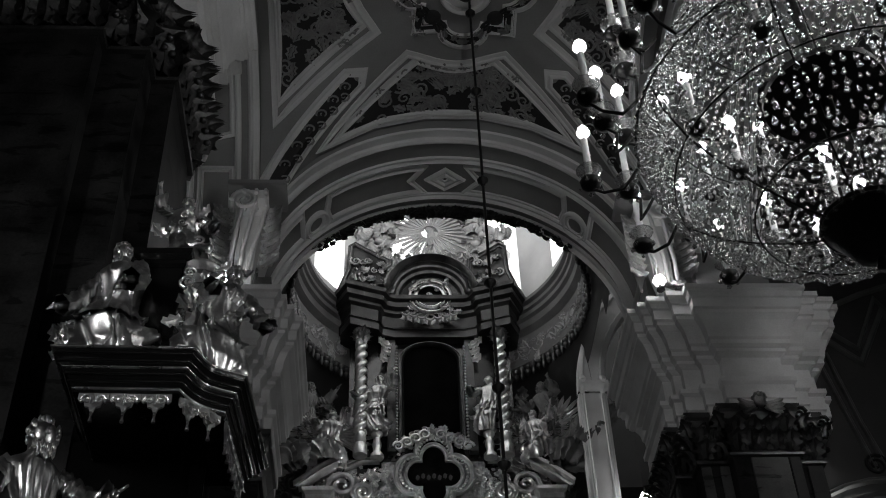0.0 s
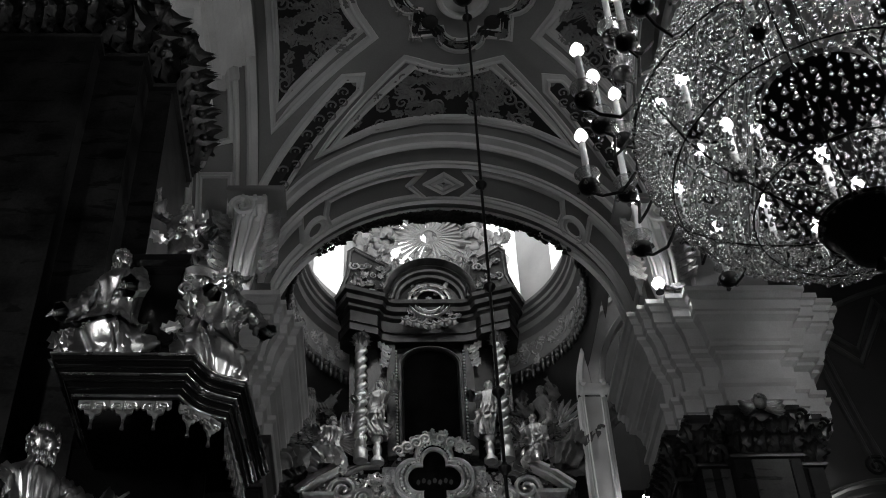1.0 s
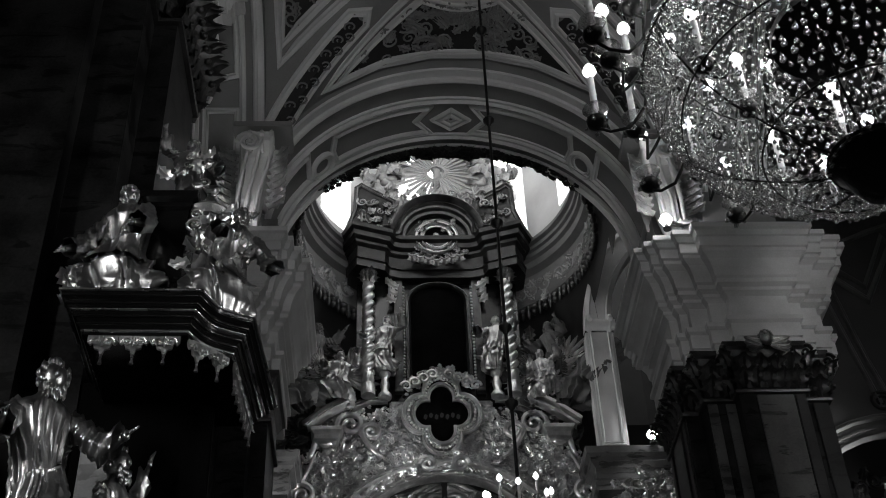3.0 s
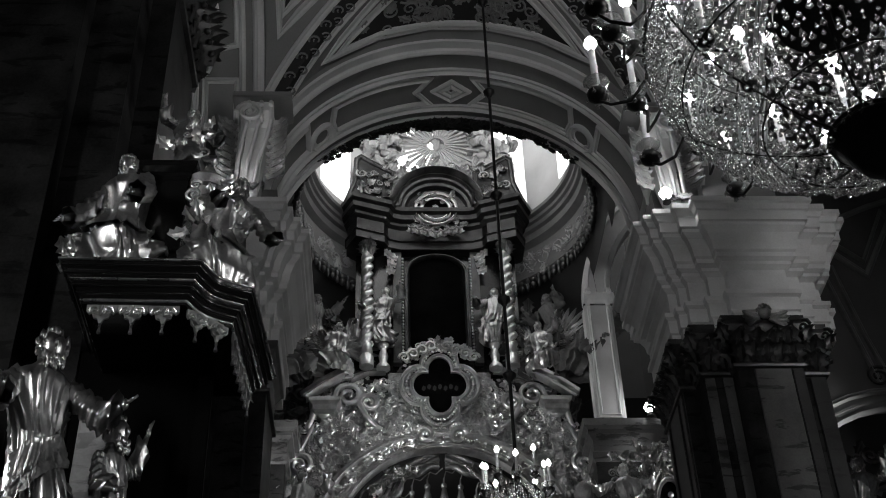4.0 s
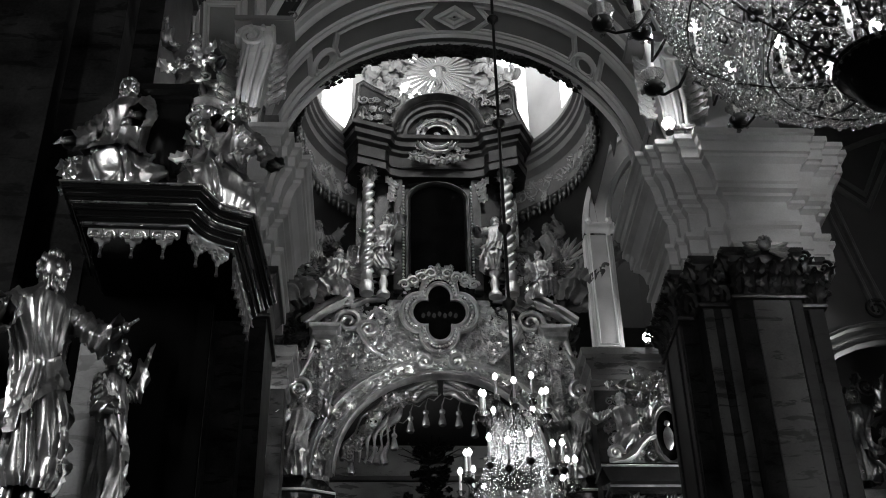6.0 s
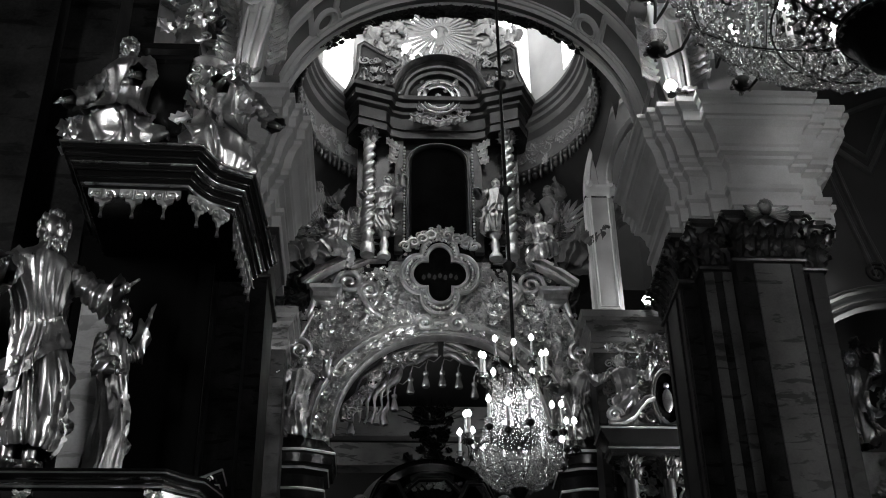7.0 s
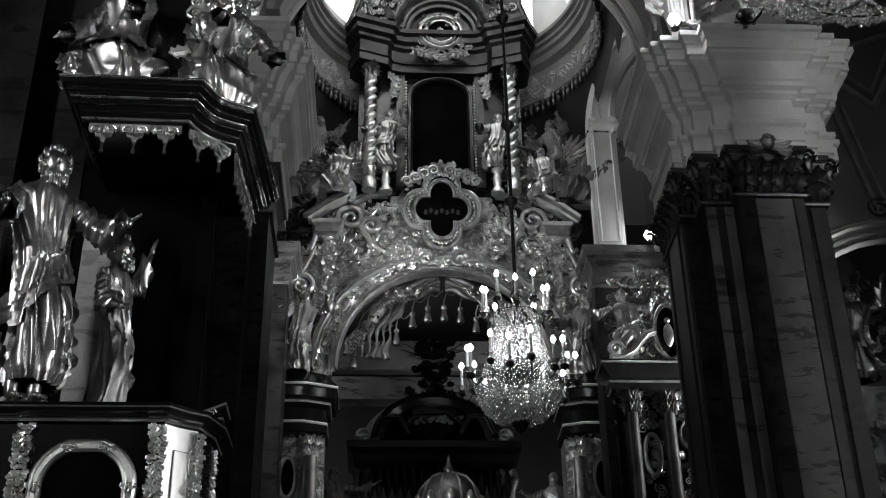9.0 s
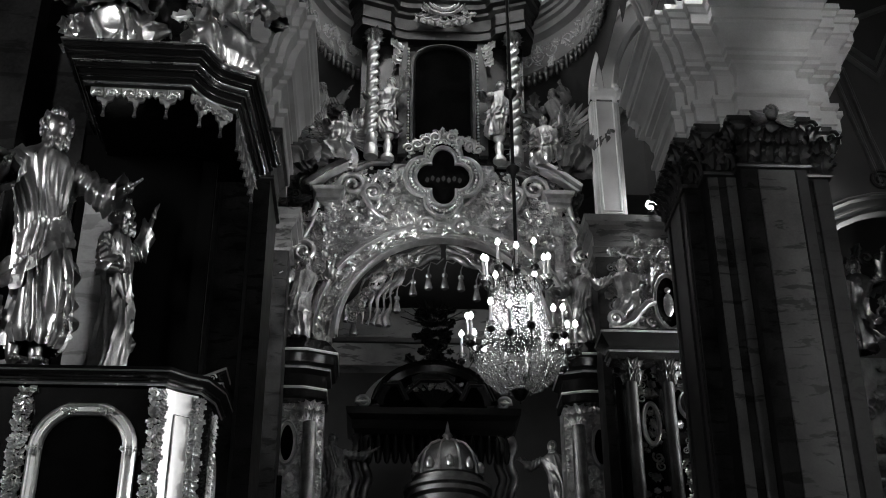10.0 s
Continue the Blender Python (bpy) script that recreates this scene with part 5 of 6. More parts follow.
# side piers with columns below
for s in (-1, 1):
    X = lambda d: CX + s * d
    lo, hi = sorted((X(2.42), X(3.75)))
    bm = bmesh.new()
    box(bm, lo, hi, Y, Y + .6, -.11, 12.0, .01)
    sp("side_pier", bm, M_CARVED, "dull gilded pier")
    bm = bmesh.new()
    pl = [Vector(q) for q in ((lo, Y - .15), (lo + .4, Y - .3), (hi - .4, Y - .3), (hi, Y - .15), (hi, Y + .5), (lo, Y + .5))]
    moulding(bm, pl, [(0, 11.2), (.05, 11.23), (.05, 11.4), (.02, 11.45), (.02, 11.72), (.1, 11.8), (.1, 11.88), (.18, 11.93), (.22, 12.1), (.24, 12.12), (.24, 12.2), (0, 12.52)])
    sp("side_entablature", bm, M_LACQUER, "dark moulded entablature with gilt edges", 30)
    for z, o in ((12.16, .245), (11.84, .105), (11.42, .05)):
        bm = bmesh.new()
        moulding(bm, pl, [(o, z - .03), (o + .015, z), (o, z + .03)], lid=False)
        sp("gilt_edge", bm, M_GOLD)
    for d in (2.68, 3.55):
        bm = bmesh.new()
        lathe(bm, [(.16, 3), (.16, 5), (.15, 8), (.135, 10.75)], (X(d), Y - .12, 0), 20)
        col = sp("column", bm, M_OLDGOLD, "gilded fluted column", 30)
        bm = bmesh.new()
        for k in range(10):
            a = 2 * math.pi * k / 10
            for z in (10.75, 10.93):
                leaf(bm, (X(d) + .13 * math.cos(a), Y - .12 + .13 * math.sin(a), z), (0, 0, 1), (math.cos(a), math.sin(a), 0), .28, .12, .8)
        tagged(part("column_capital", bm, M_GOLD, col, "gilded leafy capital", 60), kind="stuff")
    bm = bmesh.new()
    oc = (X(3.12), 10.35)
    pts = [(oc[0] + .17 * math.cos(a * math.pi / 14), Y - .05, oc[1] + .42 * math.sin(a * math.pi / 14)) for a in range(28)]
    strip(bm, pts, [(0, -1, 0)] * 28, bead(.09, .06), closed=True)
    fr = sp("oval_frame", bm, M_GOLD)
    bm = bmesh.new()
    bm.faces.new([bm.verts.new((p[0], Y - .03, p[2])) for p in pts])
    part("oval_icon", bm, M_PAINTING, fr, "dark oval icon")
    bm = bmesh.new()
    carving(bm, random.Random(60 + s), lambda q: (oc[0] + q.choice((-1, 1)) * q.uniform(.2, .36), Y - .04, q.uniform(8.8, 11.2)), 130, .13)
    carving(bm, random.Random(61 + s), field(oc[0] - .3, oc[0] + .3, Y - .04, 10.85, 11.5), 20, .2)
    tagged(sp("pier_carving", bm, M_GOLD, "", 60), kind="stuff")
    # upper pilaster, wing statue stand and scrolls
    a, b = sorted((X(2.38), X(2.6)))
    bm = bmesh.new()
    pl = [Vector(q) for q in ((a, Y - .1), (b, Y - .1), (b, Y + .2), (a, Y + .2))]
    moulding(bm, pl, [(.06, 12.5), (.06, 12.75), (0, 12.8), (0, 15.15), (.05, 15.2), (.05, 15.3), (0, 15.35), (0, 15.75), (.04, 15.8), (.1, 15.95), (.14, 16.0), (.14, 16.1), (0, 16.12)])
    sp("pilaster", bm, M_CARVED, "gilded pilaster", 30)
    bm = bmesh.new()
    pts = [(X(2.98), Y - .2, 16.15), (X(2.5), Y - .22, 16.52), (X(2.05), Y - .22, 16.78)]
    strip(bm, pts, [(0, -1, .0)] * len(pts), [(-.1, 0), (-.1, .24), (-.06, .26), (-.04, .16), (.02, .14), (.04, .28), (.09, .32), (.1, .3), (.1, 0)])
    sp("raking_cornice", bm, M_GOLD, "gilded broken raking cornice", 30)
    bm = bmesh.new()
    lo, hi = sorted((X(2.3), X(2.72)))
    pl = [Vector(q) for q in ((lo, Y - .3), (hi, Y - .3), (hi, Y), (lo, Y))]
    moulding(bm, pl, [(0, 15.8), (.05, 15.84), (.05, 15.95), (.12, 16.02), (.14, 16.1), (0, 16.14)])
    sp("cornice_block", bm, M_GOLD, "", 30)
    bm = bmesh.new()
    pts = [(X(2.0), Y - .1, 16.7), (X(1.6), Y - .1, 16.9), (X(1.2), Y - .05, 16.95)]
    strip(bm, pts, [(0, -1, .0)] * len(pts), bead(.16, .14))
    sp("scroll_rail", bm, M_OLDGOLD, "", 30)
    for x0, z0, rr, tx, tz in ((2.0, 16.3, .3, 2.7, 15.9), (1.55, 16.1, .22, 1.3, 15.5), (2.55, 15.9, .2, 2.9, 15.5), (3.0, 14.6, .3, 2.75, 15.6), (2.95, 13.2, .26, 3.2, 12.6), (3.2, 13.8, .2, 3.0, 14.4)):
        bm = bmesh.new()
        spiral(bm, (X(x0), Y - .15, z0), (s, 0, 0), (0, 0, 1), rr, 1.7, .07, 24, tail=(X(tx), Y - .1, tz))
        sp("scroll", bm, M_GOLD, "gilded carved scroll", 60)
    bm = bmesh.new()
    r = random.Random(70 + s)
    carving(bm, r, lambda q: (X(q.uniform(1.0, 2.75)), Y - .06, q.uniform(15.3, 16.75)), 230, .17, volutes=.35)
    carving(bm, r, lambda q: (X(q.uniform(2.55, 3.35)), Y + .02, q.uniform(12.5, 15.6)), 260, .2, volutes=.35)
    tagged(sp("wing_carving", bm, M_GOLD, "gilded carved foliage", 60), kind="stuff")
    bm = bmesh.new()
    box(bm, *sorted((X(1.0), X(2.6))), Y + .05, Y + .3, 15.3, 16.5, .02)
    box(bm, *sorted((X(2.6), X(3.1))), Y + .15, Y + .3, 12.5, 15.5, .02)
    sp("backing", bm, M_CARVED)
    statue("angel_statue", (X(2.3), Y - .5, 16.6), 1.35, "gilded winged statue seated on the raking cornice", group="statues of the altar screen", shape=SEAT, turn=-20 * s, seed=31 + s, wings=.8)
    statue("statue", (X(3.0), Y - .3, 12.5), 1.85, "gilded robed statue standing on the side pier", group="statues of the altar screen", turn=-25 * s, seed=35 + s, mat=M_OLDGOLD)
    statue("statue", (X(1.25), Y - .25, 17.55), 1.5, "small gilded statue beside the tall icon", group="statues of the altar screen", turn=10 * s, seed=41 + s)
    bm = bmesh.new()
    lathe(bm, [(0, 16.9), (.15, 16.9), (.15, 16.98), (.08, 17.08), (.11, 17.25), (.07, 17.42), (.13, 17.5), (.13, 17.55), (0, 17.55)], (X(1.25), Y - .25, 0), 16)
    sp("statue_pedestal", bm, M_GOLD)
    # twisted column
    bm = bmesh.new()
    xc = X(1.62)
    for w in range(2):
        pts = [(xc + .075 * math.cos(t * .75 + w * math.pi), Y - .35 + .075 * math.sin(t * .75 + w * math.pi), 17.5 + 2.55 * t / 44) for t in range(45)]
        tube(bm, pts, .085, 8)
    col = sp("twisted_column", bm, M_GOLD, "gilded twisted column", 60)
    bm = bmesh.new()
    for k in range(10):
        a = 2 * math.pi * k / 10
        for z in (20.0, 20.15):
            leaf(bm, (xc + .1 * math.cos(a), Y - .35 + .1 * math.sin(a), z), (0, 0, 1), (math.cos(a), math.sin(a), 0), .3, .14, .8)
    tagged(part("column_capital", bm, M_OLDGOLD, col, "", 60), kind="stuff")
    bm = bmesh.new()
    lathe(bm, [(0, 16.9), (.16, 16.9), (.16, 17.15), (.11, 17.22), (.14, 17.3), (.1, 17.5), (0, 17.5)], (xc, Y - .35, 0), 16)
    part("column_base", bm, M_GOLD, col, "", 40)
    # pilaster beside the icon, beaded
    a, b = sorted((X(.82), X(1.02)))
    bm = bmesh.new()
    box(bm, a, b, Y - .05, Y + .3, 17.2, 20.4, .015)
    pil = sp("icon_pilaster", bm, M_GILT_DIMMED)
    bm = bmesh.new()
    for k in range(30):
        ball(bm, (X(.8), Y - .09, 17.5 + .09 * k), .035, sub=1)
    tagged(part("bead_string", bm, M_GOLD, pil, "", 60), kind="stuff")
    bm = bmesh.new()
    leafs = [(.95, 19.9), (.98, 19.7), (.92, 20.1), (1.02, 20.2)]
    for d, z in leafs:
        leaf(bm, (X(d), Y - .1, z), (s, 0, .3), (0, -1, 0), .3, .18, .8)
    sp("pilaster_capital", bm, M_GOLD, "", 60)
    # block above the column and slanted console beside the glory
    bm = bmesh.new()
    pr = [(2.1, 21.5), (2.15, 21.6), (1.95, 22.2), (1.92, 22.95), (1.8, 23.05), (1.6, 22.9), (1.0, 22.5), (.95, 21.5)]
    f0 = [bm.verts.new((X(d), Y - .45, z)) for d, z in pr]
    f1 = [bm.verts.new((X(d), Y + .1, z)) for d, z in pr]
    bm.faces.new(f0)
    bm.faces.new(f1)
    for k in range(len(pr)):
        bm.faces.new((f0[k - 1], f0[k], f1[k], f1[k - 1]))
    sp("top_console", bm, M_GILT_UNLIT, "gilded slanted console, shade in its colour", 30)
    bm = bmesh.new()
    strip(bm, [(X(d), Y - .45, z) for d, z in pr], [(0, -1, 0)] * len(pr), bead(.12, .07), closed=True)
    sp("console_edge", bm, M_GILT_DIMMED, "", 40)
    bm = bmesh.new()
    carving(bm, random.Random(80 + s), lambda q: (X(q.uniform(1.0, 1.8)), Y - .5, q.uniform(21.7, 22.7)), 22, .25)
    tagged(sp("console_carving", bm, M_OLDGOLD, "", 60), kind="stuff")

# upper entablature with its bow, the backlit shade put into the gilding's colour
bm = bmesh.new()
pl = [Vector(q) for q in ((-.82, 23.8), (-.6, 23.38), (.02, 23.6), (.12, 23.8), (.42, 23.9), (2.12, 23.9), (2.42, 23.8), (2.52, 23.6), (3.14, 23.38), (3.36, 23.8), (3.36, 24.4), (-.82, 24.4))]
moulding(bm, pl, [(0, 20.35), (.04, 20.36), (.04, 20.55), (.08, 20.58), (.02, 20.64), (.02, 20.95), (.1, 21.02), (.1, 21.1), (.2, 21.16), (.2, 21.3), (.28, 21.36), (.3, 21.46), (0, 21.5)])
sp("upper_entablature", bm, M_GILT_UNLIT, "gilded broken entablature, backlit shade in its colour", 30)
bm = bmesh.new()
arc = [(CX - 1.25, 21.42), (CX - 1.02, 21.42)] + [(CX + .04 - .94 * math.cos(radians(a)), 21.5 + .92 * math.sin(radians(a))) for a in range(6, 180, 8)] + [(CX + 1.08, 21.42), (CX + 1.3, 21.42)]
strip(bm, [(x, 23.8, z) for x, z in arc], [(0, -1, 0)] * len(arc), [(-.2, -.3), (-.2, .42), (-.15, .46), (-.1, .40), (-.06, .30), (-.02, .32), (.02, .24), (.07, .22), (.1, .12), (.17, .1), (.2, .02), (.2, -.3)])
sp("bowed_pediment", bm, M_GILT_DIMMED, "gilded bowed pediment, backlit shade in its colour", 30)
bm = bmesh.new()
vs = [bm.verts.new((x, 23.8, z)) for x, z in arc]
bm.faces.new(vs)
sp("tympanum", bm, M_LACQUER)
bm = bmesh.new()
for rr, w in ((.36, .1), (.5, .07)):
    pts = [(CX + .03 + rr * math.cos(a * math.pi / 18), 23.72, 21.5 + rr * math.sin(a * math.pi / 18)) for a in range(36)]
    strip(bm, pts, [(0, -1, 0)] * 36, bead(w, .07), closed=True)
fr = sp("medallion_frame", bm, M_GOLD, "gilded ring frame")
bm = bmesh.new()
bm.faces.new([bm.verts.new((CX + .03 + .34 * math.cos(a * math.pi / 18), 23.74, 21.5 + .34 * math.sin(a * math.pi / 18))) for a in range(36)])
part("medallion_icon", bm, M_PAINTING, fr, "dark round icon")
bm = bmesh.new()
ball(bm, (CX + .03, 23.73, 21.5), .1, 1, .15, 1.3)
ball(bm, (CX + .03, 23.73, 21.3), .14, 1.2, .15, .8)
part("faded_shape", bm, M_DEEP, fr, "", 60)
bm = bmesh.new()
r = random.Random(90)
carving(bm, r, lambda q: (CX + .03 + .44 * math.cos(q.uniform(0, 6.28)), 23.7, 21.5 + .44 * math.sin(q.uniform(0, 6.28))), 30, .16)
carving(bm, r, field(CX - .6, CX + .6, 23.75, 20.75, 21.1), 34, .18)
tagged(sp("medallion_carving", bm, M_OLDGOLD, "", 60), kind="stuff")
for k in range(7):
    bm = bmesh.new()
    x0 = CX - .57 + .19 * k
    z0 = 20.62 + .05 * abs(k - 3)
    leaf(bm, (x0, 23.66, z0 + .1), (0, 0, -1), (0, -1, 0), .26, .2, .35, 2)
    tube(bm, [(x0 - .095, 23.6, z0 + .12), (x0 - .05, 23.58, z0 + .05), (x0, 23.57, z0 + .03), (x0 + .05, 23.58, z0 + .05), (x0 + .095, 23.6, z0 + .12)], .025, 6)
    sp("swag", bm, M_OLDGOLD, "gilded carved swag", 60)
# tall icon
arc = [(CX - .69, 17.45), (CX - .69, 19.74)] + [(CX - .69 * math.cos(radians(a)), 19.74 + .5 * math.sin(radians(a))) for a in range(12, 180, 12)] + [(CX + .69, 19.74), (CX + .69, 17.45)]
bm = bmesh.new()
bm.faces.new([bm.verts.new((x, Y + .02, z)) for x, z in arc])
icon = sp("tall_icon", bm, M_PAINTING, "nearly black arched painting")
bm = bmesh.new()
strip(bm, [(x, Y, z) for x, z in arc], [(0, -1, 0)] * len(arc), bead(.12, .12))
part("icon_frame", bm, M_GILT_DIMMED, icon, "gilded arched frame", 40)
bm = bmesh.new()
box(bm, CX - 1.9, CX + 1.9, Y + .1, Y + .3, 16.9, 20.5, .02)
sp("upper_backing", bm, M_LACQUER)
# quatrefoil icon


def quatre(s):
    out = []
    for k in range(64):
        a = 2 * math.pi * k / 64
        d = (a + math.pi / 4) % (math.pi / 2) - math.pi / 4
        q = .52 * math.cos(d) + math.sqrt(max(0.0, .46 ** 2 - (.52 * math.sin(d)) ** 2))
        out.append((CX + s * .61 * q * math.cos(a), 16.57 + s * .74 * q * math.sin(a)))
    return out


bm = bmesh.new()
box(bm, CX - 1.15, CX + 1.15, Y + .02, Y + .3, 15.25, 17.0, .03)
sp("quatrefoil_backing", bm, M_CARVED)
bm = bmesh.new()
bm.faces.new([bm.verts.new((x, Y - .1, z)) for x, z in quatre(1.0)])
qi = sp("quatrefoil_icon", bm, M_PAINTING, "dark quatrefoil painting")
bm = bmesh.new()
for k in range(7):
    ball(bm, (CX - .36 + .12 * k, Y - .1, 16.5 + .04 * (k % 2)), .05, 1, .1, 1.5, 1)
part("faded_shape", bm, M_FRIEZE, qi, "", 60)
for s, w, h in ((1.05, .09, .1), (1.42, .11, .09)):
    bm = bmesh.new()
    q = quatre(s)
    strip(bm, [(x, Y - .1, z) for x, z in q], [(0, -1, 0)] * len(q), bead(w, h), closed=True)
    part("quatrefoil_frame", bm, M_GOLD, qi, "gilded quatrefoil frame", 40)
bm = bmesh.new()
for x, z in quatre(1.23):
    ball(bm, (x, Y - .15, z), .04, sub=1)
tagged(part("bead_string", bm, M_GOLD, qi, "", 60), kind="stuff")
bm = bmesh.new()
r = random.Random(95)
carving(bm, r, lambda q: (CX + (a := q.uniform(-.8, .8)), Y - .15, 17.2 + .4 * math.cos(a * 1.9) + q.uniform(-.14, .14)), 110, .15)
for s in (-1, 1):
    for k in range(4):
        spiral(bm, (CX + s * (.18 + .2 * k), Y - .2, 17.55 - .1 * k), (s, 0, 0), (0, 0, 1), .13, 1.5, .035, 16)
carving(bm, r, lambda q: (CX + q.uniform(-1.1, 1.1), Y - .12, 15.35 + q.uniform(-.15, .2)), 110, .16)
for s in (-1, 1):
    spiral(bm, (CX + s * .35, Y - .3, 15.2), (s, 0, 0), (0, 0, 1), .2, 1.6, .07, 20)
tagged(sp("cresting", bm, M_GOLD, "gilded openwork cresting", 60), kind="stuff")
# great arch of the screen
za, aa, bb = 12.5, 2.3, 2.45
for off, w, h, m in ((.0, .2, .2, M_GOLD), (.24, .26, .08, M_CARVED), (.46, .16, .16, M_GOLD)):
    bm = bmesh.new()
    arc = [(CX - (aa + off) * math.cos(radians(t)), za + (bb + off * .75) * math.sin(radians(t)) ** .92) for t in np.linspace(2, 178, 50)]
    strip(bm, [(x, Y - .15, z) for x, z in arc], [(0, -1, 0)] * 50, bead(w, h))
    sp("arch_moulding", bm, m, "gilded arch moulding", 40)
bm = bmesh.new()
r = random.Random(97)
rows = []
for t in np.linspace(2, 178, 40):
    ca, sa = math.cos(radians(t)), math.sin(radians(t)) ** .92
    rows.append([bm.verts.new((CX - (aa - .05) * ca, Y - .1, za + (bb - .05) * sa)), bm.verts.new((CX - (aa + .5) * ca, Y - .1, za + (bb + .45) * sa))])
for a, b in zip(rows, rows[1:]):
    bm.faces.new((a[0], a[1], b[1], b[0]))
sp("arch_band", bm, M_CARVED)
bm = bmesh.new()
for t in np.linspace(5, 175, 80):
    ca, sa = math.cos(radians(t)), math.sin(radians(t)) ** .92
    leaf(bm, (CX - (aa + .2) * ca, Y - .2, za + (bb + .2) * sa), (r.uniform(-1, 1), 0, r.uniform(-1, 1)), (0, -1, 0), .26, .14, .6)
for s in (-1, 1):
    carving(bm, r, lambda q: (CX + s * q.uniform(1.2, 2.5), Y - .03, q.uniform(14.5, 15.35)), 150, .16, volutes=.4)
tagged(sp("arch_carving", bm, M_GOLD, "gilded leaf carving", 60), kind="stuff")
for s in (-1, 1):
    bm = bmesh.new()
    v = [bm.verts.new((CX + s * x, Y + .02, z)) for x, z in ((2.5, 15.35), (.6, 15.35), (1.4, 14.85), (2.0, 14.2), (2.5, 13.2))]
    bm.faces.new(v)
    sp("spandrel", bm, M_CARVED)
# carved curtain with cords and tassels within the arch
curtain = thing("carved_curtain", (CX, Y + .1, 14.7), "gilded carved curtain gathered under the arch with hanging tassels", "curtain")
for s in (-1, 1):
    for q in range(7):
        bm = bmesh.new()
        o = .08 + .07 * q
        pts = []
        for k in range(18):
            t = radians(88 - 74 * k / 17)
            wob = .05 * math.sin(k * 1.3 + q)
            pts.append((CX + s * (aa - o * (1 + 1.2 * k / 17) + wob) * math.cos(t), Y + .08 + .03 * (q % 2), za + (bb - o * (.6 + .3 * k / 17) + wob) * math.sin(t)))
        tube(bm, pts, [.05 + .03 * math.sin(k * .9 + q) for k in range(18)], 7)
        part("fold", bm, M_OLDGOLD, curtain, "gilded fold", 60)
    bm = bmesh.new()
    carving(bm, random.Random(99 + s), lambda q: ((lambda t: (CX + s * (aa - .3) * math.cos(t), Y, za + (bb - .28) * math.sin(t)))(radians(q.uniform(15, 75)))), 60, .22)
    tagged(part("leaf_edge", bm, M_OLDGOLD, curtain, "", 60), kind="stuff")
for x, z in ((-.62, 13.0), (-.12, 13.25), (.28, 13.55), (.62, 13.95), (.95, 14.1), (1.3, 14.12), (1.65, 14.08), (1.98, 13.85), (2.3, 13.5)):
    bm = bmesh.new()
    lathe(bm, [(0, .3), (.02, .3), (.02, .18), (.06, .16), (.065, .1), (.04, .07), (.09, -.16), (.07, -.2), (0, -.2)], (x, Y + .15, z), 10)
    ta = part("tassel", bm, M_OLDGOLD, curtain, "hanging tassel", 50)
    bm = bmesh.new()
    tube(bm, [(x, Y + .15, z + .28), (x + .05, Y + .12, z + .45), (x + .18, Y + .12, z + .4), (x + .33, Y + .12, z + .55)], .014, 5)
    part("cord", bm, M_OLDGOLD, ta, "", 60)

# ---- glory above the screen ----
M_PALE = material("pale_gilding", 0.4, 0.5, 0.35, spread=0.2, scale=4, bump=0.2)
glory = thing("glory", (1.37, 24.5, 22.4), "pale gilded sunburst with clouds and cherubs above the screen", "sculpture")
gc = Vector((1.37, 24.1, 24.0))
for k in range(34):
    a = 2 * math.pi * k / 34
    L = 1.12 if k % 2 else .85
    d = Vector((math.cos(a), 0, math.sin(a)))
    p = d.cross(Vector((0, 1, 0)))
    bm = bmesh.new()
    q = [gc + d * .22 + p * .02, gc + d * .22 - p * .02, gc + d * L - p * .034, gc + d * L + p * .034]
    f0 = [bm.verts.new(v) for v in q]
    f1 = [bm.verts.new(v + Vector((0, .05, 0))) for v in q]
    bm.faces.new(f0)
    bm.faces.new(f1)
    for i in range(4):
        bm.faces.new((f0[i - 1], f0[i], f1[i], f1[i - 1]))
    part("ray", bm, M_PALE, glory)
bm = bmesh.new()
r = random.Random(101)
for k in range(150):
    a = r.uniform(-.45, math.pi + .45)
    rr = r.uniform(1.08, 1.8)
    z = gc.z - .55 + rr * math.sin(a) * .9
    ball(bm, (gc.x + rr * math.cos(a) * 1.05, gc.y + r.uniform(.1, .45), z), r.uniform(.1, .24), 1.2, .7, .9, 1)
for k in range(60):
    ball(bm, (gc.x + r.uniform(-1.5, 1.5), gc.y + r.uniform(.15, .4), r.uniform(22.2, 23.0)), r.uniform(.12, .24), 1.2, .7, .9, 1)
tagged(part("cloud", bm, M_PALE, glory, "carved clouds", 80), kind="stuff")
bm = bmesh.new()
figure(bm, (1.37, 24.2, 23.62), .75, 0, 110, arms=((-.5, 0, .75), (.5, 0, .75)))
part("central_carving", bm, M_PALE, glory, "", 60)
bm = bmesh.new()
carving(bm, r, lambda q: (gc.x + q.uniform(-1.7, 1.7), gc.y - .1, q.uniform(22.4, 23.3)), 70, .3)
tagged(part("leaf_carving", bm, M_PALE, glory, "", 60), kind="stuff")
bm = bmesh.new()
box(bm, .3, 2.4, 24.45, 24.6, 21.5, 22.6, .02)
part("backing", bm, M_PALE, glory)
for x, z, sd in ((-.1, 22.9, 1), (2.75, 22.9, 2), (.3, 23.9, 3), (2.45, 23.9, 4), (-.4, 23.3, 5), (3.1, 23.3, 6)):
    statue("cherub_statue", (x, 24.15, z), .85, "pale gilded winged cherub among carved clouds", M_PALE, "cherubs of the glory", shape=SEAT, turn=(1.37 - x) * 20, seed=120 + sd, wings=.4)

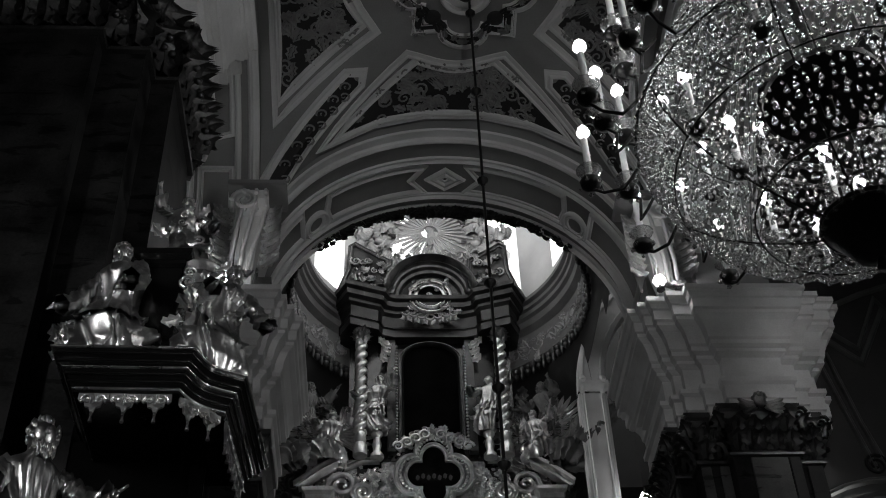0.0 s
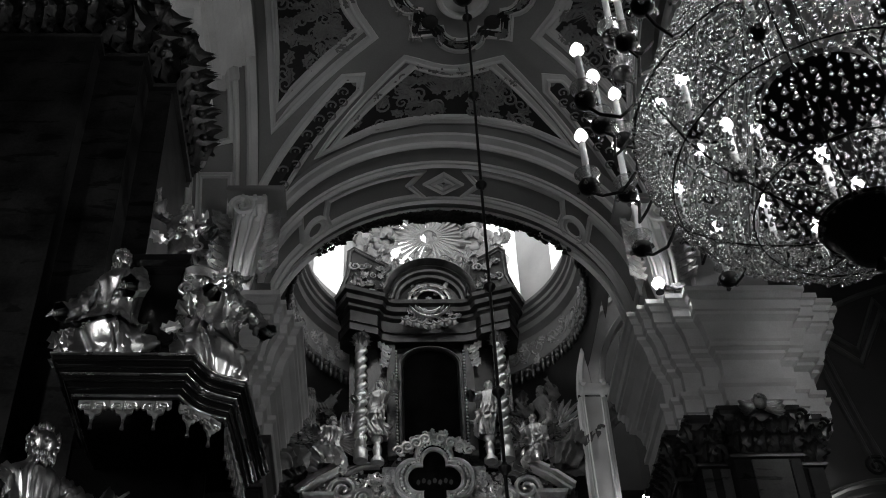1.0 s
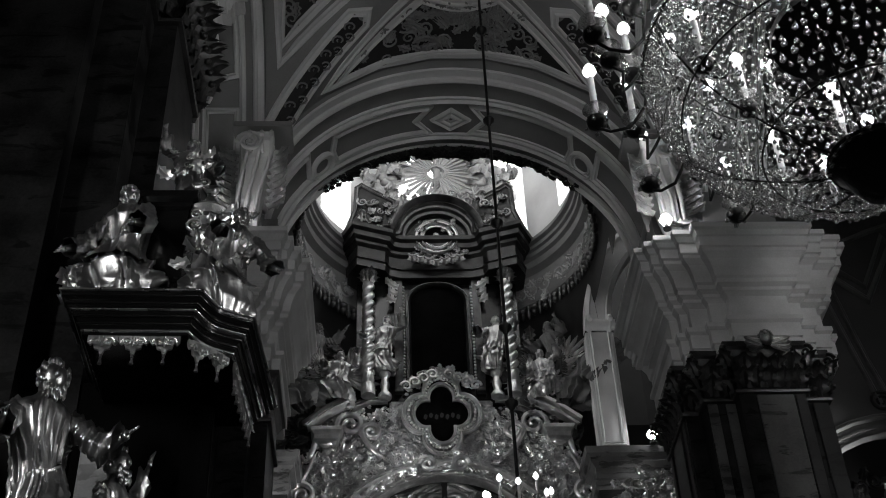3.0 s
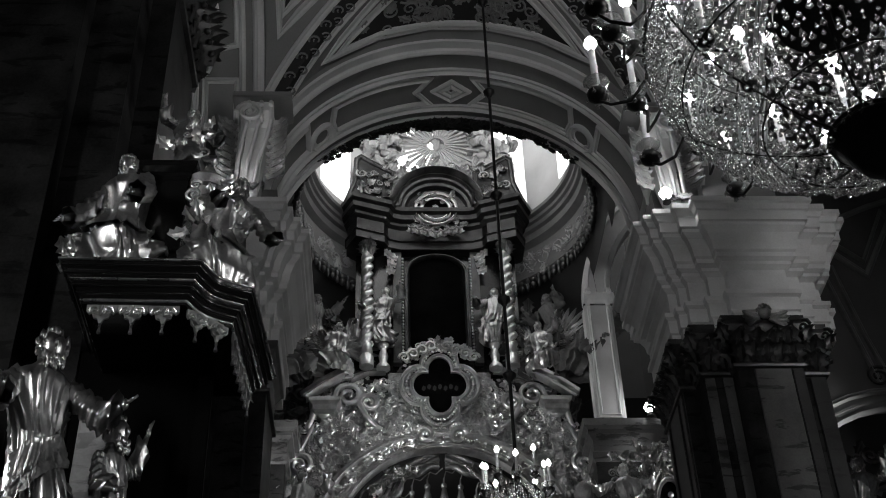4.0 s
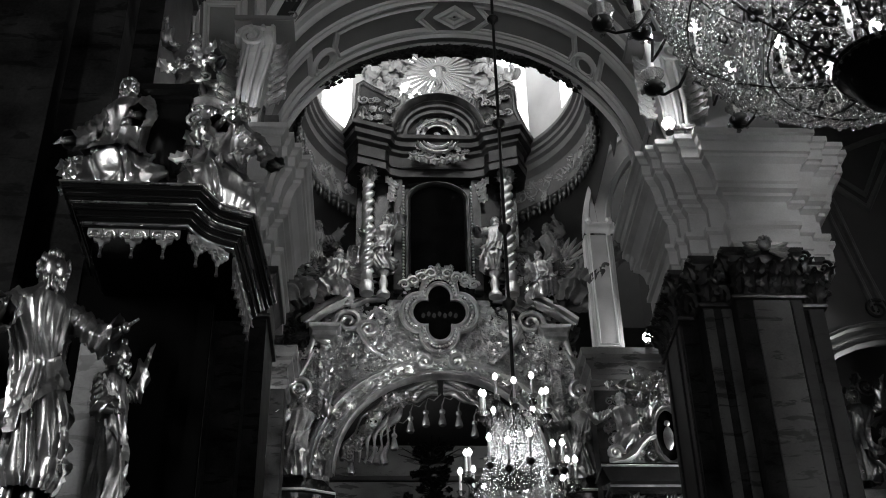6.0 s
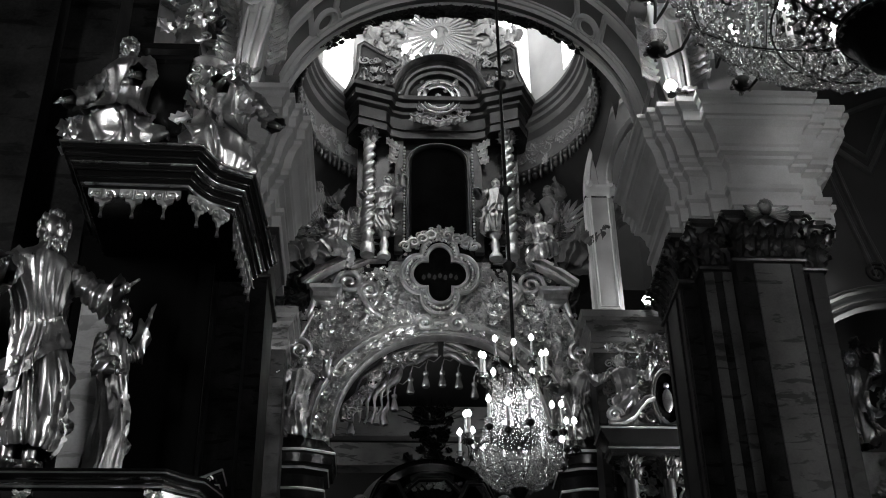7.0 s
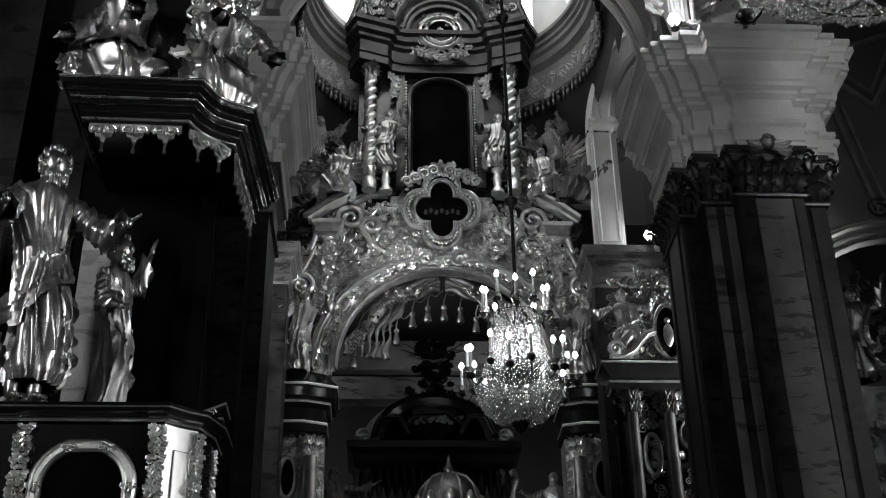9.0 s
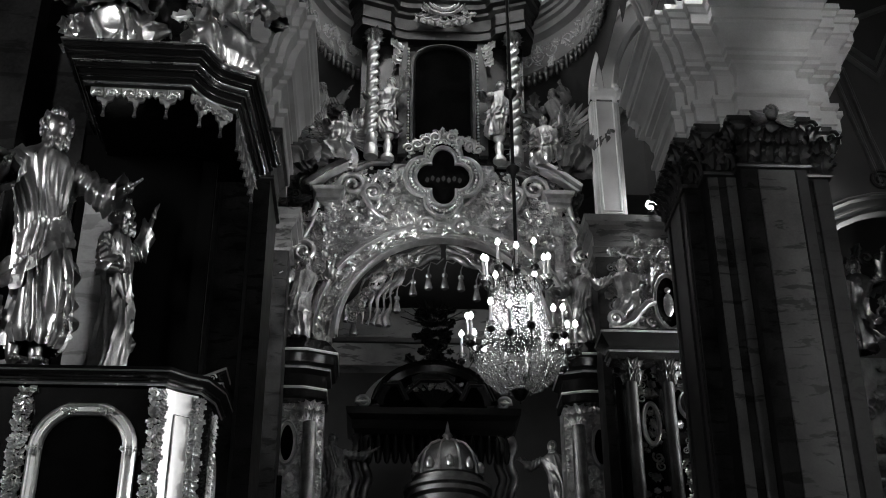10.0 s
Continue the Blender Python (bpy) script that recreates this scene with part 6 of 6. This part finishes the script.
# dark tone puts the shade on the pendentive reliefs into their colour
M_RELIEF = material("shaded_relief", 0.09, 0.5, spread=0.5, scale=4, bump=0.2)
# ---- pendentive groups, wall pieces beside the screen ----
for s, x in ((-1, -1.5), (1, 3.8)):
    for k in range(5):
        bm = bmesh.new()
        figure(bm, (0, 0, 0), 1.7, turn=-s * (10 + 20 * k), seed=140 + 10 * s + k, shape=SEAT if k % 2 else STAND)
        bmesh.ops.transform(bm, matrix=Matrix.Translation((x + s * (.28 * k - .5), 24.2 - .3 * k, 16.4 + .35 * (k % 3))) @ Matrix.Rotation(radians(s * 22 * (k - 2)), 4, "Y") @ Matrix.Diagonal((1.1, .5, 1, 1)), verts=bm.verts)
        tagged(part("relief_figure", bm, M_RELIEF, None, "carved relief figure on the pendentive, shade in its colour", 75), "", "statue", "figures on the pendentives")
    bm = bmesh.new()
    r = random.Random(150 + s)
    carving(bm, r, lambda q: (x + q.uniform(-.7, .5), 24.3 + q.uniform(-.2, .2), q.uniform(15.8, 18.8)), 130, .38, .8)
    tagged(part("foliage_carving", bm, M_RELIEF, None, "foliage carving beside the altar screen, shade in its colour", 60), "", "carving", "", "stuff")
for s in (-1, 1):
    x0, x1 = (4.35, 6.6) if s > 0 else (-3.8, -1.95)
    th = thing("impost_pier", ((x0 + x1) / 2, 23.0, 0), "grey pier with pale moulded impost beside the screen", "pier", "", "structure")
    bm = bmesh.new()
    box(bm, x0, x1, 22.9, 23.6, -.11, 14.2, .01)
    part("shaft", bm, M_MARBLE, th)
    bm = bmesh.new()
    pl = [Vector(q) for q in ((x0, 22.9), (x1, 22.9), (x1, 23.6), (x0, 23.6))]
    moulding(bm, pl, [(0, 14.1), (.06, 14.15), (.06, 14.3), (.02, 14.35), (.02, 14.6), (.12, 14.7), (.12, 14.8), (.2, 14.85), (.22, 15.0), (0, 15.02)])
    part("impost", bm, M_MARBLE_L, th, "grey moulded impost", 30)
    bm = bmesh.new()
    box(bm, x0 + .12, x0 + .75, 22.85, 23.2, 15.0, 18.0, .02)
    part("pilaster", bm, M_STUCCO, th, "grey panelled pilaster")
    bm = bmesh.new()
    for q in range(2):
        spiral(bm, (x0 + .2 + .45 * q, 22.72, 18.1), (0, -1, 0), (0, 0, 1), .2, 1.6, .06, 24)
    tube(bm, [(x0 + .1, 22.72, 18.1), (x0 + .77, 22.72, 18.1)], .13, 16)
    part("scroll", bm, M_STUCCO, th, "pale rolled scroll", 60)
    if s > 0:
        bm = bmesh.new()
        arc = [(x0 + .44 + 2.4 * (1 - math.cos(radians(a))), 22.9, 18.1 + 3.2 * math.sin(radians(a))) for a in range(0, 61, 6)]
        strip(bm, arc, [(0, -1, 0)] * len(arc), [(-.3, -.3), (-.3, .05), (-.2, .08), (-.17, .02), (.17, .02), (.2, .08), (.3, .05), (.3, -.3)])
        part("arch_band", bm, M_STUCCO, th, "pale moulded arch band", 40)
    bm = bmesh.new()
    strip(bm, [(x0 + .22, 22.85, 15.15), (x0 + .22, 22.85, 18.2), (x0 + .65, 22.85, 18.2), (x0 + .65, 22.85, 15.15)], [(0, -1, 0)] * 4, bead(.08, .04), closed=True)
    part("panel_bead", bm, M_PLASTER, th, "", 40)

# portrait frame and statue group right of the screen
wing = thing("side_screen", (5.6, 23.0, 0), "gilded side screen with oval niche and crest", "altar screen")
bm = bmesh.new()
box(bm, 4.45, 7.2, 22.3, 22.6, -.11, 12.0, .02)
part("body", bm, M_LACQUER, wing)
bm = bmesh.new()
moulding(bm, [Vector(q) for q in ((4.4, 22.2), (7.3, 22.2), (7.3, 22.6), (4.4, 22.6))], [(0, 11.5), (.04, 11.55), (.04, 11.75), (.12, 11.85), (.2, 11.95), (.2, 12.05), (0, 12.08)])
part("cornice", bm, M_LACQUER, wing, "dark cornice", 30)
for o, z in ((.2, 12.0), (.05, 11.65)):
    bm = bmesh.new()
    moulding(bm, [Vector(q) for q in ((4.4, 22.2), (7.3, 22.2), (7.3, 22.6), (4.4, 22.6))], [(o, z - .025), (o + .02, z), (o, z + .025)], lid=False)
    part("gilt_edge", bm, M_OLDGOLD, wing, "narrow gilded edge")
bm = bmesh.new()
pts = [(4.42, 22.1, 12.1), (4.65, 22.1, 12.14), (4.85, 22.1, 12.26), (5.0, 22.1, 12.46), (5.15, 22.1, 12.62), (5.3, 22.1, 12.68)]
strip(bm, pts, [(0, -1, 0)] * len(pts), bead(.14, .12))
spiral(bm, (4.5, 22.05, 12.28), (1, 0, 0), (0, 0, 1), .16, 1.6, .05, 18)
part("scrolled_rail", bm, M_GOLD, wing, "gilded scrolled rail", 40)
bm = bmesh.new()
pts = [(5.62 + .29 * math.cos(a * math.pi / 16), 22.25, 12.75 + .6 * math.sin(a * math.pi / 16)) for a in range(32)]
strip(bm, pts, [(0, -1, 0)] * 32, bead(.1, .08), closed=True)
fr = part("oval_frame", bm, M_OLDGOLD, wing, "gilded oval frame", 40)
bm = bmesh.new()
bm.faces.new([bm.verts.new((p[0], 22.28, p[2])) for p in pts])
part("oval_icon", bm, M_PAINTING, fr, "dark oval niche")
bm = bmesh.new()
ball(bm, (5.62, 22.26, 12.7), .12, .9, .3, 2.2)
ball(bm, (5.62, 22.26, 13.02), .07, sub=1)
part("faded_shape", bm, M_OLDGOLD, fr, "", 60)
bm = bmesh.new()
r = random.Random(160)
carving(bm, r, lambda q: (5.75 + (.5 + q.uniform(0, .15)) * math.cos(t := q.uniform(0, 6.28)), 22.3, 12.75 + .8 * math.sin(t)), 60, .24)
carving(bm, r, lambda q: (q.uniform(5.1, 6.1), 22.3, q.uniform(13.3, 14.2)), 110, .18, volutes=.4)
carving(bm, r, lambda q: (q.uniform(4.5, 5.3), 22.4, q.uniform(12.1, 14.0)), 130, .2, volutes=.4)
tagged(part("carving", bm, M_OLDGOLD, wing, "gilded carving", 60), kind="stuff")
bm = bmesh.new()
for rr, w in ((.3, .1),):
    pts = [(5.95 + rr * math.cos(a * math.pi / 16), 22.28, 10.6 + rr * math.sin(a * math.pi / 16)) for a in range(32)]
    strip(bm, pts, [(0, -1, 0)] * 32, bead(w, .08), closed=True)
part("round_frame", bm, M_GOLD, wing, "", 40)
for x in (4.72, 5.42, 6.5):
    bm = bmesh.new()
    lathe(bm, [(.13, -.11), (.13, 8), (.11, 11.0)], (x, 22.12, 0), 20)
    col = part("column", bm, M_GILT_DIMMED, wing, "dull gilded column", 40)
    bm = bmesh.new()
    for k in range(10):
        a = 2 * math.pi * k / 10
        for z in (10.95, 11.15):
            leaf(bm, (x + .14 * math.cos(a), 22.12 + .14 * math.sin(a), z), (0, 0, 1), (math.cos(a), math.sin(a), 0), .3, .13, .8)
    tagged(part("column_capital", bm, M_GILT_DIMMED, col, "dull leafy capital", 60), kind="stuff")
bm = bmesh.new()
pts = [(5.07 + .15 * math.cos(a * math.pi / 14), 22.25, 10.2 + .4 * math.sin(a * math.pi / 14)) for a in range(28)]
strip(bm, pts, [(0, -1, 0)] * 28, bead(.09, .06), closed=True)
fr = part("oval_frame", bm, M_GOLD, wing, "", 40)
bm = bmesh.new()
bm.faces.new([bm.verts.new((p[0], 22.27, p[2])) for p in pts])
part("oval_icon", bm, M_PAINTING, fr, "dark oval icon")
bm = bmesh.new()
carving(bm, random.Random(165), field(4.9, 5.25, 22.27, 8.5, 11.4), 50, .2)
carving(bm, random.Random(166), field(5.6, 6.3, 22.27, 8.5, 11.4), 60, .24)
tagged(part("panel_carving", bm, M_OLDGOLD, wing, "", 60), kind="stuff")
bm = bmesh.new()
bm.faces.new([bm.verts.new((5.95 + .3 * math.cos(a * math.pi / 16), 22.2, 10.6 + .3 * math.sin(a * math.pi / 16))) for a in range(32)])
part("round_icon", bm, M_PAINTING, wing, "dark round icon")
statue("statue", (4.75, 22.3, 12.05), 1.6, "gilded statue with spread arms beside the altar screen", turn=-10, seed=170, arms=((-.4, -.1, .75), (.4, -.1, .8)))

# far wing in the aisle
far = thing("aisle_screen", (10.0, 23.5, 0), "gilded screen of the side aisle seen past the pier", "altar screen")
bm = bmesh.new()
box(bm, 8.3, 11.9, 23.5, 23.9, -.11, 12.2, .02)
part("body", bm, M_OLDGOLD, far)
bm = bmesh.new()
r = random.Random(180)
carving(bm, r, field(8.6, 11.6, 23.4, 9.0, 14.6), 160, .4)
tagged(part("carving", bm, M_OLDGOLD, far, "", 60), kind="stuff")
statue("statue", (9.8, 23.3, 12.2), 2.1, "gilded statue on the aisle screen", turn=-10, seed=181)
# ---- sanctuary behind the arch ----
bm = bmesh.new()
box(bm, -3.5, 6.0, 28.2, 28.5, 14.65, 15.45, .02)
box(bm, -3.5, 6.0, 28.0, 28.5, 13.81, 14.39, .02)
structure("sanctuary_beam", bm, M_MARBLE_L, "grey moulded wall beams in the sanctuary", "beam")
cib = thing("ciborium", (1.15, 26.8, 0), "dark carved altar canopy with broken pediment and gilded crown", "altar canopy")
bm = bmesh.new()
moulding(bm, [Vector(q) for q in ((-.55, 26.2), (2.85, 26.2), (2.85, 27.4), (-.55, 27.4))], [(0, 11.4), (.08, 11.5), (.08, 11.7), (.2, 11.8), (.22, 11.95), (0, 12.0)])
part("cornice", bm, M_LACQUER, cib, "", 30)
for s in (-1, 1):
    bm = bmesh.new()
    pts = [(1.15 + s * 1.25 * math.cos(radians(a)), 26.2, 12.0 + .95 * math.sin(radians(a))) for a in range(0, 91, 9)]
    strip(bm, pts, [(0, -1, 0)] * len(pts), [(-.14, -.3), (-.14, .2), (0, .26), (.14, .2), (.14, -.3)])
    part("pediment_arm", bm, M_LACQUER, cib, "curved black pediment arm", 40)
    for d in (1.45, 1.7):
        bm = bmesh.new()
        tube(bm, [(1.15 + s * d + .05 * math.cos(k * .8), 26.3 + .05 * math.sin(k * .8), -.11 + 11.5 * k / 120) for k in range(121)], .1, 8)
        part("twisted_column", bm, M_OLDGOLD, cib, "", 60)
bm = bmesh.new()
tym = [(1.15 + 1.2 * math.cos(radians(a)), 12.0 + .9 * math.sin(radians(a))) for a in range(0, 181, 12)]
for y in (26.3, 26.45):
    bm.faces.new([bm.verts.new((x, y, z)) for x, z in tym])
part("tympanum", bm, M_EBONY, cib, "black arched gable")
for s in (-1, 1):
    bm = bmesh.new()
    rows = [[bm.verts.new((1.15 + s * rr * math.cos(radians(a)), y, 11.95 + rr * .72 * math.sin(radians(a)))) for rr, y in ((1.62, 26.3), (1.42, 26.05), (1.22, 26.1))] for a in range(6, 58, 6)]
    for a, b in zip(rows, rows[1:]):
        for k in range(2):
            bm.faces.new((a[k], a[k + 1], b[k + 1], b[k]))
    # left panel's highlight is put into its pale colour; right stays black
    part("curved_roof", bm, M_STUCCO if s < 0 else M_LACQUER, cib, "curved roof panel, its highlight put into pale colour" if s < 0 else "black curved roof panel", 50)
bm = bmesh.new()
moulding(bm, [Vector(q) for q in ((.65, 26.1), (1.65, 26.1), (1.65, 26.6), (.65, 26.6))], [(-.3, 12.1), (-.1, 12.6), (0, 12.75), (.05, 12.78), (.05, 12.88), (-.1, 12.9), (-.2, 13.0)])
part("crown_block", bm, M_OLDGOLD, cib, "", 30)
bm = bmesh.new()
carving(bm, random.Random(190), lambda q: (1.15 + q.gauss(0, .2), 26.1, q.uniform(13.0, 14.4)), 60, .3, .7)
for k in range(11):
    a = radians(20 + 14 * k)
    tube(bm, [(1.15, 26.2, 14.0), (1.15 + .8 * math.cos(a), 26.2, 14.0 + .7 * math.sin(a))], [.03, .01], 5)
tagged(part("crown_carving", bm, M_IRON, cib, "dark spiked crown carving", 60), kind="stuff")
bm = bmesh.new()
for k in range(18):
    lathe(bm, [(0, 10.7), (.05, 10.75), (.09, 10.95), (.05, 11.05), (.06, 11.2), (0, 11.4)], (-.42 + .185 * k, 26.15, 0), 10)
for k in range(-4, 5):
    leaf(bm, (1.15, 26.05, 11.95), (math.sin(k * .22), 0, math.cos(k * .22)), (0, -1, 0), .62, .12, .12, 1)
tagged(part("frieze_carving", bm, M_GILT_UNLIT, cib, "dark gilded dentils and shell", 60), kind="stuff")
for q, (x, w) in enumerate(((.2, .36), (1.15, .62), (2.1, .36))):
    bm = bmesh.new()
    strip(bm, [(x - w, 26.0, 12.1 + .2 * (q == 1)), (x - w * .5, 26.0, 12.5 + .1 * (q == 1)), (x + w * .5, 26.0, 12.5 + .1 * (q == 1)), (x + w, 26.0, 12.1 + .2 * (q == 1))], [(0, -1, 0)] * 4, bead(.13, .08))
    part("gable_moulding", bm, M_GILT_DIMMED, cib, "gilded gable moulding", 40)
bm = bmesh.new()
carving(bm, random.Random(192), lambda q: (1.15 + q.uniform(-.55, .55), 26.0, 12.45 + q.uniform(-.08, .1)), 22, .14)
for s in (-1, 1):
    spiral(bm, (1.15 + s * 1.55, 26.1, 12.1), (s, 0, 0), (0, 0, 1), .16, 1.6, .05, 18, tail=(1.15 + s * 1.1, 26.1, 12.35))
tagged(part("gable_carving", bm, M_GOLD, cib, "gilded gable carving", 60), kind="stuff")
tab = thing("tabernacle", (1.41, 25.4, 0), "small domed tabernacle with polished ribs", "tabernacle")
bm = bmesh.new()
lathe(bm, [(.74, 8), (.74, 9.62), (.84, 9.68), (.84, 9.78), (.92, 9.82), (.92, 9.9), (.7, 9.96), (.7, 10.08), (.75, 10.1), (.6, 10.14)], (1.41, 25.4, 0), 32)
part("body", bm, M_OLDGOLD, tab, "", 30)
bm = bmesh.new()
lathe(bm, [(.68, 10.1), (.67, 10.32), (.58, 10.6), (.42, 10.8), (.2, 10.92), (.08, 10.95), (.07, 11.02), (.12, 11.08), (.05, 11.16), (.03, 11.3), (0, 11.42)], (1.41, 25.4, 0), 32)
part("dome", bm, M_OLDGOLD, tab, "polished gilded dome", 60)
for k in range(10):
    a = 2 * math.pi * k / 10
    bm = bmesh.new()
    tube(bm, [(1.41 + rr * math.cos(a), 25.4 + rr * math.sin(a), z) for rr, z in ((.7, 10.1), (.69, 10.32), (.6, 10.61), (.44, 10.82), (.21, 10.94))], .03, 6)
    part("rib", bm, M_GOLD, tab, "", 60)
    bm = bmesh.new()
    b = a + math.pi / 10
    lathe(bm, [(0, 10.16), (.07, 10.18), (.1, 10.28), (.05, 10.4), (0, 10.44)], (1.41 + .7 * math.cos(b), 25.4 + .7 * math.sin(b), 0), 10)
    part("urn", bm, M_GOLD, tab, "", 50)
statue("statue", (-.95, 25.6, 9.6), 1.5, "dull gilded statue with outstretched arm below the arch", M_OLDGOLD, turn=20, seed=200, arms=((-.3, -.1, .5), (.55, -.1, .85)))
statue("statue", (3.7, 25.4, 9.4), 1.55, "dull gilded statue beside the altar canopy", M_OLDGOLD, turn=-20, seed=201, arms=((-.45, -.1, .75), (.25, -.15, .55)))
for x, y, z in ((-.95, 25.6, 9.6), (3.7, 25.4, 9.4)):
    bm = bmesh.new()
    lathe(bm, [(0, -.11), (.4, -.11), (.4, .3), (.28, .4), (.28, z - .3), (.36, z - .15), (.36, z), (0, z)], (x, y, 0), 20)
    tagged(part("statue_plinth", bm, M_LACQUER, None, "tall dark turned plinth under a statue", 40), "", "plinth", "plinths in the sanctuary")
for x, y, z in ((-2.3, 23.3, 9.45), (6.0, 20.5, 8.05)):
    th = thing("icon_board", (x, y, z - 1.2), "dark hanging icon board with a pale faded oval", "icon")
    bm = bmesh.new()
    box(bm, x - .45, x + .45, y - .04, y + .04, z - 1.2, z, .01)
    part("board", bm, M_LACQUER, th)
    bm = bmesh.new()
    lathe(bm, [(0, 0), (.2, 0), (.2, .03), (0, .03)], (0, 0, 0), 24)
    bmesh.ops.rotate(bm, verts=bm.verts, cent=(0, 0, 0), matrix=Matrix.Rotation(radians(90), 3, "X"))
    bmesh.ops.translate(bm, verts=bm.verts, vec=(x, y - .03, z - .35))
    part("faded_oval", bm, M_GREY, th, "pale oval")
    bm = bmesh.new()
    box(bm, x - .04, x + .04, y - .03, y + .03, -.11, z - 1.2)
    part("pole", bm, M_IRON, th)

# drum, screen and sanctuary stand a little nearer to the arch
for ob in sorted((set(scene.objects) - BEFORE) | DRUM, key=lambda o: o.name):
    if ob.parent is None and ob.type in ("EMPTY", "MESH"):
        ob.matrix_basis = Matrix.Translation(EYE) @ Matrix.Scale(0.94, 4) @ Matrix.Translation(-Vector(EYE)) @ ob.matrix_basis

# ---- cornice spotlights ----


def spotlight(x, y, z, watts, label):
    th = thing("cornice_lamp", (x, y, z), label, "lamp", "lamps on the cornices")
    bm = bmesh.new()
    lathe(bm, [(0, 0), (.07, 0), (.07, .03), (.03, .05), (.03, .1), (0, .1)], (x, y, z), 14)
    part("lamp_base", bm, M_IRON, th, "", 40)
    bm = bmesh.new()
    lathe(bm, [(0, .1), (.07, .12), (.11, .2), (.07, .28), (0, .3)], (x, y, z), 14)
    part("bulb", bm, M_BULB, th, "lit bulb", 60)
    point_lamp("cornice_light", (x, y - .2, z + .25), watts, .06)


spotlight(-2.42, 15.62, 14.85, 9, "lit bulb on the cornice behind the pulpit canopy")
spotlight(4.62, 15.62, 14.85, 14, "lit bulb on the pier's cornice")
spotlight(5.22, 21.3, 14.22, 13, "lit bulb on the impost beside the screen")
